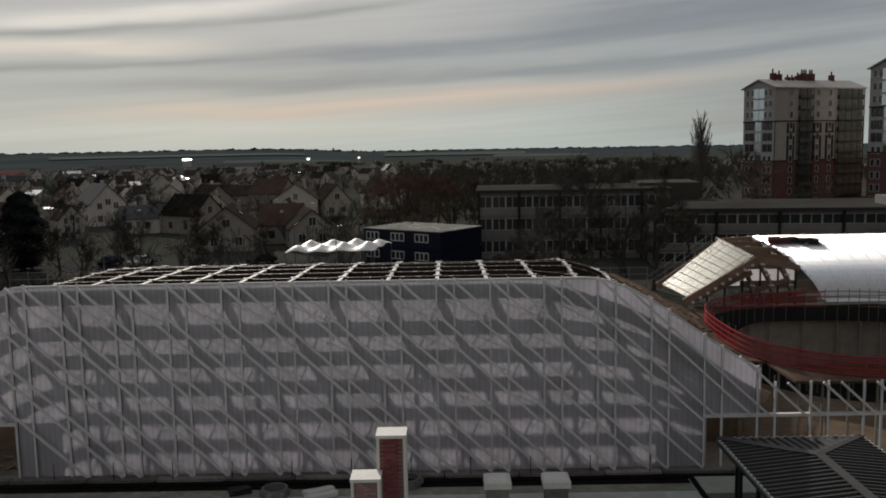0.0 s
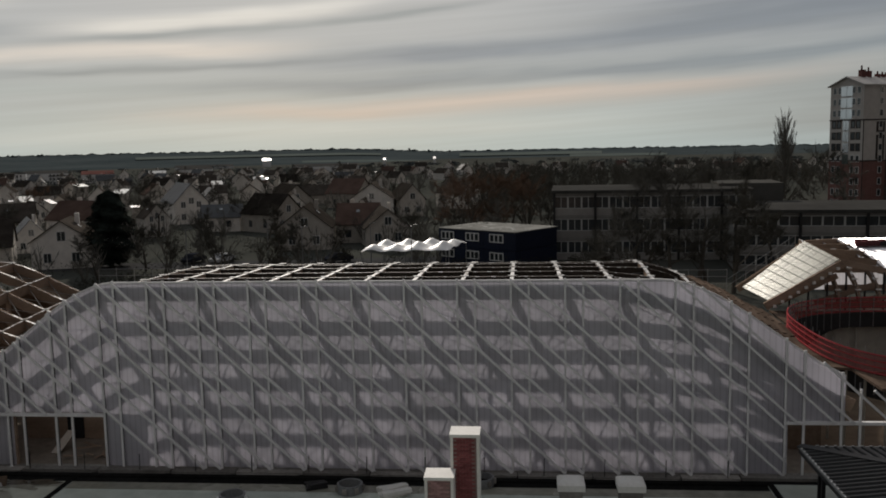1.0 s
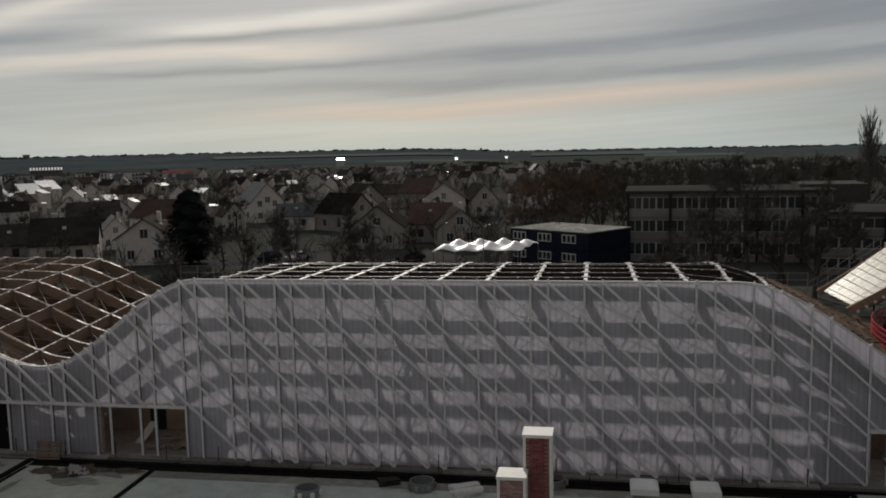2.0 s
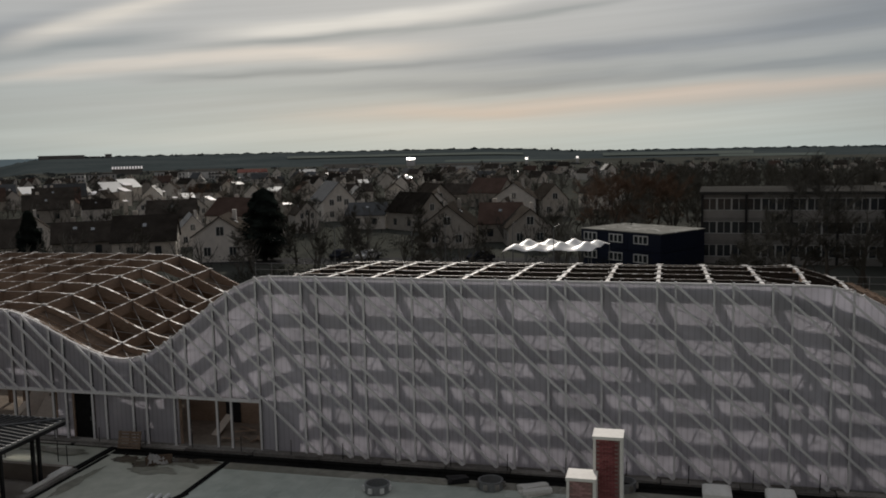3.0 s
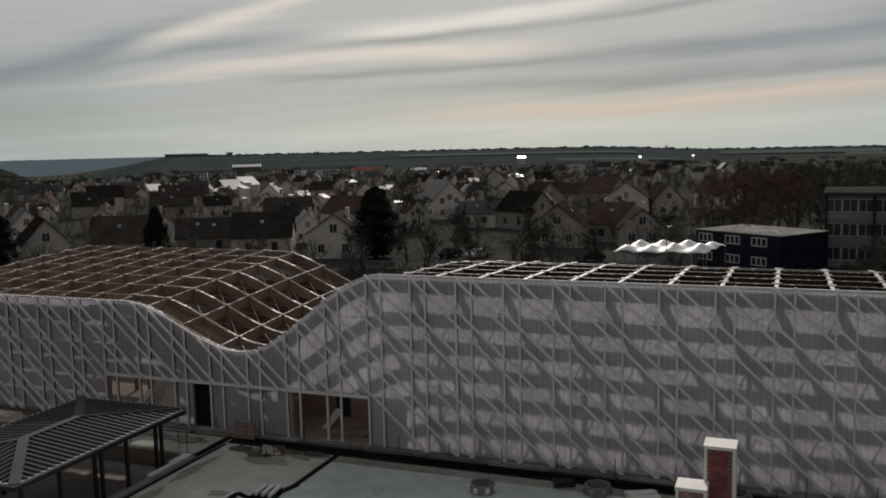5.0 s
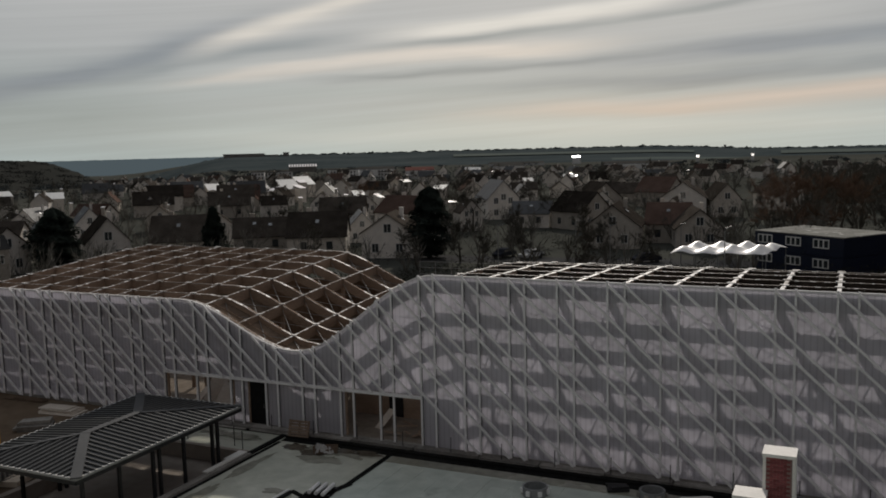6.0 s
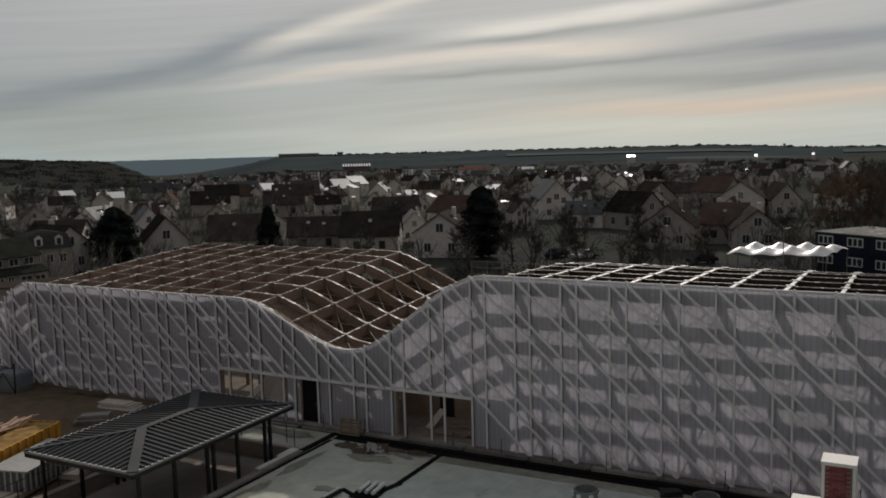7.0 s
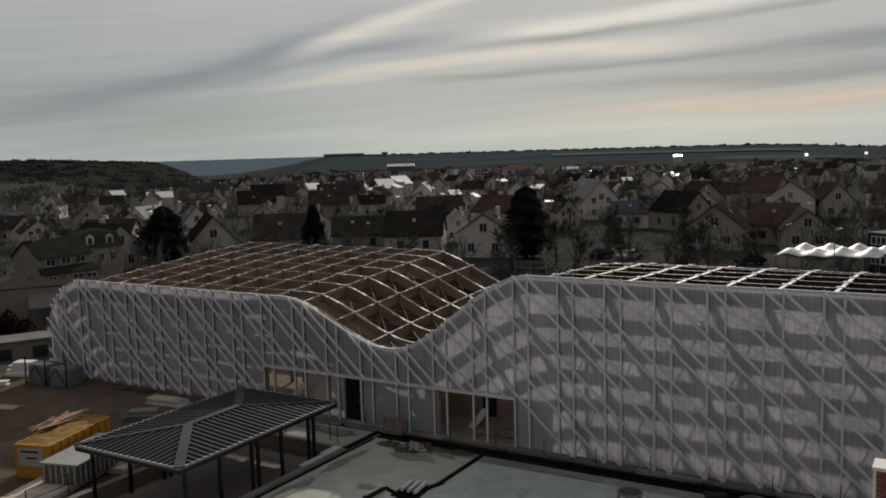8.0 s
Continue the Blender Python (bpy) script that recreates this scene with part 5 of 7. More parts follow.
def build_cabins():
    gx, gy = -1.0, 118.0
    t = thing("site_cabins", "two-storey block of navy stacked site cabins with flat roof", "site office", at=pose(gx, gy, ground_z(gx, gy), 0, 0, math.degrees(math.atan2(-8, 11)) + 72))
    t.matrix_basis = pose(gx, gy, ground_z(gx, gy), 0, 0, 144)
    # local x runs along the long face from the corner, local y towards the back is negative
    L, D = 13.6, 9.8
    for k in range(2):
        for i in range(5):
            s = Shape()
            s.box(i * L / 5 + 0.02, (i + 1) * L / 5 - 0.02, -D, 0, k * 2.5 + 0.02, k * 2.5 + 2.46)
            cab = part("cabin", s, "navy", t)
            if i in (1, 2, 4):
                x = {1: 3.2, 2: 7.4, 4: 11.9}[i]
                at = pose(x, 0, k * 2.5 + 1.15, 0, 0, 180)
                f = part("window", WINF, "frame", cab, at=at)
                part("pane", WIN, "pane", f)
    s = Shape()
    s.box(-0.1, L + 0.1, -D - 0.1, 0.1, 5.0, 5.12)
    part("roof", s, "cabin_roof", t, "flat dirty grey roof")


def build_tents():
    t = thing("tent_canopy", "white fabric canopy with eight rounded peaks", "canopy")
    w = 2.7
    nx, ny, fine = 4, 2, 9
    s = Shape()
    z0 = ground_z(-14, 112) + 1.15
    tops = [[(rng.uniform(-0.16, 0.16), rng.uniform(-0.14, 0.14), rng.uniform(0.75, 1.15)) for j in range(ny)] for i in range(nx)]
    for a in range(nx * fine + 1):
        for b in range(ny * fine + 1):
            u, v = a / fine, b / fine
            z = 2.95 + 0.05 * math.sin(u * 3.1 + v)
            for i in range(nx):
                for j in range(ny):
                    dx, dy, up = tops[i][j]
                    r = math.hypot(u - i - 0.5 - dx, v - j - 0.5 - dy)
                    z += 0.84 * up * max(0.0, 1 - r / 0.62) ** 1.35
            edge = min(u, nx - u, v, ny - v)
            z -= 0.22 * max(0.0, 1 - edge / 0.12) + 0.10 * abs(math.sin(math.pi * (u if v in (0, ny) else v))) * (edge == 0) * -1
            s.v.append((-20.0 + u * w + v * 0.9, 107.6 + v * w * 1.45 + u * 0.35, z0 + z))
    row = ny * fine + 1
    for a in range(nx * fine):
        for b in range(ny * fine):
            k = a * row + b
            s.f.append((k, k + row, k + row + 1, k + 1))
    part("skin", s, "fabric", t, smooth=True)
    for i in range(5):
        for j in (0, 2):
            x, y = -19.9 + i * w * 0.99 + j * 0.85, 107.7 + j * w * 1.42 + i * 0.35
            s = Shape()
            s.tube([(x, y, ground_z(x, y)), (x, y, ground_z(-14, 112) + 3.95)], [0.05, 0.05], 6)
            part("pole", s, "zinc_edge", t)


def slab_block(name, label, x0, y0, length, depth, floors, storey, turn, bay, at_z=None, flat="gravel_roof"):
    """A long block with continuous window bands on its -y face."""
    z = ground_z(x0, y0) if at_z is None else at_z
    t = thing(name, label, "school building", at=pose(x0, y0, z, 0, 0, turn))
    H = floors * storey
    s = Shape()
    s.box(0, length, 0.25, depth, -1, H)
    part("body", s, "concrete_grey", t)
    s = Shape()
    s.box(-0.4, length + 0.4, -0.5, depth + 0.3, H + 0.01, H + 0.4)
    part("roof", s, flat, t)
    n = int(length / bay)
    pw = length / n
    pane = Shape()
    pane.box(0.12, pw - 0.12, 0.10, 0.16, 0, storey * 0.54)
    pane = pane.mesh("pane")
    pane.materials.append(M["pane"])
    fr = Shape()
    hh = storey * 0.54
    fr.box(0, 0.12, 0.0, 0.24, 0, hh), fr.box(pw - 0.12, pw, 0.0, 0.24, 0, hh), fr.box(0.12, pw - 0.12, 0.02, 0.2, hh - 0.1, hh), fr.box(0.12, pw - 0.12, 0.02, 0.2, 0, 0.1), fr.box(pw / 2 - 0.05, pw / 2 + 0.05, 0.02, 0.2, 0.1, hh - 0.1)
    fr = fr.mesh("window")
    fr.materials.append(M["school_frame"])
    for k in range(floors):
        s = Shape()
        s.box(0, length, -0.02, 0.23, k * storey + 0.02, k * storey + storey * 0.30)
        part("spandrel", s, "school_wall", t)
        s = Shape()
        s.box(0, length, -0.05, 0.23, k * storey + storey * 0.86, (k + 1) * storey)
        part("lintel", s, "concrete_grey", t)
        for i in range(n):
            f = part("window", fr, "frame", t, at=pose(i * pw, 0, k * storey + storey * 0.31))
            part("pane", pane, "pane", f)
    for i in range(0, n + 1, 3):
        s = Shape()
        s.box(i * pw - 0.16, i * pw + 0.16, -0.32, -0.06, -0.5, H)
        part("pier", s, "steel_black", t)
    return t


def build_tower(at):
    """Brick below, dark framed bays in the middle, plain cream above; long face to -y, gable to -x."""
    t = thing("apartment_tower", "tall apartment block, cream above and red brick below", "apartment block", "apartment towers", at=at)
    L, W, H = 32.0, 11.0, 31.3
    cut, upper = 12.5, 22.7
    for z0, z1, m, nm in ((-2, cut, "brick_far", "brick_base"), (cut, upper, "cream", "middle_wall")):
        s = Shape()
        s.box(0, L, 0, W, z0, z1)
        part(nm, s, m, t)
    s = Shape()
    s.box(0, L, 0, W, upper, H)
    s.face((0, W, H), (0, 0, H), (0, W / 2, H + 2.0))
    s.face((L, 0, H), (L, W, H), (L, W / 2, H + 2.0))
    part("upper_wall", s, "cream", t)
    for y0, y1 in ((-0.6, W / 2), (W + 0.6, W / 2)):
        s = Shape()
        lo = [(-0.6, y0, H - 0.2), (L + 0.6, y0, H - 0.2), (L + 0.6, y1, H + 2.05), (-0.6, y1, H + 2.05)]
        if y0 > y1:
            lo = lo[::-1]
        s.hexa([(*p[:2], p[2] + 0.02) for p in lo] + [(*p[:2], p[2] + 0.3) for p in lo])
        part("roof", s, "tower_roof", t)
    # chimney stacks with pots
    for x, w, h in ((4.6, 1.1, 3.0), (6.6, 1.0, 2.6), (9.6, 0.6, 1.6), (11.2, 0.6, 1.5), (13.2, 0.9, 2.2), (15.6, 2.6, 3.0), (18.0, 1.6, 3.0), (25.6, 0.9, 2.6)):
        s = Shape()
        s.box(x - w / 2, x + w / 2, W / 2 - 0.7, W / 2 + 0.7, H + 1.0, H + 1.9 + h * 0.7)
        stack = part("chimney", s, "stack_brick", t)
        for k in range(max(1, int(w / 0.7))):
            s = Shape()
            px = x - w / 2 + 0.35 + 0.75 * k if w > 1 else x
            s.tube([(px, W / 2, H + 1.9 + h * 0.7), (px, W / 2, H + 2.1 + h)], [0.26, 0.2], 6)
            part("chimney_pot", s, "stack_brick", stack)
    win, wf = window_mesh(1.0, 1.5, "pane", "pane"), frame_mesh(1.0, 1.5, "window", False, 0.10)
    wd = frame_mesh(1.0, 1.5, "window", False, 0.22)
    wd.materials[0] = M["dark_cladding"]
    n = 11
    st = H / n
    for k in range(n):
        z = k * st + 0.9
        mid = cut < z < upper
        for y in (1.5, 3.2, 7.8, 9.5):
            f = part("window", wd if mid else wf, "cream", t, at=pose(0, y, z, 0, 0, -90))
            part("pane", win, "pane", f)
        for x in (5.6, 15.0, 19.4):
            f = part("window", wf, "cream", t, at=pose(x, -0.10, z))
            part("pane", win, "pane", f)
        # loggias: recessed dark glass, slab edge and glazed front
        for x0, x1 in ((8.1, 12.8), (22.0, 31.4)):
            s = Shape()
            s.box(x0, x1, -0.04, -0.002, k * st + 0.2, (k + 1) * st - 0.3)
            b = part("loggia", s, "loggia_glass", t)
            s = Shape()
            s.box(x0 - 0.05, x1 + 0.05, -0.7, -0.05, k * st - 0.12, k * st + 0.16)
            part("slab_edge", s, "dark_cladding", b)
            s = Shape()
            s.box(x0, x1, -0.68, -0.62, k * st + 0.17, k * st + 1.1)
            part("balcony_front", s, "balcony_glass", b)
            x = x0
            while x <= x1 + 0.01:
                s = Shape()
                s.box(x - 0.05, x + 0.05, -0.74, -0.6, k * st + 0.17, (k + 1) * st - 0.13)
                part("balcony_post", s, "dark_cladding", b)
                x += (x1 - x0) / (2 if x1 - x0 < 6 else 4)
    # dark frames round the windows of the middle floors
    for x, w in ((5.6, 2.6), (15.0, 2.8), (19.4, 2.8)):
        for z0, z1 in ((cut + 0.3, cut + 6.4), (cut + 7.1, upper - 0.5)):
            for xa, xb, za, zb in ((x - w / 2, x - w / 2 + 0.55, z0, z1), (x + w / 2 - 0.55, x + w / 2, z0, z1), (x - w / 2 + 0.55, x + w / 2 - 0.55, z1 - 0.6, z1), (x - w / 2 + 0.55, x + w / 2 - 0.55, z0, z0 + 0.4)):
                s = Shape()
                s.box(xa, xb, -0.14, -0.003, za, zb)
                part("window_surround", s, "dark_cladding", t)
    # glazed stair strip on the gable, stepping in below
    for k in range(4, n):
        wide = 1.9 if k >= 8 else 1.0
        for y in (W / 2 - wide, W / 2 + 0.06):
            s = Shape()
            s.box(-0.10, -0.003, y, y + wide - 0.06, k * st + 0.25, (k + 1) * st - 0.15)
            part("stair_glass", s, "glint_glass" if k > 4 else "loggia_glass", t)
    for x in (0.12, 7.7, 13.2, 21.6, L - 0.12):
        s = Shape()
        s.box(x - 0.12, x + 0.12, -0.08, -0.004, 0, upper)
        part("downpipe", s, "dark_cladding", t)
    for z in (cut, upper):
        s = Shape()
        s.box(-0.1, L + 0.1, -0.12, W + 0.1, z - 0.16, z + 0.16)
        part("string_course", s, "dark_cladding", t)
    return t


M["stack_brick"] = surface("stack_brick", (0.10, 0.05, 0.045), (0.17, 0.085, 0.075), 1.0, 0.9)
M["loggia_glass"] = surface("loggia_glazing", (0.050, 0.064, 0.058), (0.11, 0.128, 0.116), 0.9, 0.25, per_object=0.4, spec=0.5)
M["balcony_glass"] = surface("balcony_glazing", (0.055, 0.072, 0.064), (0.11, 0.135, 0.12), 0.8, 0.3, per_object=0.35)
M["dark_cladding"] = surface("dark_brown_cladding", (0.05, 0.043, 0.04), (0.085, 0.074, 0.068), 0.5, 0.8)
# sky glare on the stair glass put into a pale, half metallic base
M["glint_glass"] = surface("stair_glazing", (0.62, 0.66, 0.70), (0.8, 0.82, 0.85), 1.0, 0.15, 0.6, 0.0)
build_cabins()
build_tents()
slab_block("school_block", "three-storey school block with bands of windows, flat roof", 4.5, 128.0, 27.0, 14.0, 3, 3.2, -3, 1.9)
slab_block("school_wing", "long school wing with bright window bands and flat roof", 27.0, 116.0, 34.0, 16.0, 3, 2.5, -7, 2.6)
s = Shape()
s.box(0, 9, 0, 10, -1, 10.4)
solo("stair_block", s, "concrete_dark", "plain dark grey concrete stair block", "building", at=pose(28.5, 133, -2, 0, 0, -5))
s = Shape()
s.box(0, 16, 0, 12, -1, 9.0)
solo("stair_block", s, "concrete_grey", "plain grey gymnasium block beside the school wing", "building", at=pose(56.0, 108, -2, 0, 0, -7))
tower = build_tower(pose(84.2, 231.0, -4.2, 0, 0, 25))
copy_thing(tower, pose(110.6, 216.0, -3.5, 0, 0, 25) @ Matrix.Diagonal((1, 1, 1.1, 1)))

# far white blocks and halls
M["far_wall"] = surface("far_pale_wall", (0.55, 0.555, 0.56), (0.70, 0.705, 0.70), 0.3, 0.9, per_object=0.15)
for bearing, wide, tall in ((-36.4, 7.6, 8.0), (-35.5, 6.4, 7.6), (-34.7, 8.2, 8.0), (-31.6, 7.6, 8.2), (-30.9, 4.4, 8.0), (-30.35, 5.2, 8.0), (-28.4, 9.0, 6.0)):
    away = 560
    x, y = away * math.sin(radians(bearing)), away * math.cos(radians(bearing))
    t = thing("far_block", "pale flat-roofed apartment block far off", "apartment block", "far blocks", at=facing(x, y, rng.uniform(-8, 8)))
    wd = wide / 2
    s = Shape()
    s.box(-wd, wd, -5, 5, -6, tall - 1.5)
    part("wall", s, "far_wall", t)
    s = Shape()
    s.box(-wd - 0.2, wd + 0.2, -5.2, 5.2, tall - 1.5, tall - 1.1)
    part("roof", s, "gravel_roof", t)
    for k in range(3):
        x = -wd + 0.9
        while x < wd - 0.6:
            s = Shape()
            s.box(x - 0.45, x + 0.45, -5.06, -5.0, 0.2 + 2.2 * k, 1.4 + 2.2 * k)
            part("window", s, "pane", t)
            x += 1.9
# hall with a row of roof lights
x, y = 900 * math.sin(radians(-33.6)), 900 * math.cos(radians(-33.6))
t = thing("long_hall", "low hall with a row of bright roof lights far off", "building", at=facing(x, y, 0))
s = Shape()
s.box(-13.5, 13.5, 0, 12, -6, 4.6)
part("wall", s, "concrete_grey", t)
for k in range(11):
    # tilted roof lights that catch the sun
    s = Shape()
    x = -13.0 + 2.6 * k
    s.hexa([(x + sx * 0.75, yy, z + dz) for dz in (0.0, 0.15) for sx, yy, z in ((-1, -1.0, 5.4), (1, -1.0, 5.4), (1, 10.0, 7.6), (-1, 10.0, 7.6))])
    part("roof_light", s, "shiny", t)
s = Shape()
s.box(-14, 14, -1.2, 12.2, 4.6, 5.2)
part("roof", s, "concrete_grey", t)
for az, rr, w, h, m in ((-16.2, 1000, 9, 7, "shiny"), (-5.6, 900, 2.5, 6, "shiny"), (-8.8, 860, 2.5, 6, "shiny"), (-20.0, 980, 60, 2, "gravel_roof"), (-20.5, 640, 22, 5, "gravel_roof"), (-12.5, 700, 50, 4, "gravel_roof"), (-29, 640, 26, 5, "gravel_roof"), (-26.2, 560, 18, 5, "stack_brick")):
    x, y = rr * math.sin(radians(az)), rr * math.cos(radians(az))
    t = thing("warehouse", "long low warehouse with a pale metal roof", "warehouse", "warehouses", at=facing(x, y))
    s = Shape()
    s.box(-w / 2, w / 2, -10, 10, -4, h)
    part("wall", s, "far_wall", t)
    s = Shape()
    s.hexa(((-w / 2, -10, h + 0.02), (w / 2, -10, h + 0.02), (w / 2, 10, h + 0.02), (-w / 2, 10, h + 0.02), (-w / 2, -10, h + 0.2), (w / 2, -10, h + 0.2), (w / 2, 10, h + 1.8), (-w / 2, 10, h + 1.8)))
    part("roof", s, m, t)


# ---------------------------------------------------------------- trees
def twig(s, p, d, length, width):
    side = d.cross(Vector((0.3, 0.5, 0.8))).normalized() * width
    q = p + d * length
    s.face(p - side, p + side, q)


def grow(trunk, fine, p, d, length, radius, depth, rng):
    n = 3
    pts, rad = [p], [radius]
    for i in range(n):
        d = (d + Vector((rng.gauss(0, 0.12), rng.gauss(0, 0.12), rng.gauss(0.05, 0.06)))).normalized()
        p = p + d * length / n
        pts.append(p)
        rad.append(radius * (1 - 0.5 * (i + 1) / n))
    trunk.tube(pts, rad, 5 if depth > 1 else 3, cap=False)
    if depth == 0:
        for i in range(26):
            q = pts[rng.randint(1, n)]
            e = (d + Vector((rng.gauss(0, 0.6), rng.gauss(0, 0.6), rng.gauss(0.15, 0.45)))).normalized()
            twig(fine, q, e, length * rng.uniform(0.5, 1.25), 0.022)
        return
    for i in range(rng.choice((3, 4))):
        e = (d * 0.75 + Vector((rng.gauss(0, 0.55), rng.gauss(0, 0.55), rng.gauss(0.1, 0.25)))).normalized()
        grow(trunk, fine, pts[rng.choice((1, 2, 3, 3))], e, length * rng.uniform(0.55, 0.78), rad[-1] * rng.uniform(0.55, 0.8), depth - 1, rng)


def bare_tree(h, seed, label, wood="twigs_dark", depth=4, lean=0.4):
    r = random.Random(seed)
    t = thing("bare_tree", label, "tree", "bare trees")
    trunk, fine = Shape(), Shape()
    grow(trunk, fine, Vector((0, 0, -0.3)), Vector((0, 0, 1)), h * 0.34, h * 0.021, depth, r)
    part("trunk", trunk, "bark", t)
    part("crown", fine, wood, t, "bare winter twigs")
    return t


def cloud(s, centre, size, count, leaf, r):
    for i in range(count):
        v = Vector((r.gauss(0, 1), r.gauss(0, 1), r.gauss(0, 1)))
        v = v.normalized() * (r.random() ** 0.45)
        p = Vector((centre[0] + v.x * size[0], centre[1] + v.y * size[1], centre[2] + v.z * size[2]))
        a = Vector((r.gauss(0, 1), r.gauss(0, 1), r.gauss(0, 1))).normalized() * leaf * r.uniform(0.5, 1.2)
        b = a.cross(Vector((r.gauss(0, 1), r.gauss(0, 1), r.gauss(0, 1)))).normalized() * leaf * r.uniform(0.4, 0.9)
        s.face(p - a, p + b, p + a)


def conifer(h, w, seed, label, at, blunt=0.0):
    r = random.Random(seed)
    t = thing("conifer", label, "tree", at=at)
    trunk, green = Shape(), Shape()
    trunk.tube([(0, 0, -0.5), (0, 0, h * 0.5), (0, 0, h * 0.95)], [0.28, 0.18, 0.03], 6)
    part("trunk", trunk, "bark", t)
    for i in range(11000):
        z = r.random() ** 0.8
        a = r.uniform(0, 2 * math.pi)
        env = w / 2 * ((1 - z) ** 0.62 if not blunt else (1 - z ** 2.5) ** 0.72) * (0.90 + 0.13 * math.sin(z * 34 + a * 2) + 0.55 * noise.noise(Vector((math.cos(a) * 1.7 + seed, math.sin(a) * 1.7, z * 4.5))))
        env *= min(1.0, 0.60 + z * 1.5)
        rr = env * r.random() ** 0.35
        p = Vector((rr * math.cos(a), rr * math.sin(a), 0.5 + z * (h - 0.5)))
        d = Vector((math.cos(a), math.sin(a), -0.35)) * 0.5
        side = Vector((-math.sin(a), math.cos(a), r.uniform(-0.4, 0.4))) * 0.22
        green.face(p - side, p + d, p + side)
    part("crown", green, "needles", t, "dense dark needles")
    return t


def poplar(h, w, seed, at):
    r = random.Random(seed)
    t = thing("poplar", "tall slim bare poplar", "tree", at=at)
    trunk, fine = Shape(), Shape()
    trunk.tube([(0, 0, -0.5), (0.1, 0, h * 0.5), (0, 0, h)], [0.4, 0.25, 0.04], 6)
    for i in range(110):
        z = r.uniform(0.12, 0.95) * h
        a = r.uniform(0, 6.28)
        d = Vector((math.cos(a) * 0.32, math.sin(a) * 0.32, 1)).normalized()
        n = w * 1.6 * (1 - 0.6 * abs(z / h - 0.4)) * r.uniform(0.6, 1.1)
        p = Vector((0, 0, z))
        trunk.tube([p, p + d * n], [0.07, 0.02], 3, cap=False)
        for k in range(30):
            q = p + d * n * r.uniform(0.2, 1.0)
            e = (d + Vector((r.gauss(0, 0.35), r.gauss(0, 0.35), 0.2))).normalized()
            twig(fine, q, e, r.uniform(0.8, 1.8), 0.05)
    part("trunk", trunk, "bark", t)
    part("crown", fine, "twigs", t, "bare upright twigs")
    return t


conifer(11.2, 7.6, 3, "tall dark conifer between the houses", facing(-60.0, 124.5), blunt=1.0)
conifer(9.6, 8.2, 5, "broad dark evergreen tree beside a white house", facing(-110.0, 97.0), blunt=1.0)
conifer(8.8, 4.2, 7, "dark conifer behind the lattice roof", facing(-92.0, 112.0))
conifer(6.5, 5.0, 8, "round dark evergreen beside the houses", facing(-116.0, 89.0), blunt=1.0)
poplar(18.6, 6.0, 2, facing(70.7, 249.0))
KT = [bare_tree(13.0, 21, "large bare tree with dark limbs"), bare_tree(12.0, 22, "bare spreading tree beside the school"), bare_tree(9.0, 23, "small bare street tree"), bare_tree(10.5, 24, "bare winter tree with upright twigs")]
RT = bare_tree(12.5, 31, "wide bare tree with russet twigs", "twigs_red")
rng = random.Random(5)


def plant(src, x, y, k=1.0, turn=None):
    return copy_thing(src, pose(x, y, ground_z(x, y), 0, 0, rng.uniform(0, 360) if turn is None else turn) @ Matrix.Diagonal((k, k, k, 1)))


for x, y, i, k in ((12.6, 104, 0, 1.15), (16.4, 101, 1, 1.3), (19.8, 103, 0, 1.3), (23.0, 99, 1, 1.25), (25.5, 108, 3, 1.2), (8.5, 108, 3, 1.0), (30.0, 110, 0, 0.9), (10.8, 99, 1, 0.95), (14.5, 107, 3, 1.2), (21.5, 106, 3, 1.1), (6.0, 104, 3, 0.9), (-33.5, 112, 2, 1.0), (-30.2, 118, 2, 1.1), (-27.0, 121, 2, 0.9), (-40.6, 118, 3, 0.9), (-44, 124, 2, 1.2), (-36.0, 128, 2, 0.8), (-19.5, 137, 2, 1.0), (-49, 117, 3, 0.9), (-53, 120, 2, 1.1), (-56, 112, 2, 0.9), (-75, 112, 3, 0.8), (21.5, 146, 0, 1.32), (25.2, 148, 1, 1.3), (28.3, 147, 0, 1.28), (24.0, 152, 3, 1.5), (19.0, 150, 1, 1.1), (31.5, 155, 3, 1.25), (35.5, 158, 1, 1.15), (22, 140, 0, 1.1), (35, 150, 1, 1.2), (44, 165, 0, 1.2), (58, 170, 1, 1.2), (66, 190, 0, 1.3), (30, 185, 1, 1.3), (15, 175, 3, 1.3), (4, 190, 0, 1.1)):
    plant(KT[i], x, y, k)
for x, y, k in ((-9.5, 158, 1.15), (-12.5, 161, 1.0), (-5.0, 161, 1.2), (-2, 165, 1.15), (-7.5, 166, 1.25), (-11, 168, 1.1), (0.5, 160, 1.0)):
    plant(RT, x, y, k)
for i in range(210):
    az, rr = radians(rng.uniform(-62, 24)), rng.uniform(140, 460)
    plant(KT[rng.randint(1, 3)], rr * math.sin(az), rr * math.cos(az), rng.uniform(0.6, 1.0))
for k, ob in enumerate(KT + [RT]):
    ob.matrix_basis = pose(-70 - 9 * k, 165 + 4 * k, ground_z(-70, 165))


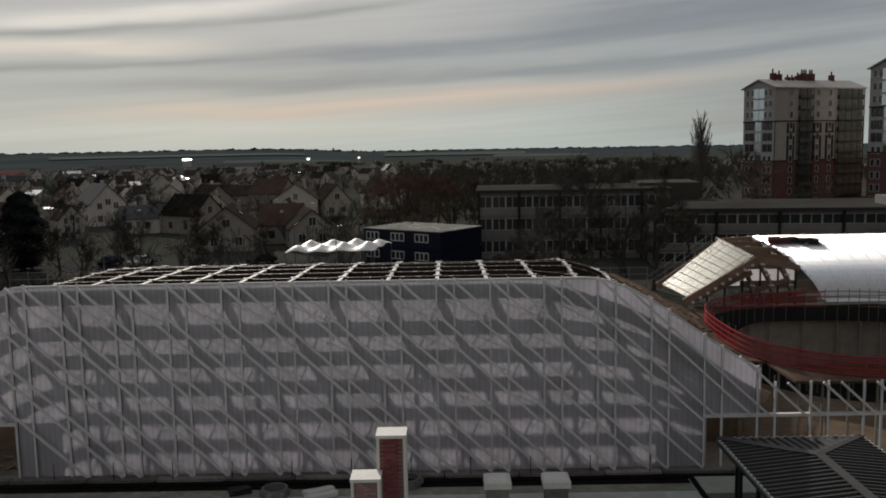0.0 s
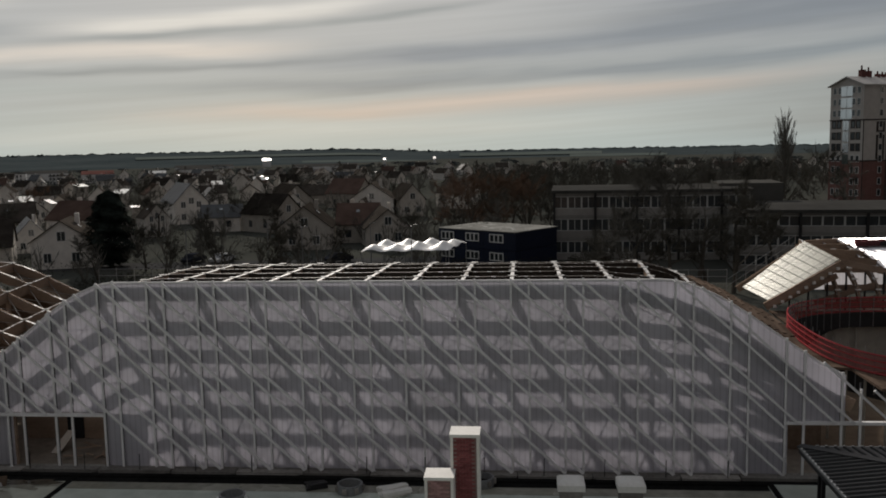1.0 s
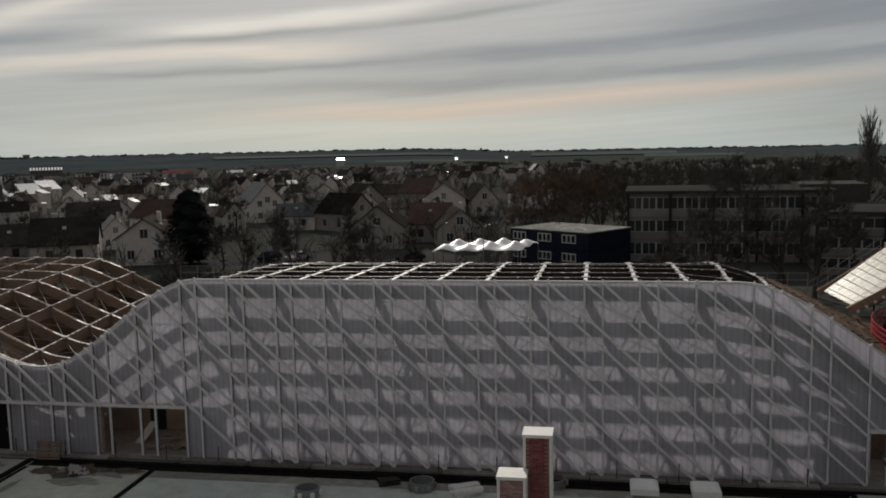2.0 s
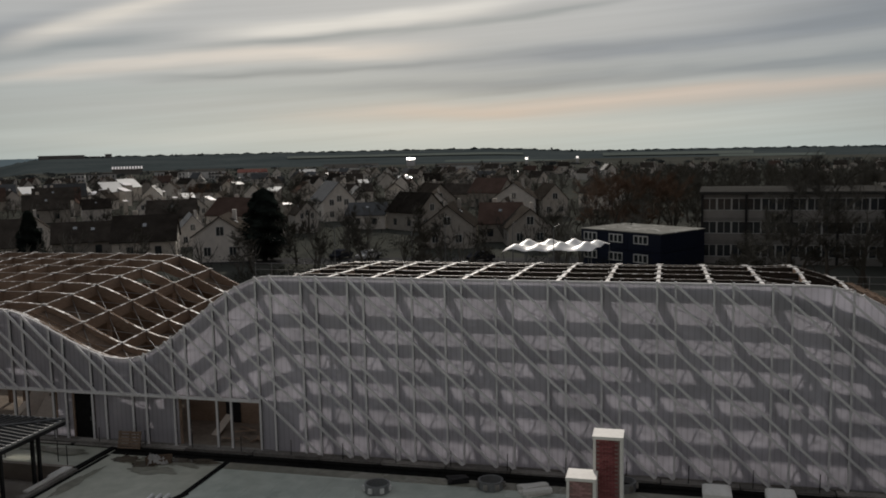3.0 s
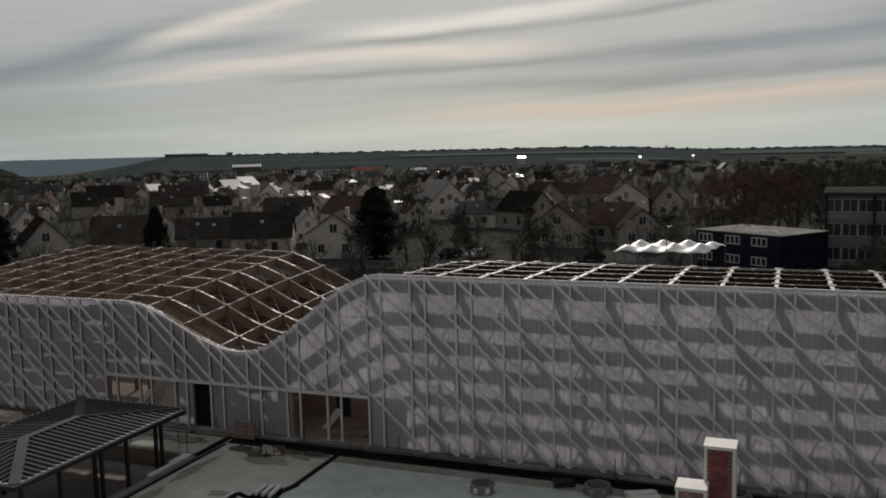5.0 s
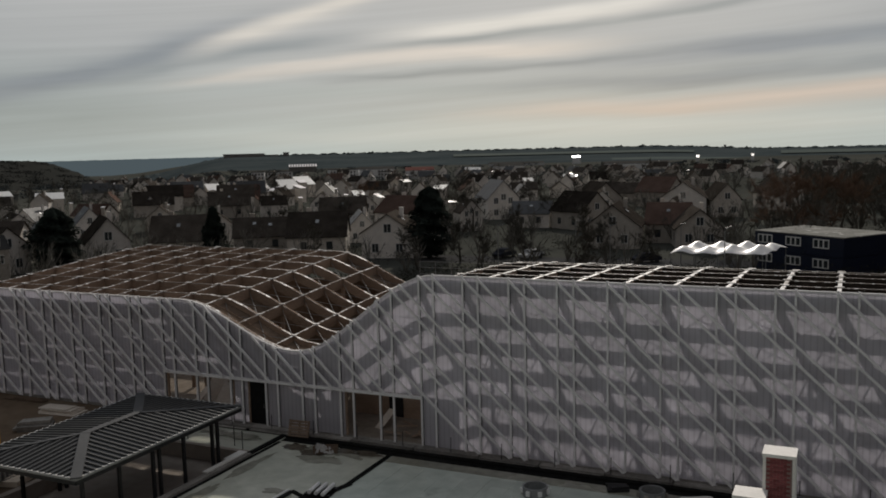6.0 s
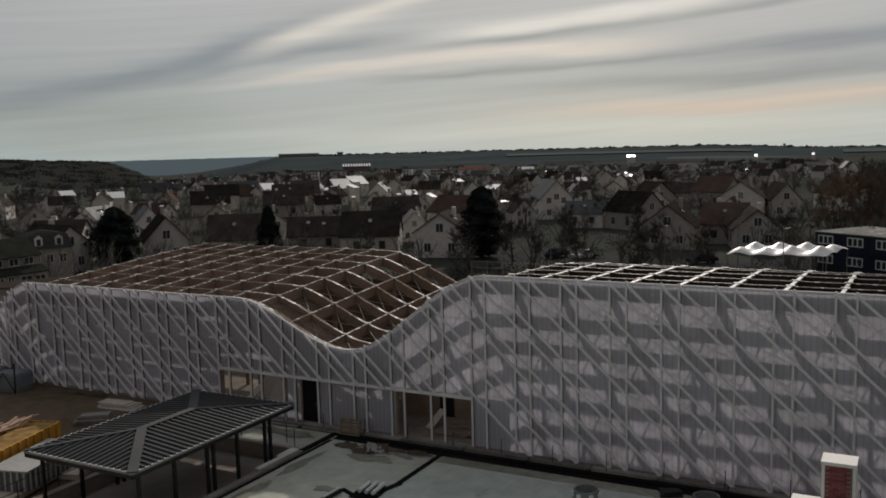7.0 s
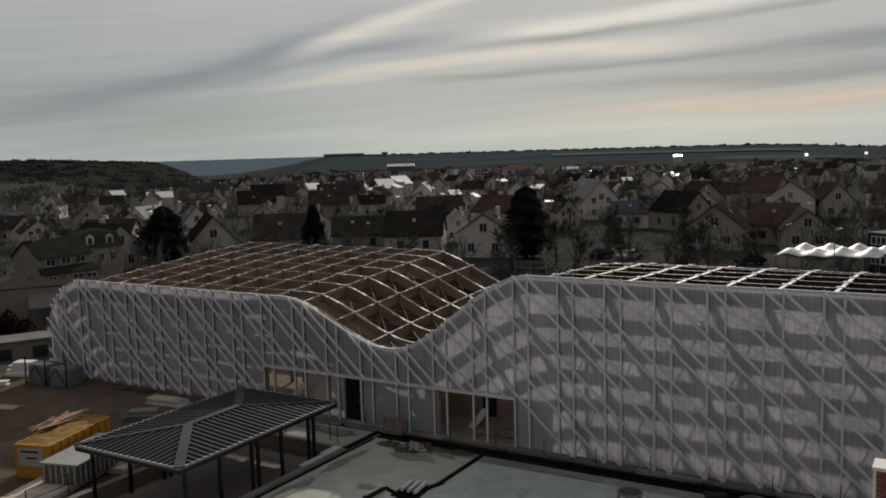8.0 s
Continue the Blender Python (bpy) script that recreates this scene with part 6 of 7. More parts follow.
def brush(s, foot, h, count, width, r):
    """A far bare tree: fine upright twigs fanning out from its limbs."""
    foot = Vector(foot)
    limbs = [Vector((r.gauss(0, 0.34), r.gauss(0, 0.34), 1)).normalized() for i in range(7)]
    for d in limbs:
        side = Vector((d.z, 0.0, -d.x)) * 0.09
        s.face(foot - side, foot + side, foot + d * h * 0.9)
    for i in range(count):
        d = limbs[r.randint(0, 6)]
        p = foot + d * h * r.uniform(0.28, 0.85)
        e = (d + Vector((r.gauss(0, 0.5), r.gauss(0, 0.5), r.gauss(0.1, 0.3)))).normalized()
        twig(s, p, e, h * r.uniform(0.12, 0.3), width)


def build_woods():
    r = random.Random(9)
    s = Shape()
    # wooded belt behind the school, left hillside and the far plain
    for i in range(460):
        az, rr = radians(r.uniform(-3, 26)), r.uniform(165, 420)
        if az > radians(15.5) and rr < 290:
            continue
        x, y = rr * math.sin(az), rr * math.cos(az)
        h = r.uniform(4, 8.5)
        brush(s, (x, y, ground_z(x, y)), h * 1.15, 170, 0.055, r)
    solo("woodland", s, "twigs_dark", "dark bare winter trees behind the school", "woodland", kind="stuff")
    s = Shape()
    for i in range(760):
        az, rr = radians(r.uniform(-64, -2)), 118 + 300 * r.random() ** 1.2
        if rr < 150 and radians(-36) < az < radians(-8) and r.random() < 0.65:
            continue
        x, y = rr * math.sin(az), rr * math.cos(az)
        brush(s, (x, y, ground_z(x, y)), r.uniform(3.0, 6.5), 100, 0.035 + rr * 0.00008, r)
    for i in range(110):
        x, y = r.uniform(-92, -66), r.uniform(47.5, 62)
        brush(s, (x, y, ground_z(x, y)), r.uniform(1.5, 3.4), 130, 0.03, r)
    solo("woodland", s, "twigs", "bare winter trees between gardens", "woodland", kind="stuff")
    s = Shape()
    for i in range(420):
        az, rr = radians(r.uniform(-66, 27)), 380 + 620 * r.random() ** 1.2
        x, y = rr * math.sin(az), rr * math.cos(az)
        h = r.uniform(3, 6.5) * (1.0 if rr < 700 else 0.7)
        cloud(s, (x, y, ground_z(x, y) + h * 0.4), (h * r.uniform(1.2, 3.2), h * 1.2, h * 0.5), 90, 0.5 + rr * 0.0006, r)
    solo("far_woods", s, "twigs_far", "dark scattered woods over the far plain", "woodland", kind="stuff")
    s = Shape()
    for i in range(900):
        az, rr = radians(r.uniform(-64, 6)), r.uniform(98, 380)
        x, y = rr * math.sin(az), rr * math.cos(az)
        h = r.uniform(1.0, 2.6)
        cloud(s, (x, y, ground_z(x, y) + h * 0.4), (h * r.uniform(0.8, 2.4), h, h * 0.6), 110, 0.19, r)
    for i in range(110):
        az, rr = radians(r.uniform(-44, -6)), r.uniform(103, 122)
        x, y = rr * math.sin(az), rr * math.cos(az)
        h = r.uniform(0.7, 1.9)
        cloud(s, (x, y, ground_z(x, y) + h * 0.4), (h * r.uniform(1.0, 2.6), h, h * 0.6), 120, 0.16, r)
    solo("hedges", s, "hedge", "dark hedges and shrubs between the gardens", "hedge", kind="stuff")


build_woods()

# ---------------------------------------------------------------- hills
# blue haze is part of this hillside colour
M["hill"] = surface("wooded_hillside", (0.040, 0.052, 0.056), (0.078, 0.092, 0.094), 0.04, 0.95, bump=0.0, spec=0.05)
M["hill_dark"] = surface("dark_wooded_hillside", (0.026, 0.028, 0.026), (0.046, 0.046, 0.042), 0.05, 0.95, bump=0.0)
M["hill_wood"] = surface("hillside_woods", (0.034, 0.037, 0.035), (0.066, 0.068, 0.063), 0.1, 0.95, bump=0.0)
# ridge colours with the haze put in, paler and bluer farther off
M["wood_edge"] = surface("hazed_ridge_woods", (0.040, 0.050, 0.051), (0.066, 0.079, 0.078), 0.03, 0.95, bump=0.0)
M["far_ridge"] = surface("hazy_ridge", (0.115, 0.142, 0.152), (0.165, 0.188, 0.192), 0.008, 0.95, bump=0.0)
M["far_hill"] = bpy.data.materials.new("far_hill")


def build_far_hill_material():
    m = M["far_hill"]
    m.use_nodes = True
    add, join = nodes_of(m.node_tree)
    # glows by itself, so that the hill shows the colour of haze
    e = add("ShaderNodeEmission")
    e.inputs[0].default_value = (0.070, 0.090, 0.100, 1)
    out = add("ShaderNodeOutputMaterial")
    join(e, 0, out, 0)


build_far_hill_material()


def ridge(name, material, dist, az0, az1, top, label, foot=500.0, rough=1.0, seed=0, swell=0.55):
    s = Shape()
    n = int((az1 - az0) / 0.12)
    cols = []
    for i in range(n + 1):
        az = az0 + (az1 - az0) * i / n
        a = radians(az)
        z = top(az) + rough * (noise.noise(Vector((az * 2.1, seed, 0))) * 2.2 + noise.noise(Vector((az * 9.0, seed, 3))) * 1.3 + abs(noise.noise(Vector((az * 31.0, seed, 7)))) * 1.6)
        k = len(s.v)
        for d, f, z in ((dist - foot, 0.0, top(az)), (dist - foot * 0.5, swell, top(az)), (dist - foot * 0.04, swell + (1 - swell) * 0.92, top(az)), (dist, 1.0, z), (dist + foot, 0.2, z)):
            x, y = d * math.sin(a), d * math.cos(a)
            g = ground_z(x, y) - 4
            s.v.append((x, y, g + (z - g) * f))
        cols.append(k)
    for a, b in zip(cols, cols[1:]):
        for j in range(4):
            s.f.append((a + j, b + j, b + j + 1, a + j + 1))
    solo(name, s, material, label, "hill", kind="structure")


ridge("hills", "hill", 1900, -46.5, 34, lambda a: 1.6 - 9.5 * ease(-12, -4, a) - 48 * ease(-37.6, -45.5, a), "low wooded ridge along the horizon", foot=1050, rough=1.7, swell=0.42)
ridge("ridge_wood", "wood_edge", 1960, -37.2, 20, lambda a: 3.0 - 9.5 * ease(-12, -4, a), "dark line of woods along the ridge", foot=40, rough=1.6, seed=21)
for az, rr, w, h, d in ((-37.2, 1880, 82, 10, 2.5), (-34.6, 1880, 12, 11, 2.5), (-35.4, 1880, 20, 7, 2.5)):
    x, y = rr * math.sin(radians(az)), rr * math.cos(radians(az))
    t = thing("hill_building", "long dark building on the far hilltop", "building", at=pose(x, y, 0, 0, 0, -az))
    s = Shape()
    s.box(-w / 2, w / 2, -8, 8, d - 8, d + h - 6)
    part("wall", s, "concrete_grey", t)
    s = Shape()
    s.box(-w / 2 - 1, w / 2 + 1, -9, 9, d + h - 6, d + h - 5)
    part("roof", s, "concrete_grey", t)
for az, rr, h in ((-7.2, 1880, 10.0), (-4.6, 1880, 4.0)):
    x, y = rr * math.sin(radians(az)), rr * math.cos(radians(az))
    t = thing("water_tower", "slim dark mast or tower on the horizon", "tower", "far towers", at=pose(x, y, -16))
    s = Shape()
    s.tube([(0, 0, 0), (0, 0, h + 4)], [1.6, 1.4], 8)
    part("shaft", s, "concrete_grey", t)
    s = Shape()
    s.tube([(0, 0, h + 4), (0, 0, h + 8)], [1.9, 2.6], 10)
    part("tank", s, "concrete_grey", t)
# field colour tinted towards the same blue haze
M["field"] = surface("hazed_winter_field", (0.085, 0.103, 0.098), (0.13, 0.148, 0.136), 0.01, 0.95, bump=0.0)
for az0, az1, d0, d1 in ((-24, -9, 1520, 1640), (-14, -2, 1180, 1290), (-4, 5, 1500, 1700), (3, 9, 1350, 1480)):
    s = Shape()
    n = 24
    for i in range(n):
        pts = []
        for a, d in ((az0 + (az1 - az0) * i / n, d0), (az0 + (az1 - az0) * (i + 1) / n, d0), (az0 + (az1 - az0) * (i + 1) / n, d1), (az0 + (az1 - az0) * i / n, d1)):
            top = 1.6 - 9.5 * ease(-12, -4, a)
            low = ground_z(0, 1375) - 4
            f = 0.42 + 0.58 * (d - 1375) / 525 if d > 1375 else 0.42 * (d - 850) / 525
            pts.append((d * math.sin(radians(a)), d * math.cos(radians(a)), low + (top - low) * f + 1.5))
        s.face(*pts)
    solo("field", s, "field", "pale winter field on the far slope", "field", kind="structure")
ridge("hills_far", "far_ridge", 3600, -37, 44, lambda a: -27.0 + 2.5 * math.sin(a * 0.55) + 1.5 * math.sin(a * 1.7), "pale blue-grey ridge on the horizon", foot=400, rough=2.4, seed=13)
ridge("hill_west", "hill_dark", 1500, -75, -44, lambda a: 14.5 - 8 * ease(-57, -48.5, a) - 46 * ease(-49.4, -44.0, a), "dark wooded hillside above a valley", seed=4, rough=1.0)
ridge("backdrop", "far_hill", 4300, -80, -34, lambda a: -14, "self-lit haze-blue ridge far beyond the valley", foot=300, rough=0.8, seed=8)


r = random.Random(31)
s = Shape()
for i in range(420):
    az, f = r.uniform(-70, -45.5), r.random()
    away = 1080 + 400 * f
    top = 14.5 - 8 * ease(-57, -48.5, az) - 46 * ease(-49.4, -44.0, az)
    x, y = away * math.sin(radians(az)), away * math.cos(radians(az))
    g = ground_z(x, y) - 4
    h = (0.55 * (away - 1000) / 250 if away < 1250 else 0.55 + 0.45 * (away - 1250) / 250)
    cloud(s, (x, y, g + (top - g) * h + 0.5), (r.uniform(8, 22), 9, r.uniform(2.0, 4.2)), 70, 1.6, r)
solo("hill_woods", s, "hill_wood", "bare dark woods on the hillside above the valley", "woodland", kind="stuff")


# ---------------------------------------------------------------- street
def car(x, y, turn, paint, label):
    t = thing("car", label, "car", "parked cars", at=pose(x, y, ground_z(x, y), 0, 0, turn))
    s = Shape()
    prof = ((-2.1, 0.35), (-2.15, 0.75), (-1.35, 0.95), (-0.75, 1.42), (0.75, 1.45), (1.45, 1.0), (2.1, 0.85), (2.12, 0.35))
    for a, b in zip(prof, prof[1:]):
        s.face((a[0], -0.85, a[1]), (b[0], -0.85, b[1]), (b[0], 0.85, b[1]), (a[0], 0.85, a[1]))
    s.face(*[(p[0], -0.85, p[1]) for p in prof][::-1])
    s.face(*[(p[0], 0.85, p[1]) for p in prof])
    part("body", s, paint, t)
    s = Shape()
    s.box(-1.15, 1.15, -0.86, -0.852, 0.98, 1.3)
    part("side_glass", s, "pane", t)
    for wx in (-1.3, 1.3):
        for wy in (-0.8, 0.8):
            s = Shape()
            s.tube([(wx, wy - 0.1, 0.32), (wx, wy + 0.1, 0.32)], [0.32, 0.32], 12)
            part("wheel", s, "steel_black", t)
    return t


M["paint_silver"] = surface("silver_car_paint", (0.45, 0.46, 0.47), (0.6, 0.61, 0.62), 2, 0.8, 0.0, 0.0)
M["paint_dark"] = surface("dark_car_paint", (0.02, 0.022, 0.03), (0.04, 0.042, 0.05), 2, 0.8, 0.0, 0.0)
M["asphalt"] = surface("asphalt", (0.045, 0.045, 0.046), (0.085, 0.085, 0.085), 0.8, 0.85)
s = Shape()
for i in range(24):
    xa, xb = -70 + i * 3.2, -70 + (i + 1) * 3.2
    ya, yb = 124 + 0.10 * (xa + 30), 124 + 0.10 * (xb + 30)
    s.hexa(((xa, ya, ground_z(xa, ya) - 0.3), (xb, yb, ground_z(xb, yb) - 0.3), (xb, yb + 7, ground_z(xb, yb) - 0.3), (xa, ya + 7, ground_z(xa, ya) - 0.3),
            (xa, ya, ground_z(xa, ya) + 0.02), (xb, yb, ground_z(xb, yb) + 0.02), (xb, yb + 7, ground_z(xb, yb) + 0.02), (xa, ya + 7, ground_z(xa, ya) + 0.02)))
solo("road", s, "asphalt", "asphalt street between the site and the houses", "road", kind="structure")
for x, y, turn, m, lab in ((-44.6, 128.0, 70, "paint_silver", "silver car parked along the street"), (-27.0, 127.5, 40, "paint_dark", "dark car parked along the street"), (-49.0, 128.0, 75, "paint_dark", "dark car beside the hedge")):
    car(x, y, turn, m, lab)
for x, y, h in ((-13.25, 104.5, 7.4), (-29.0, 114.5, 6.5), (-44, 112.5, 6.5), (-21.5, 124, 6.0), (-37.0, 126, 6.0)):
    t = thing("street_lamp", "slim street lamp beside the road", "street lamp", "street lamps", at=pose(x, y, ground_z(x, y)))
    s = Shape()
    s.tube([(0, 0, 0), (0, 0, h)], [0.09, 0.05], 6)
    part("pole", s, "zinc_edge", t)
    s = Shape()
    s.beam((0, 0, h - 0.05), (0.8, 0, h + 0.15), 0.16, 0.1)
    part("lantern", s, "zinc_edge", t)

# ---------------------------------------------------------------- site yard
s = Shape()
s.box(-62.5, -36.31, 5, 40.9, GROUND - 4.4, GROUND + 0.03)
solo("yard", s, "soil", "bare brown soil of the building yard", "ground", kind="structure")
M["paving"] = surface("beige_paving", (0.56, 0.475, 0.385), (0.76, 0.67, 0.56), 1.5, 0.85, per_object=0.12)
M["skip_fill"] = surface("earth_and_sawdust", (0.22, 0.135, 0.055), (0.42, 0.27, 0.115), 1.5, 0.95, bump=0.5)
M["yellow"] = surface("yellow_skip_paint", (0.46, 0.22, 0.025), (0.62, 0.33, 0.05), 2, 0.6, spots=((0.22, 0.10, 0.04), 0.6))
M["scrap"] = surface("scrap_wood", (0.46, 0.29, 0.21), (0.78, 0.58, 0.47), 3, 0.85, per_object=0.3)
# nearly white, so the bright highlights sit in the base colour
M["bright_pipe"] = surface("highlit_pipe", (0.78, 0.78, 0.77), (0.90, 0.90, 0.89), 3, 0.3, 0.15, 0.0)
M["wrap_grey"] = surface("grey_plastic_wrap", (0.15, 0.165, 0.185), (0.27, 0.29, 0.315), 4, 0.4)
M["wrap"] = surface("plastic_wrap", (0.26, 0.25, 0.24), (0.62, 0.61, 0.60), 5, 0.3)


def porch_house(at):
    """Two storeys under a steep roof, the lower roof runs out over a porch; eave side to -y."""
    t = thing("house", "dull cream two-storey house with dark mossy roof and porch roof", "house", at=at)
    w, d, e, r = 9.2, 7.0, 4.6, 2.3
    s = Shape()
    s.box(-w / 2, w / 2, -d / 2, d / 2, -5, e)
    for x, f in ((-w / 2, 1), (w / 2, -1)):
        tri = [(x, d / 2, e), (x, -d / 2, e), (x, 0, e + r)]
        s.face(*tri[::f])
    part("wall", s, "crepi", t)
    for y0, y1, z0, z1 in ((-d / 2 - 0.4, 0, e - 0.2, e + r), (d / 2 + 0.4, 0, e - 0.2, e + r)):
        s = Shape()
        lo = [(-w / 2 - 0.3, y0, z0), (w / 2 + 0.3, y0, z0), (w / 2 + 0.3, y1, z1), (-w / 2 - 0.3, y1, z1)]
        if y0 > y1:
            lo = [lo[3], lo[2], lo[1], lo[0]]
        s.hexa([(*p[:2], p[2] + 0.03) for p in lo] + [(*p[:2], p[2] + 0.18) for p in lo])
        part("roof_slope", s, "moss_tiles", t)
    s = Shape()
    lo = [(-w / 2 - 0.3, -d / 2 - 2.0, 2.15), (w / 2 + 0.3, -d / 2 - 2.0, 2.15), (w / 2 + 0.3, -d / 2 - 0.01, 3.0), (-w / 2 - 0.3, -d / 2 - 0.01, 3.0)]
    s.hexa(lo + [(*p[:2], p[2] + 0.14) for p in lo])
    part("porch_roof", s, "moss_tiles", t, "lower roof over the porch")
    s = Shape()
    s.box(-w / 2, w / 2, -d / 2 - 1.6, -d / 2 - 0.02, -5, 2.12)
    part("porch_wall", s, "crepi", t)
    for x, z, ww, hh, y in ((-2.6, 3.35, 1.5, 0.95, -d / 2), (0.1, 3.35, 1.5, 0.95, -d / 2), (2.7, 3.35, 1.5, 0.95, -d / 2), (-3.4, 0.5, 1.2, 1.4, -d / 2 - 1.6), (-1.6, 0.0, 0.9, 1.95, -d / 2 - 1.6), (1.0, 0.5, 1.8, 1.3, -d / 2 - 1.6), (3.4, 0.5, 1.8, 1.2, -d / 2 - 1.6)):
        f = part("window", frame_mesh(ww, hh, "window"), "frame", t, at=pose(x, y - 0.004, z))
        part("pane", window_mesh(ww, hh, "pane", "pane"), "pane", f)
    s = Shape()
    s.box(-3.4, -2.8, -0.4, 0.4, e + r - 0.6, e + r + 0.8)
    part("chimney", s, "crepi", t)


def mansard_house(at):
    t = thing("house", "pale house with a dark mansard roof and two dormers", "house", at=at)
    w, d, e = 7.4, 8.0, 3.3
    s = Shape()
    s.box(-w / 2, w / 2, -d / 2, d / 2, -6, e)
    part("wall", s, "crepi", t)
    s = Shape()
    a = [(-w / 2 - 0.3, -d / 2 - 0.3), (w / 2 + 0.3, -d / 2 - 0.3), (w / 2 + 0.3, d / 2 + 0.3), (-w / 2 - 0.3, d / 2 + 0.3)]
    b = [(x * 0.82, y * 0.82) for x, y in a]
    s.hexa([(*p, e + 0.01) for p in a] + [(*p, e + 2.5) for p in b])
    part("mansard", s, "slate", t)
    s = Shape()
    c = [(x * 0.1, y * 0.5) for x, y in a]
    s.hexa([(*p, e + 2.51) for p in b] + [(*p, e + 3.1) for p in c])
    part("roof_cap", s, "moss_tiles", t)
    for x in (-1.7, 1.7):
        s = Shape()
        s.box(x - 0.65, x + 0.65, -d / 2 - 0.1, -d / 2 + 1.6, e + 0.4, e + 2.0)
        s.face((x - 0.65, -d / 2 - 0.1, e + 2.0), (x + 0.65, -d / 2 - 0.1, e + 2.0), (x, -d / 2 - 0.1, e + 2.5))
        dm = part("dormer", s, "plaster_white", t)
        part("pane", window_mesh(0.7, 1.1, "pane", "pane"), "pane", dm, at=pose(x, -d / 2 - 0.104, e + 0.7))
    for x in (-2.2, 0, 2.2):
        f = part("window", frame_mesh(1.1, 1.4, "window"), "frame", t, at=pose(x, -d / 2 - 0.004, 0.9))
        part("pane", window_mesh(1.1, 1.4, "pane", "pane"), "pane", f)


def build_yard():
    g = GROUND + 0.03
    t = thing("skip", "yellow steel skip heaped with earth and scrap wood", "skip", at=pose(-40.8, 28.35, g, 0, 0, 16.5))
    L, W, H = 5.0, 2.0, 1.72
    for nm, b in (("side", (-W / 2, -W / 2 + 0.08, -L / 2, L / 2, 0.12, H)), ("side", (W / 2 - 0.08, W / 2, -L / 2, L / 2, 0.12, H)), ("end", (-W / 2 + 0.08, W / 2 - 0.08, -L / 2, -L / 2 + 0.08, 0.12, H)), ("end", (-W / 2 + 0.08, W / 2 - 0.08, L / 2 - 0.08, L / 2, 0.12, H)), ("floor_plate", (-W / 2, W / 2, -L / 2, L / 2, 0, 0.118))):
        s = Shape()
        s.box(*b)
        part(nm, s, "yellow", t)
    for i in range(8):
        y = -L / 2 + 0.4 + i * (L - 0.8) / 7
        for x in (-W / 2 - 0.05, W / 2 + 0.05):
            s = Shape()
            s.box(x - 0.05, x + 0.05, y - 0.05, y + 0.05, 0.1, H)
            part("rib", s, "yellow", t)
    s = Shape()
    n = 12
    hgt = lambda u, v: 1.66 + 0.12 * math.sin(u * 3.14) * math.sin(v * 3.14) + 0.12 * noise.noise(Vector((u * 5, v * 9, 1)))
    for i in range(n):
        for j in range(n):
            s.face(*[(-W / 2 + 0.09 + (W - 0.18) * u, -L / 2 + 0.09 + (L - 0.18) * v, hgt(u, v)) for u, v in ((i / n, j / n), ((i + 1) / n, j / n), ((i + 1) / n, (j + 1) / n), (i / n, (j + 1) / n))])
    part("earth_fill", s, "skip_fill", t, "heaped earth and sawdust")
    r = random.Random(3)
    for i in range(26):
        s = Shape()
        p = Vector((r.uniform(-1.3, -0.5), r.uniform(-0.2, 1.9), 1.80 + r.uniform(0, 0.24)))
        d = Vector((r.uniform(0.05, 0.45), r.uniform(0.5, 0.9), r.uniform(-0.02, 0.24))) * r.uniform(0.7, 1.0)
        s.beam(p - d, p + d, 0.12, 0.04)
        part("scrap_board", s, "scrap", t)
    # white plate with lettering too small to read, on the end of the skip
    s = Shape()
    s.box(-0.78, 0.62, -L / 2 - 0.03, -L / 2 - 0.004, 0.62, 1.55)
    plate = part("plate", s, "paint_dull", t, "white plate with dark lines")
    for z, x0, x1 in ((1.32, -0.62, 0.42), (1.0, -0.3, 0.3)):
        s = Shape()
        s.box(x0, x1, -L / 2 - 0.038, -L / 2 - 0.032, z, z + 0.1)
        part("line", s, "steel_black", plate)
    # pale paving beside the court
    pav = thing("paving", "pale beige paving slabs beside the sunken court", "paving", kind="structure")
    turn = pose(-37.2, 25.0, 0, 0, 0, 16)
    for i in range(-4, 3):
        for j in range(-5, 6):
            q = turn @ Vector((1.22 * i, 1.22 * j, 0))
            if q.x > -36.85 or q.x < -39.0:
                continue
            s = Shape()
            s.hexa([tuple(turn @ Vector((1.22 * i + u, 1.22 * j + v, z))) for z in (g - 0.05, g + 0.28) for u, v in ((-0.6, -0.6), (0.6, -0.6), (0.6, 0.6), (-0.6, 0.6))])
            part("slab", s, "paving", pav)
    t = thing("white_container", "low dull grey-white ribbed steel container beside the skip", "container", at=pose(-38.05, 27.7, g + 0.284, 0, 0, 16))
    s = Shape()
    s.box(-1.0, 1.0, -2.2, 2.2, 0, 0.97)
    part("body", s, "gasket", t, "dark grey ribbed side")
    s = Shape()
    s.box(-1.08, 1.08, -2.28, 2.28, 0.97, 1.05)
    part("lid", s, "paint_dull", t)
    for i in range(12):
        for x in (-1.03, 1.03):
            s = Shape()
            y = -2.0 + i * 4.0 / 11
            s.box(x - 0.03, x + 0.03, y - 0.05, y + 0.05, 0.05, 0.96)
            part("rib", s, "paint_dull", t)
    for i in range(6):
        s = Shape()
        x = -0.85 + i * 1.7 / 5
        s.box(x - 0.05, x + 0.05, -2.26, -2.202, 0.05, 0.96)
        part("rib", s, "paint_dull", t)
    t = thing("rubble_container", "grey wrapped stack held by dark steel frames beside the building", "container", at=pose(-55.6, 38.5, g, 0, 0, 8))
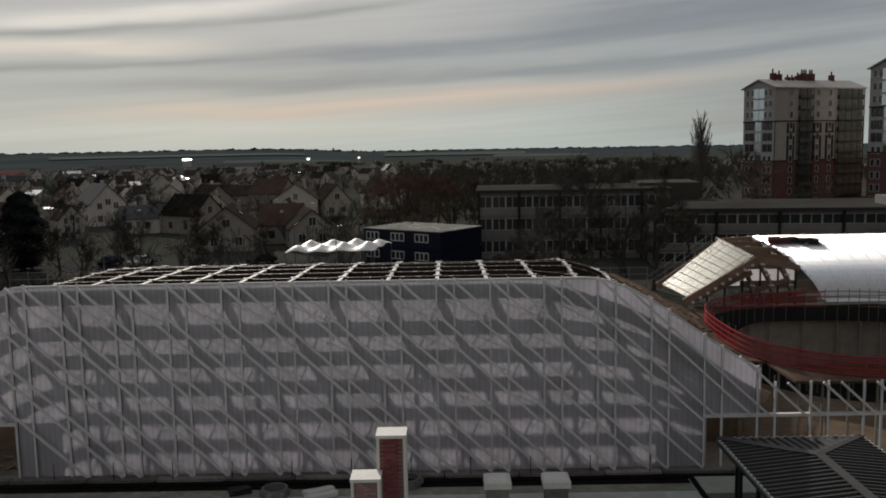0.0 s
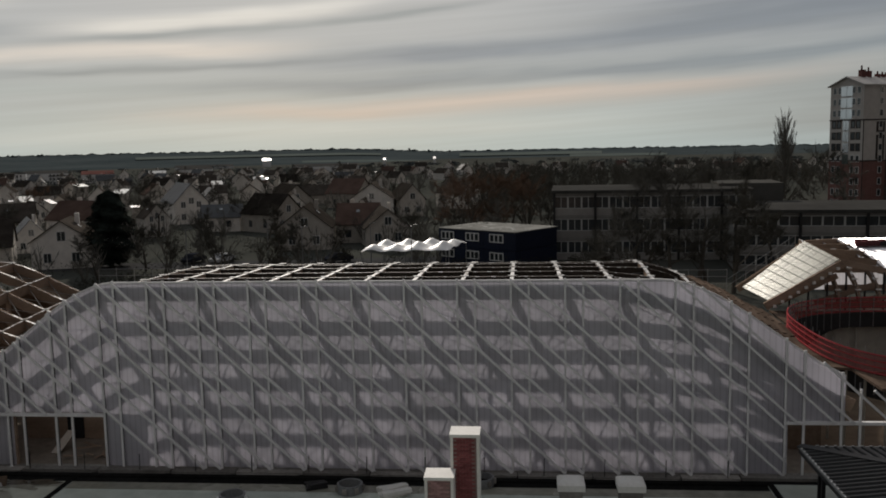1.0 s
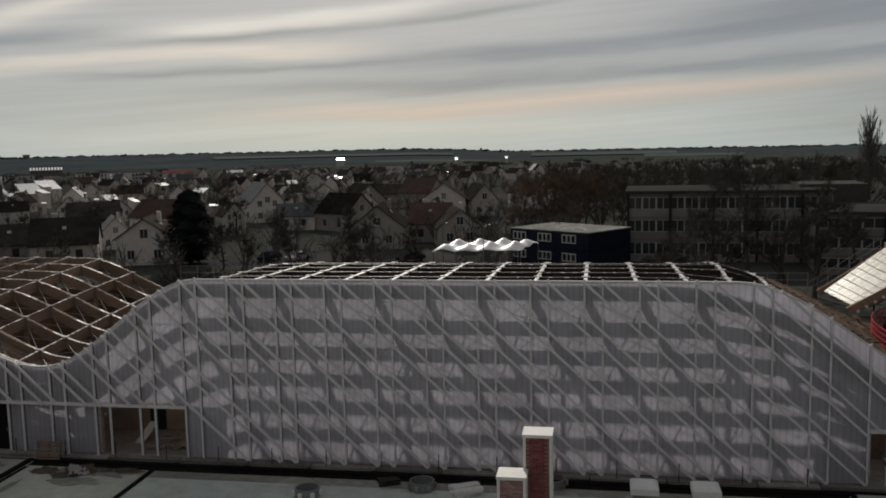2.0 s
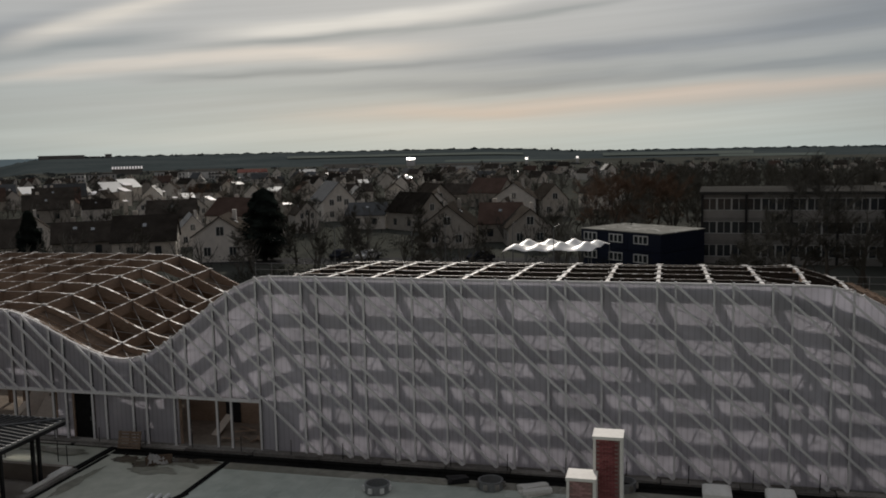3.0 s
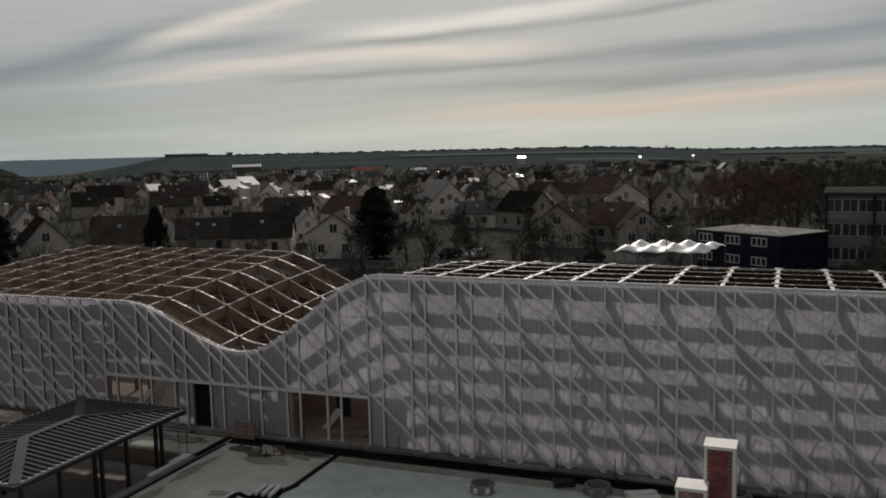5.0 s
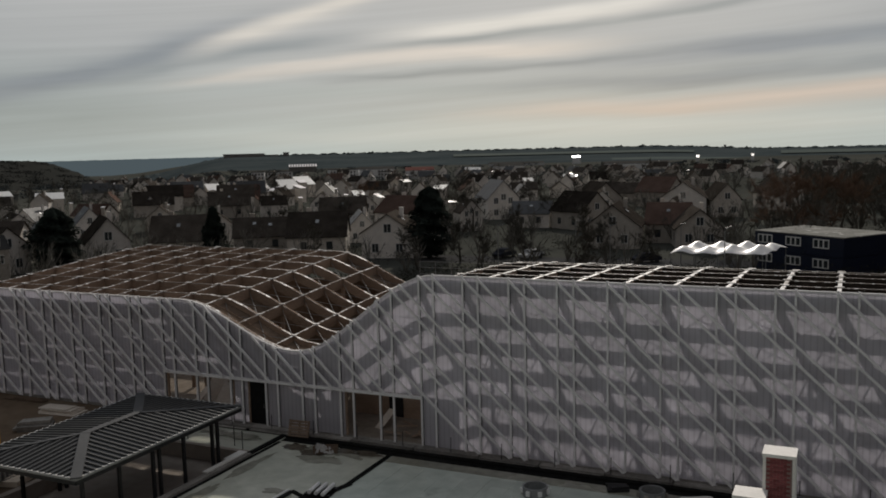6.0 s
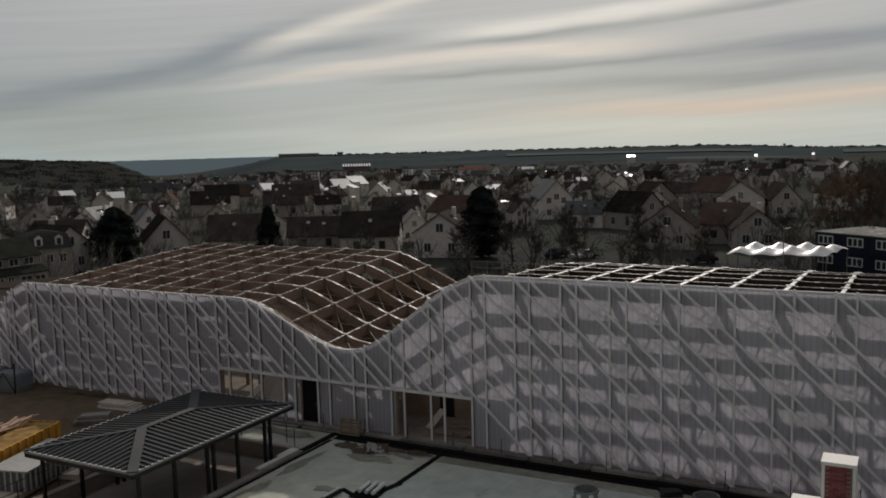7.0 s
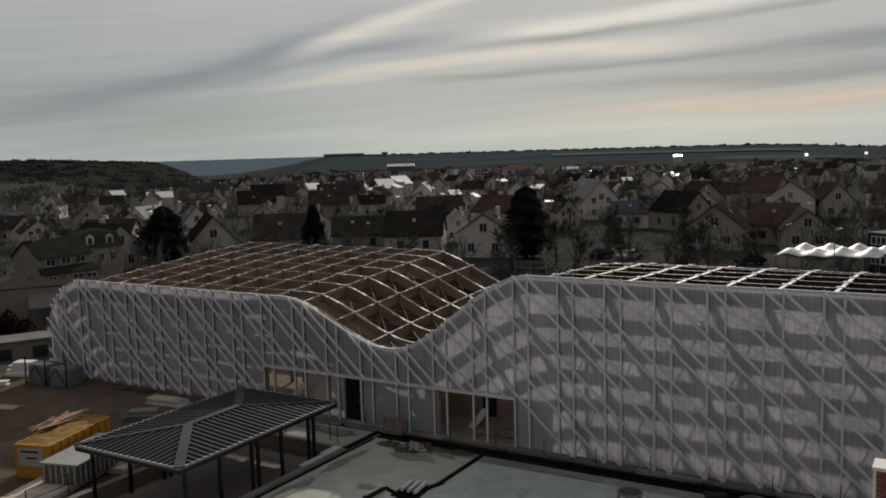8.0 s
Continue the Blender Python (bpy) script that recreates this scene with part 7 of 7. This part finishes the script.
    for x0, x1, h in ((-1.95, -0.15, 1.45), (-0.05, 1.9, 1.3)):
        s = Shape()
        n = 8
        k = len(s.v)
        # a wrapped block with bulging sides
        for j, (zz, f) in enumerate(((0.0, 0.97), (0.35, 1.04), (0.8, 1.03), (1.15, 1.0), (1.3, 0.9))):
            for i in range(n * 4):
                a = 2 * math.pi * (i + 0.5) / (n * 4)
                c, d = math.cos(a), math.sin(a)
                q = f * (1 + 0.05 * noise.noise(Vector((c * 3 + x0, d * 3, zz * 2))))
                s.v.append(((x0 + x1) / 2 + math.copysign(abs(c) ** 0.35, c) * (x1 - x0) / 2 * q, math.copysign(abs(d) ** 0.35, d) * 0.8 * q, zz * h / 1.3))
        m = n * 4
        for j in range(4):
            for i in range(m):
                s.f.append((k + j * m + i, k + j * m + (i + 1) % m, k + (j + 1) * m + (i + 1) % m, k + (j + 1) * m + i))
        s.f.append(tuple(k + 4 * m + i for i in range(m)))
        part("block", s, "wrap_grey", t)
    for x in (-1.95, -0.1, 1.85):
        s = Shape()
        s.tube([(x, -0.95, 0), (x + 0.05, -0.93, 2.1)], [0.05, 0.05], 6)
        part("upright", s, "steel_black", t)
    for a, b in (((-1.95, 0.05), (-1.0, 1.5)), ((-0.1, 0.05), (-1.0, 1.5)), ((-0.1, 1.9), (1.85, 1.75)), ((-0.1, 0.1), (0.9, 1.4)), ((1.85, 0.1), (0.9, 1.4))):
        s = Shape()
        s.tube([(a[0], -0.97, a[1]), (b[0], -0.97, b[1])], [0.035, 0.035], 5)
        part("strut", s, "steel_black", t)
    for x, y, w, d, h, turn, m, lab in ((-60.4, 39.2, 2.0, 1.2, 1.0, 20, "coping", "white wrapped pallet on the soil"), (-59.2, 36.4, 1.4, 0.7, 0.3, 40, "coping", "crumpled white sheeting on the ground"), (-44.5, 38.5, 2.8, 1.2, 0.34, 5, "panel_pale", "stack of pale boards on the soil"), (-48.8, 39.6, 3.0, 0.5, 0.16, 3, "timber_dark", "dark timber lying along the facade foot"), (-43.2, 35.4, 2.2, 1.0, 0.55, 35, "kerb", "heap of broken concrete on the soil"), (-46.5, 31.5, 1.6, 0.8, 0.2, 15, "timber_dark", "dark boards on the soil"), (-39.5, 38.6, 1.6, 1.0, 0.5, 30, "kerb", "heap of grey rubble on the soil"), (-53.5, 33.0, 2.4, 0.9, 0.12, 15, "scrap", "loose boards lying on the soil")):
        r = random.Random(int(-x * 7))
        pile = thing("site_heap", lab, "building material", at=pose(x, y, g, 0, 0, turn))
        for k in range(5):
            s = Shape()
            e, f = r.uniform(-0.12, 0.12) * w, r.uniform(-0.12, 0.12) * d
            s.hexa([(sx * w / 2 * (1 - 0.06 * k) + e, sy * d / 2 * (1 - 0.06 * k) + f, z + (0 if z == h * k / 5 else r.uniform(-0.03, 0.03))) for z in (h * k / 5, h * (k + 1) / 5 - 0.004) for sx, sy in ((-1, -1), (1, -1), (1, 1), (-1, 1))])
            part("layer", s, m, pile)
    t = thing("site_hut", "low grey site hut with dark windows", "hut", at=pose(-70.0, 46.2, -2.3, 0, 0, 62))
    s = Shape()
    s.box(-7, 7, -1.5, 1.5, 0, 2.5)
    part("wall", s, "crepi", t)
    s = Shape()
    s.box(-7.2, 7.2, -1.7, 1.7, 2.5, 2.66)
    part("roof", s, "concrete_grey", t)
    for x in (-5, -2.2, 0.6, 3.4, 5.8):
        s = Shape()
        s.box(x - 0.6, x + 0.6, -1.54, -1.5, 0.9, 2.0)
        part("window", s, "pane", t)
    r = random.Random(31)
    for bearing, h in ((-58.6, 6.6), (-57.6, 6.2), (-56.7, 5.2), (-55.8, 4.2), (-55.0, 4.0), (-54.2, 3.8)):
        x, y = 89 * math.sin(radians(bearing)), 89 * math.cos(radians(bearing))
        s = Shape()
        cloud(s, (0, 0, h * 0.5), (1.35, 1.0, h * 0.52), 1900, 0.26, r)
        solo("shrub", s, "russet_leaf", "dense dark red-brown shrub behind the site hut", "shrub", "shrubs by the hut", at=pose(x, y, -4.2))
    porch_house(pose(-102.4, 71.8, -0.75, 0, 0, 55.5 + 32) @ Matrix.Diagonal((0.80, 0.80, 0.86, 1)))
    mansard_house(pose(-108.9, 83.4, 0.3, 0, 0, 53.1 + 12) @ Matrix.Diagonal((0.78, 0.78, 0.78, 1)))
    # plain outbuilding with a lean-to
    t = thing("outbuilding", "plain pale outbuilding with a small lean-to roof", "building", at=pose(-77.5, 55.0, -4.2, 0, 0, 54.4))
    s = Shape()
    s.box(-6.5, 7.5, 0, 5, 0, 7.2)
    part("wall", s, "crepi", t)
    s = Shape()
    s.box(-6.55, 7.55, -0.05, 5.05, 7.202, 7.3)
    part("roof", s, "tiles", t)
    s = Shape()
    s.hexa(((-3.0, -1.6, 5.3), (0.6, -1.6, 5.3), (0.6, -0.01, 6.5), (-3.0, -0.01, 6.5), (-3.0, -1.6, 5.45), (0.6, -1.6, 5.45), (0.6, -0.01, 6.65), (-3.0, -0.01, 6.65)))
    part("lean_to", s, "concrete_grey", t, "small grey lean-to roof")
    s = Shape()
    s.box(-3.0, -2.85, -1.5, -1.35, 0, 5.3)
    part("lean_to_post", s, "timber_dark", t)
    # handrail fence in front of the pavilion
    t = thing("yard_fence", "thin steel rail fence along the yard edge", "fence")
    for i in range(7):
        s = Shape()
        y = 23.2 + i * 2.2
        s.tube([(-36.6, y, g), (-36.6, y, g + 1.0)], [0.03, 0.03], 6)
        part("fence_post", s, "steel_black", t)
    for h in (0.5, 0.98):
        s = Shape()
        s.tube([(-36.6, 23.2, g + h), (-36.6, 36.4, g + h)], [0.02, 0.02], 5)
        part("fence_bar", s, "steel_black", t)


def build_clutter():
    z = TERRACE
    # sunken court below the pavilion
    t = thing("sunken_court", "sunken court with beige walls below the pavilion", "court", kind="structure")
    for b, m in (((-36.0, -28.76, 24.5, 36.25, -1.6, -1.0), "court_wall"), ((-36.1, -28.76, 36.25, 36.55, -3.8, z + 0.12), "court_wall"), ((-36.3, -35.9, 24.5, 36.5, -3.8, z + 0.05), "court_wall"), ((-35.9, -28.76, 24.6, 25.0, -3.8, z), "court_wall")):
        s = Shape()
        s.box(*b)
        part("court_wall", s, m, t)
    # roof cowls
    for x in (1.87, 4.31):
        t = thing("roof_cowl", "square grey roof vent with a white cap", "roof vent", "roof vents")
        s = Shape()
        s.box(x - 0.46, x + 0.46, 35.2, 36.1, z, 1.0)
        part("body", s, "kerb", t)
        s = Shape()
        c = [(x - 0.56, 35.1), (x + 0.56, 35.1), (x + 0.56, 36.2), (x - 0.56, 36.2)]
        d = [(x - 0.46, 35.2), (x + 0.46, 35.2), (x + 0.46, 36.1), (x - 0.46, 36.1)]
        s.hexa([(*p, 1.0) for p in c] + [(*p, 1.26) for p in c])
        s.hexa([(*p, 1.262) for p in c] + [(*p, 1.34) for p in d])
        k = len(s.v)
        for i in range(9):
            for j in range(9):
                u, v = i / 4 - 1, j / 4 - 1
                s.v.append((x + u * 0.46, 35.65 + v * 0.45, 1.342 + 0.07 * (1 - u ** 4) * (1 - v ** 4)))
        for i in range(8):
            for j in range(8):
                a = k + i * 9 + j
                s.f.append((a, a + 9, a + 10, a + 1))
        part("cap", s, "coping", t, "domed white cap")
    # round vent rings
    for x, y, bright in ((-12.9, 36.6, 1), (-7.9, 38.0, 0), (-2.0, 39.0, 0)):
        t = thing("vent_ring", "round metal vent collar on the felted roof", "roof vent", "vent collars")
        s = Shape()
        n = 18
        for k in range(n):
            a = 2 * math.pi * k / n
            s.v += [(x + q * math.cos(a), y + q * math.sin(a), z + h) for q, h in ((0.58, 0.0), (0.58, 0.42), (0.5, 0.42), (0.5, 0.0))]
        for k in range(n):
            for j in range(4):
                s.f.append((4 * k + j, 4 * ((k + 1) % n) + j, 4 * ((k + 1) % n) + (j + 1) % 4, 4 * k + (j + 1) % 4))
        part("collar", s, "zinc_edge", t)
        for k in range(7):
            a = 2 * math.pi * k / 7
            s = Shape()
            s.box(-0.09, 0.09, -0.05, 0.05, 0.12, 0.34)
            part("bracket", s, "bright_pipe" if bright else "kerb", t, at=pose(x + 0.62 * math.cos(a), y + 0.62 * math.sin(a), z, 0, 0, math.degrees(a) + 90))
    # loose boards and tubes
    r = random.Random(2)
    for x, y, n, w, m, lab, L in ((-5.9, 37.9, 7, 0.3, "coping", "pile of pale offcut boards on the roof", 1.3), (-9.6, 38.6, 5, 0.22, "steel_black", "dark offcuts on the roof", 0.9)):
        t = thing("board_pile", lab, "building material", at=pose(x, y, z, 0, 0, 25))
        for k in range(n):
            s = Shape()
            s.beam((-L / 2 + r.uniform(-0.1, 0.1), (k % 4 - 1.5) * w * 1.1, w * 0.28 + w * 0.55 * (k // 4)), (L / 2, (k % 4 - 1.5) * w * 1.1 + r.uniform(-0.25, 0.25), w * 0.28 + w * 0.55 * (k // 4) + r.uniform(0, 0.05)), w, w * 0.5)
            part("board", s, m, t)
    t = thing("leaning_pallet", "brown timber pallet leaning at the facade foot", "pallet", at=pose(-27.55, 39.35, z + 0.05, -14, 0, 3) @ Matrix.Diagonal((0.95, 1, 0.82, 1)))
    for k in range(6):
        s = Shape()
        s.box(-0.68, 0.68, -0.03, 0.0, 0.02 + k * 0.2, 0.17 + k * 0.2)
        part("slat", s, "timber", t)
    for x in (-0.6, 0, 0.6):
        s = Shape()
        s.box(x - 0.05, x + 0.05, 0.002, 0.09, 0.02, 1.18)
        part("bearer", s, "timber_dark", t)
    t = thing("wrapped_bundle", "bundle of material half covered with white film", "bundle", at=pose(-24.95, 38.0, z, 0, 0, 25) @ Matrix.Diagonal((0.72, 0.8, 0.85, 1)))
    for k in range(5):
        s = Shape()
        s.beam((-0.9 + r.uniform(-0.1, 0.1), -0.3 + 0.15 * k, 0.14 + 0.03 * k), (0.9, -0.3 + 0.15 * k + r.uniform(-0.1, 0.1), 0.16 + 0.03 * k), 0.13, 0.26)
        part("beam", s, "timber_dark", t)
    s = Shape()
    n = 22

    def film(u, v):
        p = Vector((u * 2.2, v * 2.2, 0))
        x = -0.75 + 1.5 * u + 0.22 * noise.noise(p + Vector((7, 0, 0)))
        y = -0.42 + 0.84 * v + 0.22 * noise.noise(p + Vector((0, 9, 0)))
        drop = max(abs(u - 0.5), abs(v - 0.5)) * 2
        crease = abs(noise.noise(Vector((u * 6, v * 4, 4)))) * 0.42 + abs(noise.noise(Vector((u * 15, v * 12, 8)))) * 0.09
        return x, y, 0.36 + 0.16 * math.sin(u * 5 + v * 2) + crease - 0.42 * drop ** 4

    for i in range(n):
        for j in range(n):
            s.face(*[film(u, v) for u, v in ((i / n, j / n), ((i + 1) / n, j / n), ((i + 1) / n, (j + 1) / n), (i / n, (j + 1) / n))])
    part("film", s, "wrap", t, "crumpled white plastic film")
    # bright pipes on a low dark rack
    t = thing("pipe_rack", "three short bright metal pipes lying on dark sheeting", "pipes", at=pose(-22.15, 33.2, z, 0, 0, 96))
    for k in range(3):
        s = Shape()
        y = (k - 1) * 0.36
        s.tube([(-0.62 + 0.05 * k, y, 0.22), (0.62 - 0.04 * k, y + 0.02, 0.22)], [0.10, 0.10], 12)
        part("pipe", s, "bright_pipe", t)
    for x in (-0.42, 0.42):
        s = Shape()
        s.box(x - 0.06, x + 0.06, -0.6, 0.6, 0.025, 0.12)
        part("rack_bar", s, "steel_black", t)
    s = Shape()
    s.box(-0.95, 0.8, -0.62, 0.75, 0.02, 0.024)
    part("sheeting", s, "roofing_dark", t)
    s = Shape()
    s.beam((-23.55, 31.2, z + 0.1), (-23.48, 32.6, z + 0.1), 0.2, 0.16)
    solo("steel_section", s, "steel_black", "dark steel section lying on the roof", "building material")
    s = Shape()
    s.tube([(-23.53, 31.3, z + 0.24), (-23.47, 32.5, z + 0.24)], [0.055, 0.055], 8)
    solo("loose_pipe", s, "bright_pipe", "bright metal pipe on a dark steel section", "pipe")
    # thin stakes along the facade foot
    for k in range(16):
        x = -32.5 + 2.78 * k
        s = Shape()
        s.tube([(x, 39.95, z - 0.02), (x + 0.02, 39.95, z + 0.95)], [0.022, 0.022], 5)
        solo("edge_stake", s, "steel_black", "thin dark steel stake at the roof edge", "stake", "edge stakes")
    for x, y in ((-30.2, 37.2), (-33.4, 37.2), (-29.2, 36.6)):
        s = Shape()
        s.tube([(x, y, z), (x, y, z + 1.1)], [0.025, 0.025], 5)
        solo("edge_stake", s, "steel_black", "thin dark steel stake at the roof edge", "stake", "edge stakes")


def build_site_rails():
    for x0, x1, y, z in ((-29.5, -20.5, 59.0, 5.0), (6.0, 13.5, 60.0, 4.5)):
        t = thing("guard_rail", "thin scaffold guard rail behind the roof", "rail", "guard rails")
        n = int((x1 - x0) / 1.2)
        for i in range(n + 1):
            x = x0 + (x1 - x0) * i / n
            s = Shape()
            s.tube([(x, y, GROUND), (x, y, z + 2.0)], [0.022, 0.02], 5)
            part("rail_post", s, "zinc_edge", t)
        for h in (1.0, 1.5, 1.95):
            s = Shape()
            s.tube([(x0, y, z + h), (x1, y, z + h)], [0.016, 0.016], 5)
            part("rail_bar", s, "zinc_edge", t)
    d = thing("door_1", "dark closed door leaf in the sheeted front", "door", kind="structure")
    s = Shape()
    s.box(-31.52, -30.38, YF + 0.02, YF + 0.07, -0.18, 2.28)
    part("leaf", s, "roofing_dark", d)
    s = Shape()
    s.tube([(-30.55, YF - 0.03, 0.8), (-30.55, YF - 0.03, 1.0)], [0.015, 0.015], 6)
    part("door_handle", s, "zinc_edge", d)


build_site_rails()
M["court_wall"] = surface("beige_court_wall", (0.27, 0.235, 0.205), (0.40, 0.355, 0.315), 0.8, 0.9)
build_yard()
build_clutter()


# bricks of the chimneys
def lay_bricks():
    bl, bh = 0.215, 0.075
    s = Shape()
    s.box(0.004, bl - 0.006, 0.0, 0.02, 0.004, bh - 0.006)
    me = s.mesh("brick")
    me.materials.append(M["brick"])
    soft = s.mesh("brick")
    soft.materials.append(M["brick_pale"])
    for ob in [o for o in scene.objects if o.name.split(".")[0] == "chimney" and o.parent is None]:
        x, y, w, d, z1 = ob["lay"]
        pale = z1 < 4.5
        rows = 0
        zz = z1 - 0.12 - bh
        count = 0
        while zz > 1.6 and count < 300:
            off = -bl / 2 if rows % 2 else 0.0
            n = int((w - 0.1) / bl) + 1
            for i in range(n + 1):
                bx = x - w / 2 + 0.06 + off + i * bl
                if bx < x - w / 2 + 0.04 or bx + bl > x + w / 2 - 0.03:
                    continue
                part("brick", soft if pale else me, "brick", ob, at=pose(bx, y - d / 2 - 0.006, zz))
                count += 1
            zz -= bh
            rows += 1


lay_bricks()
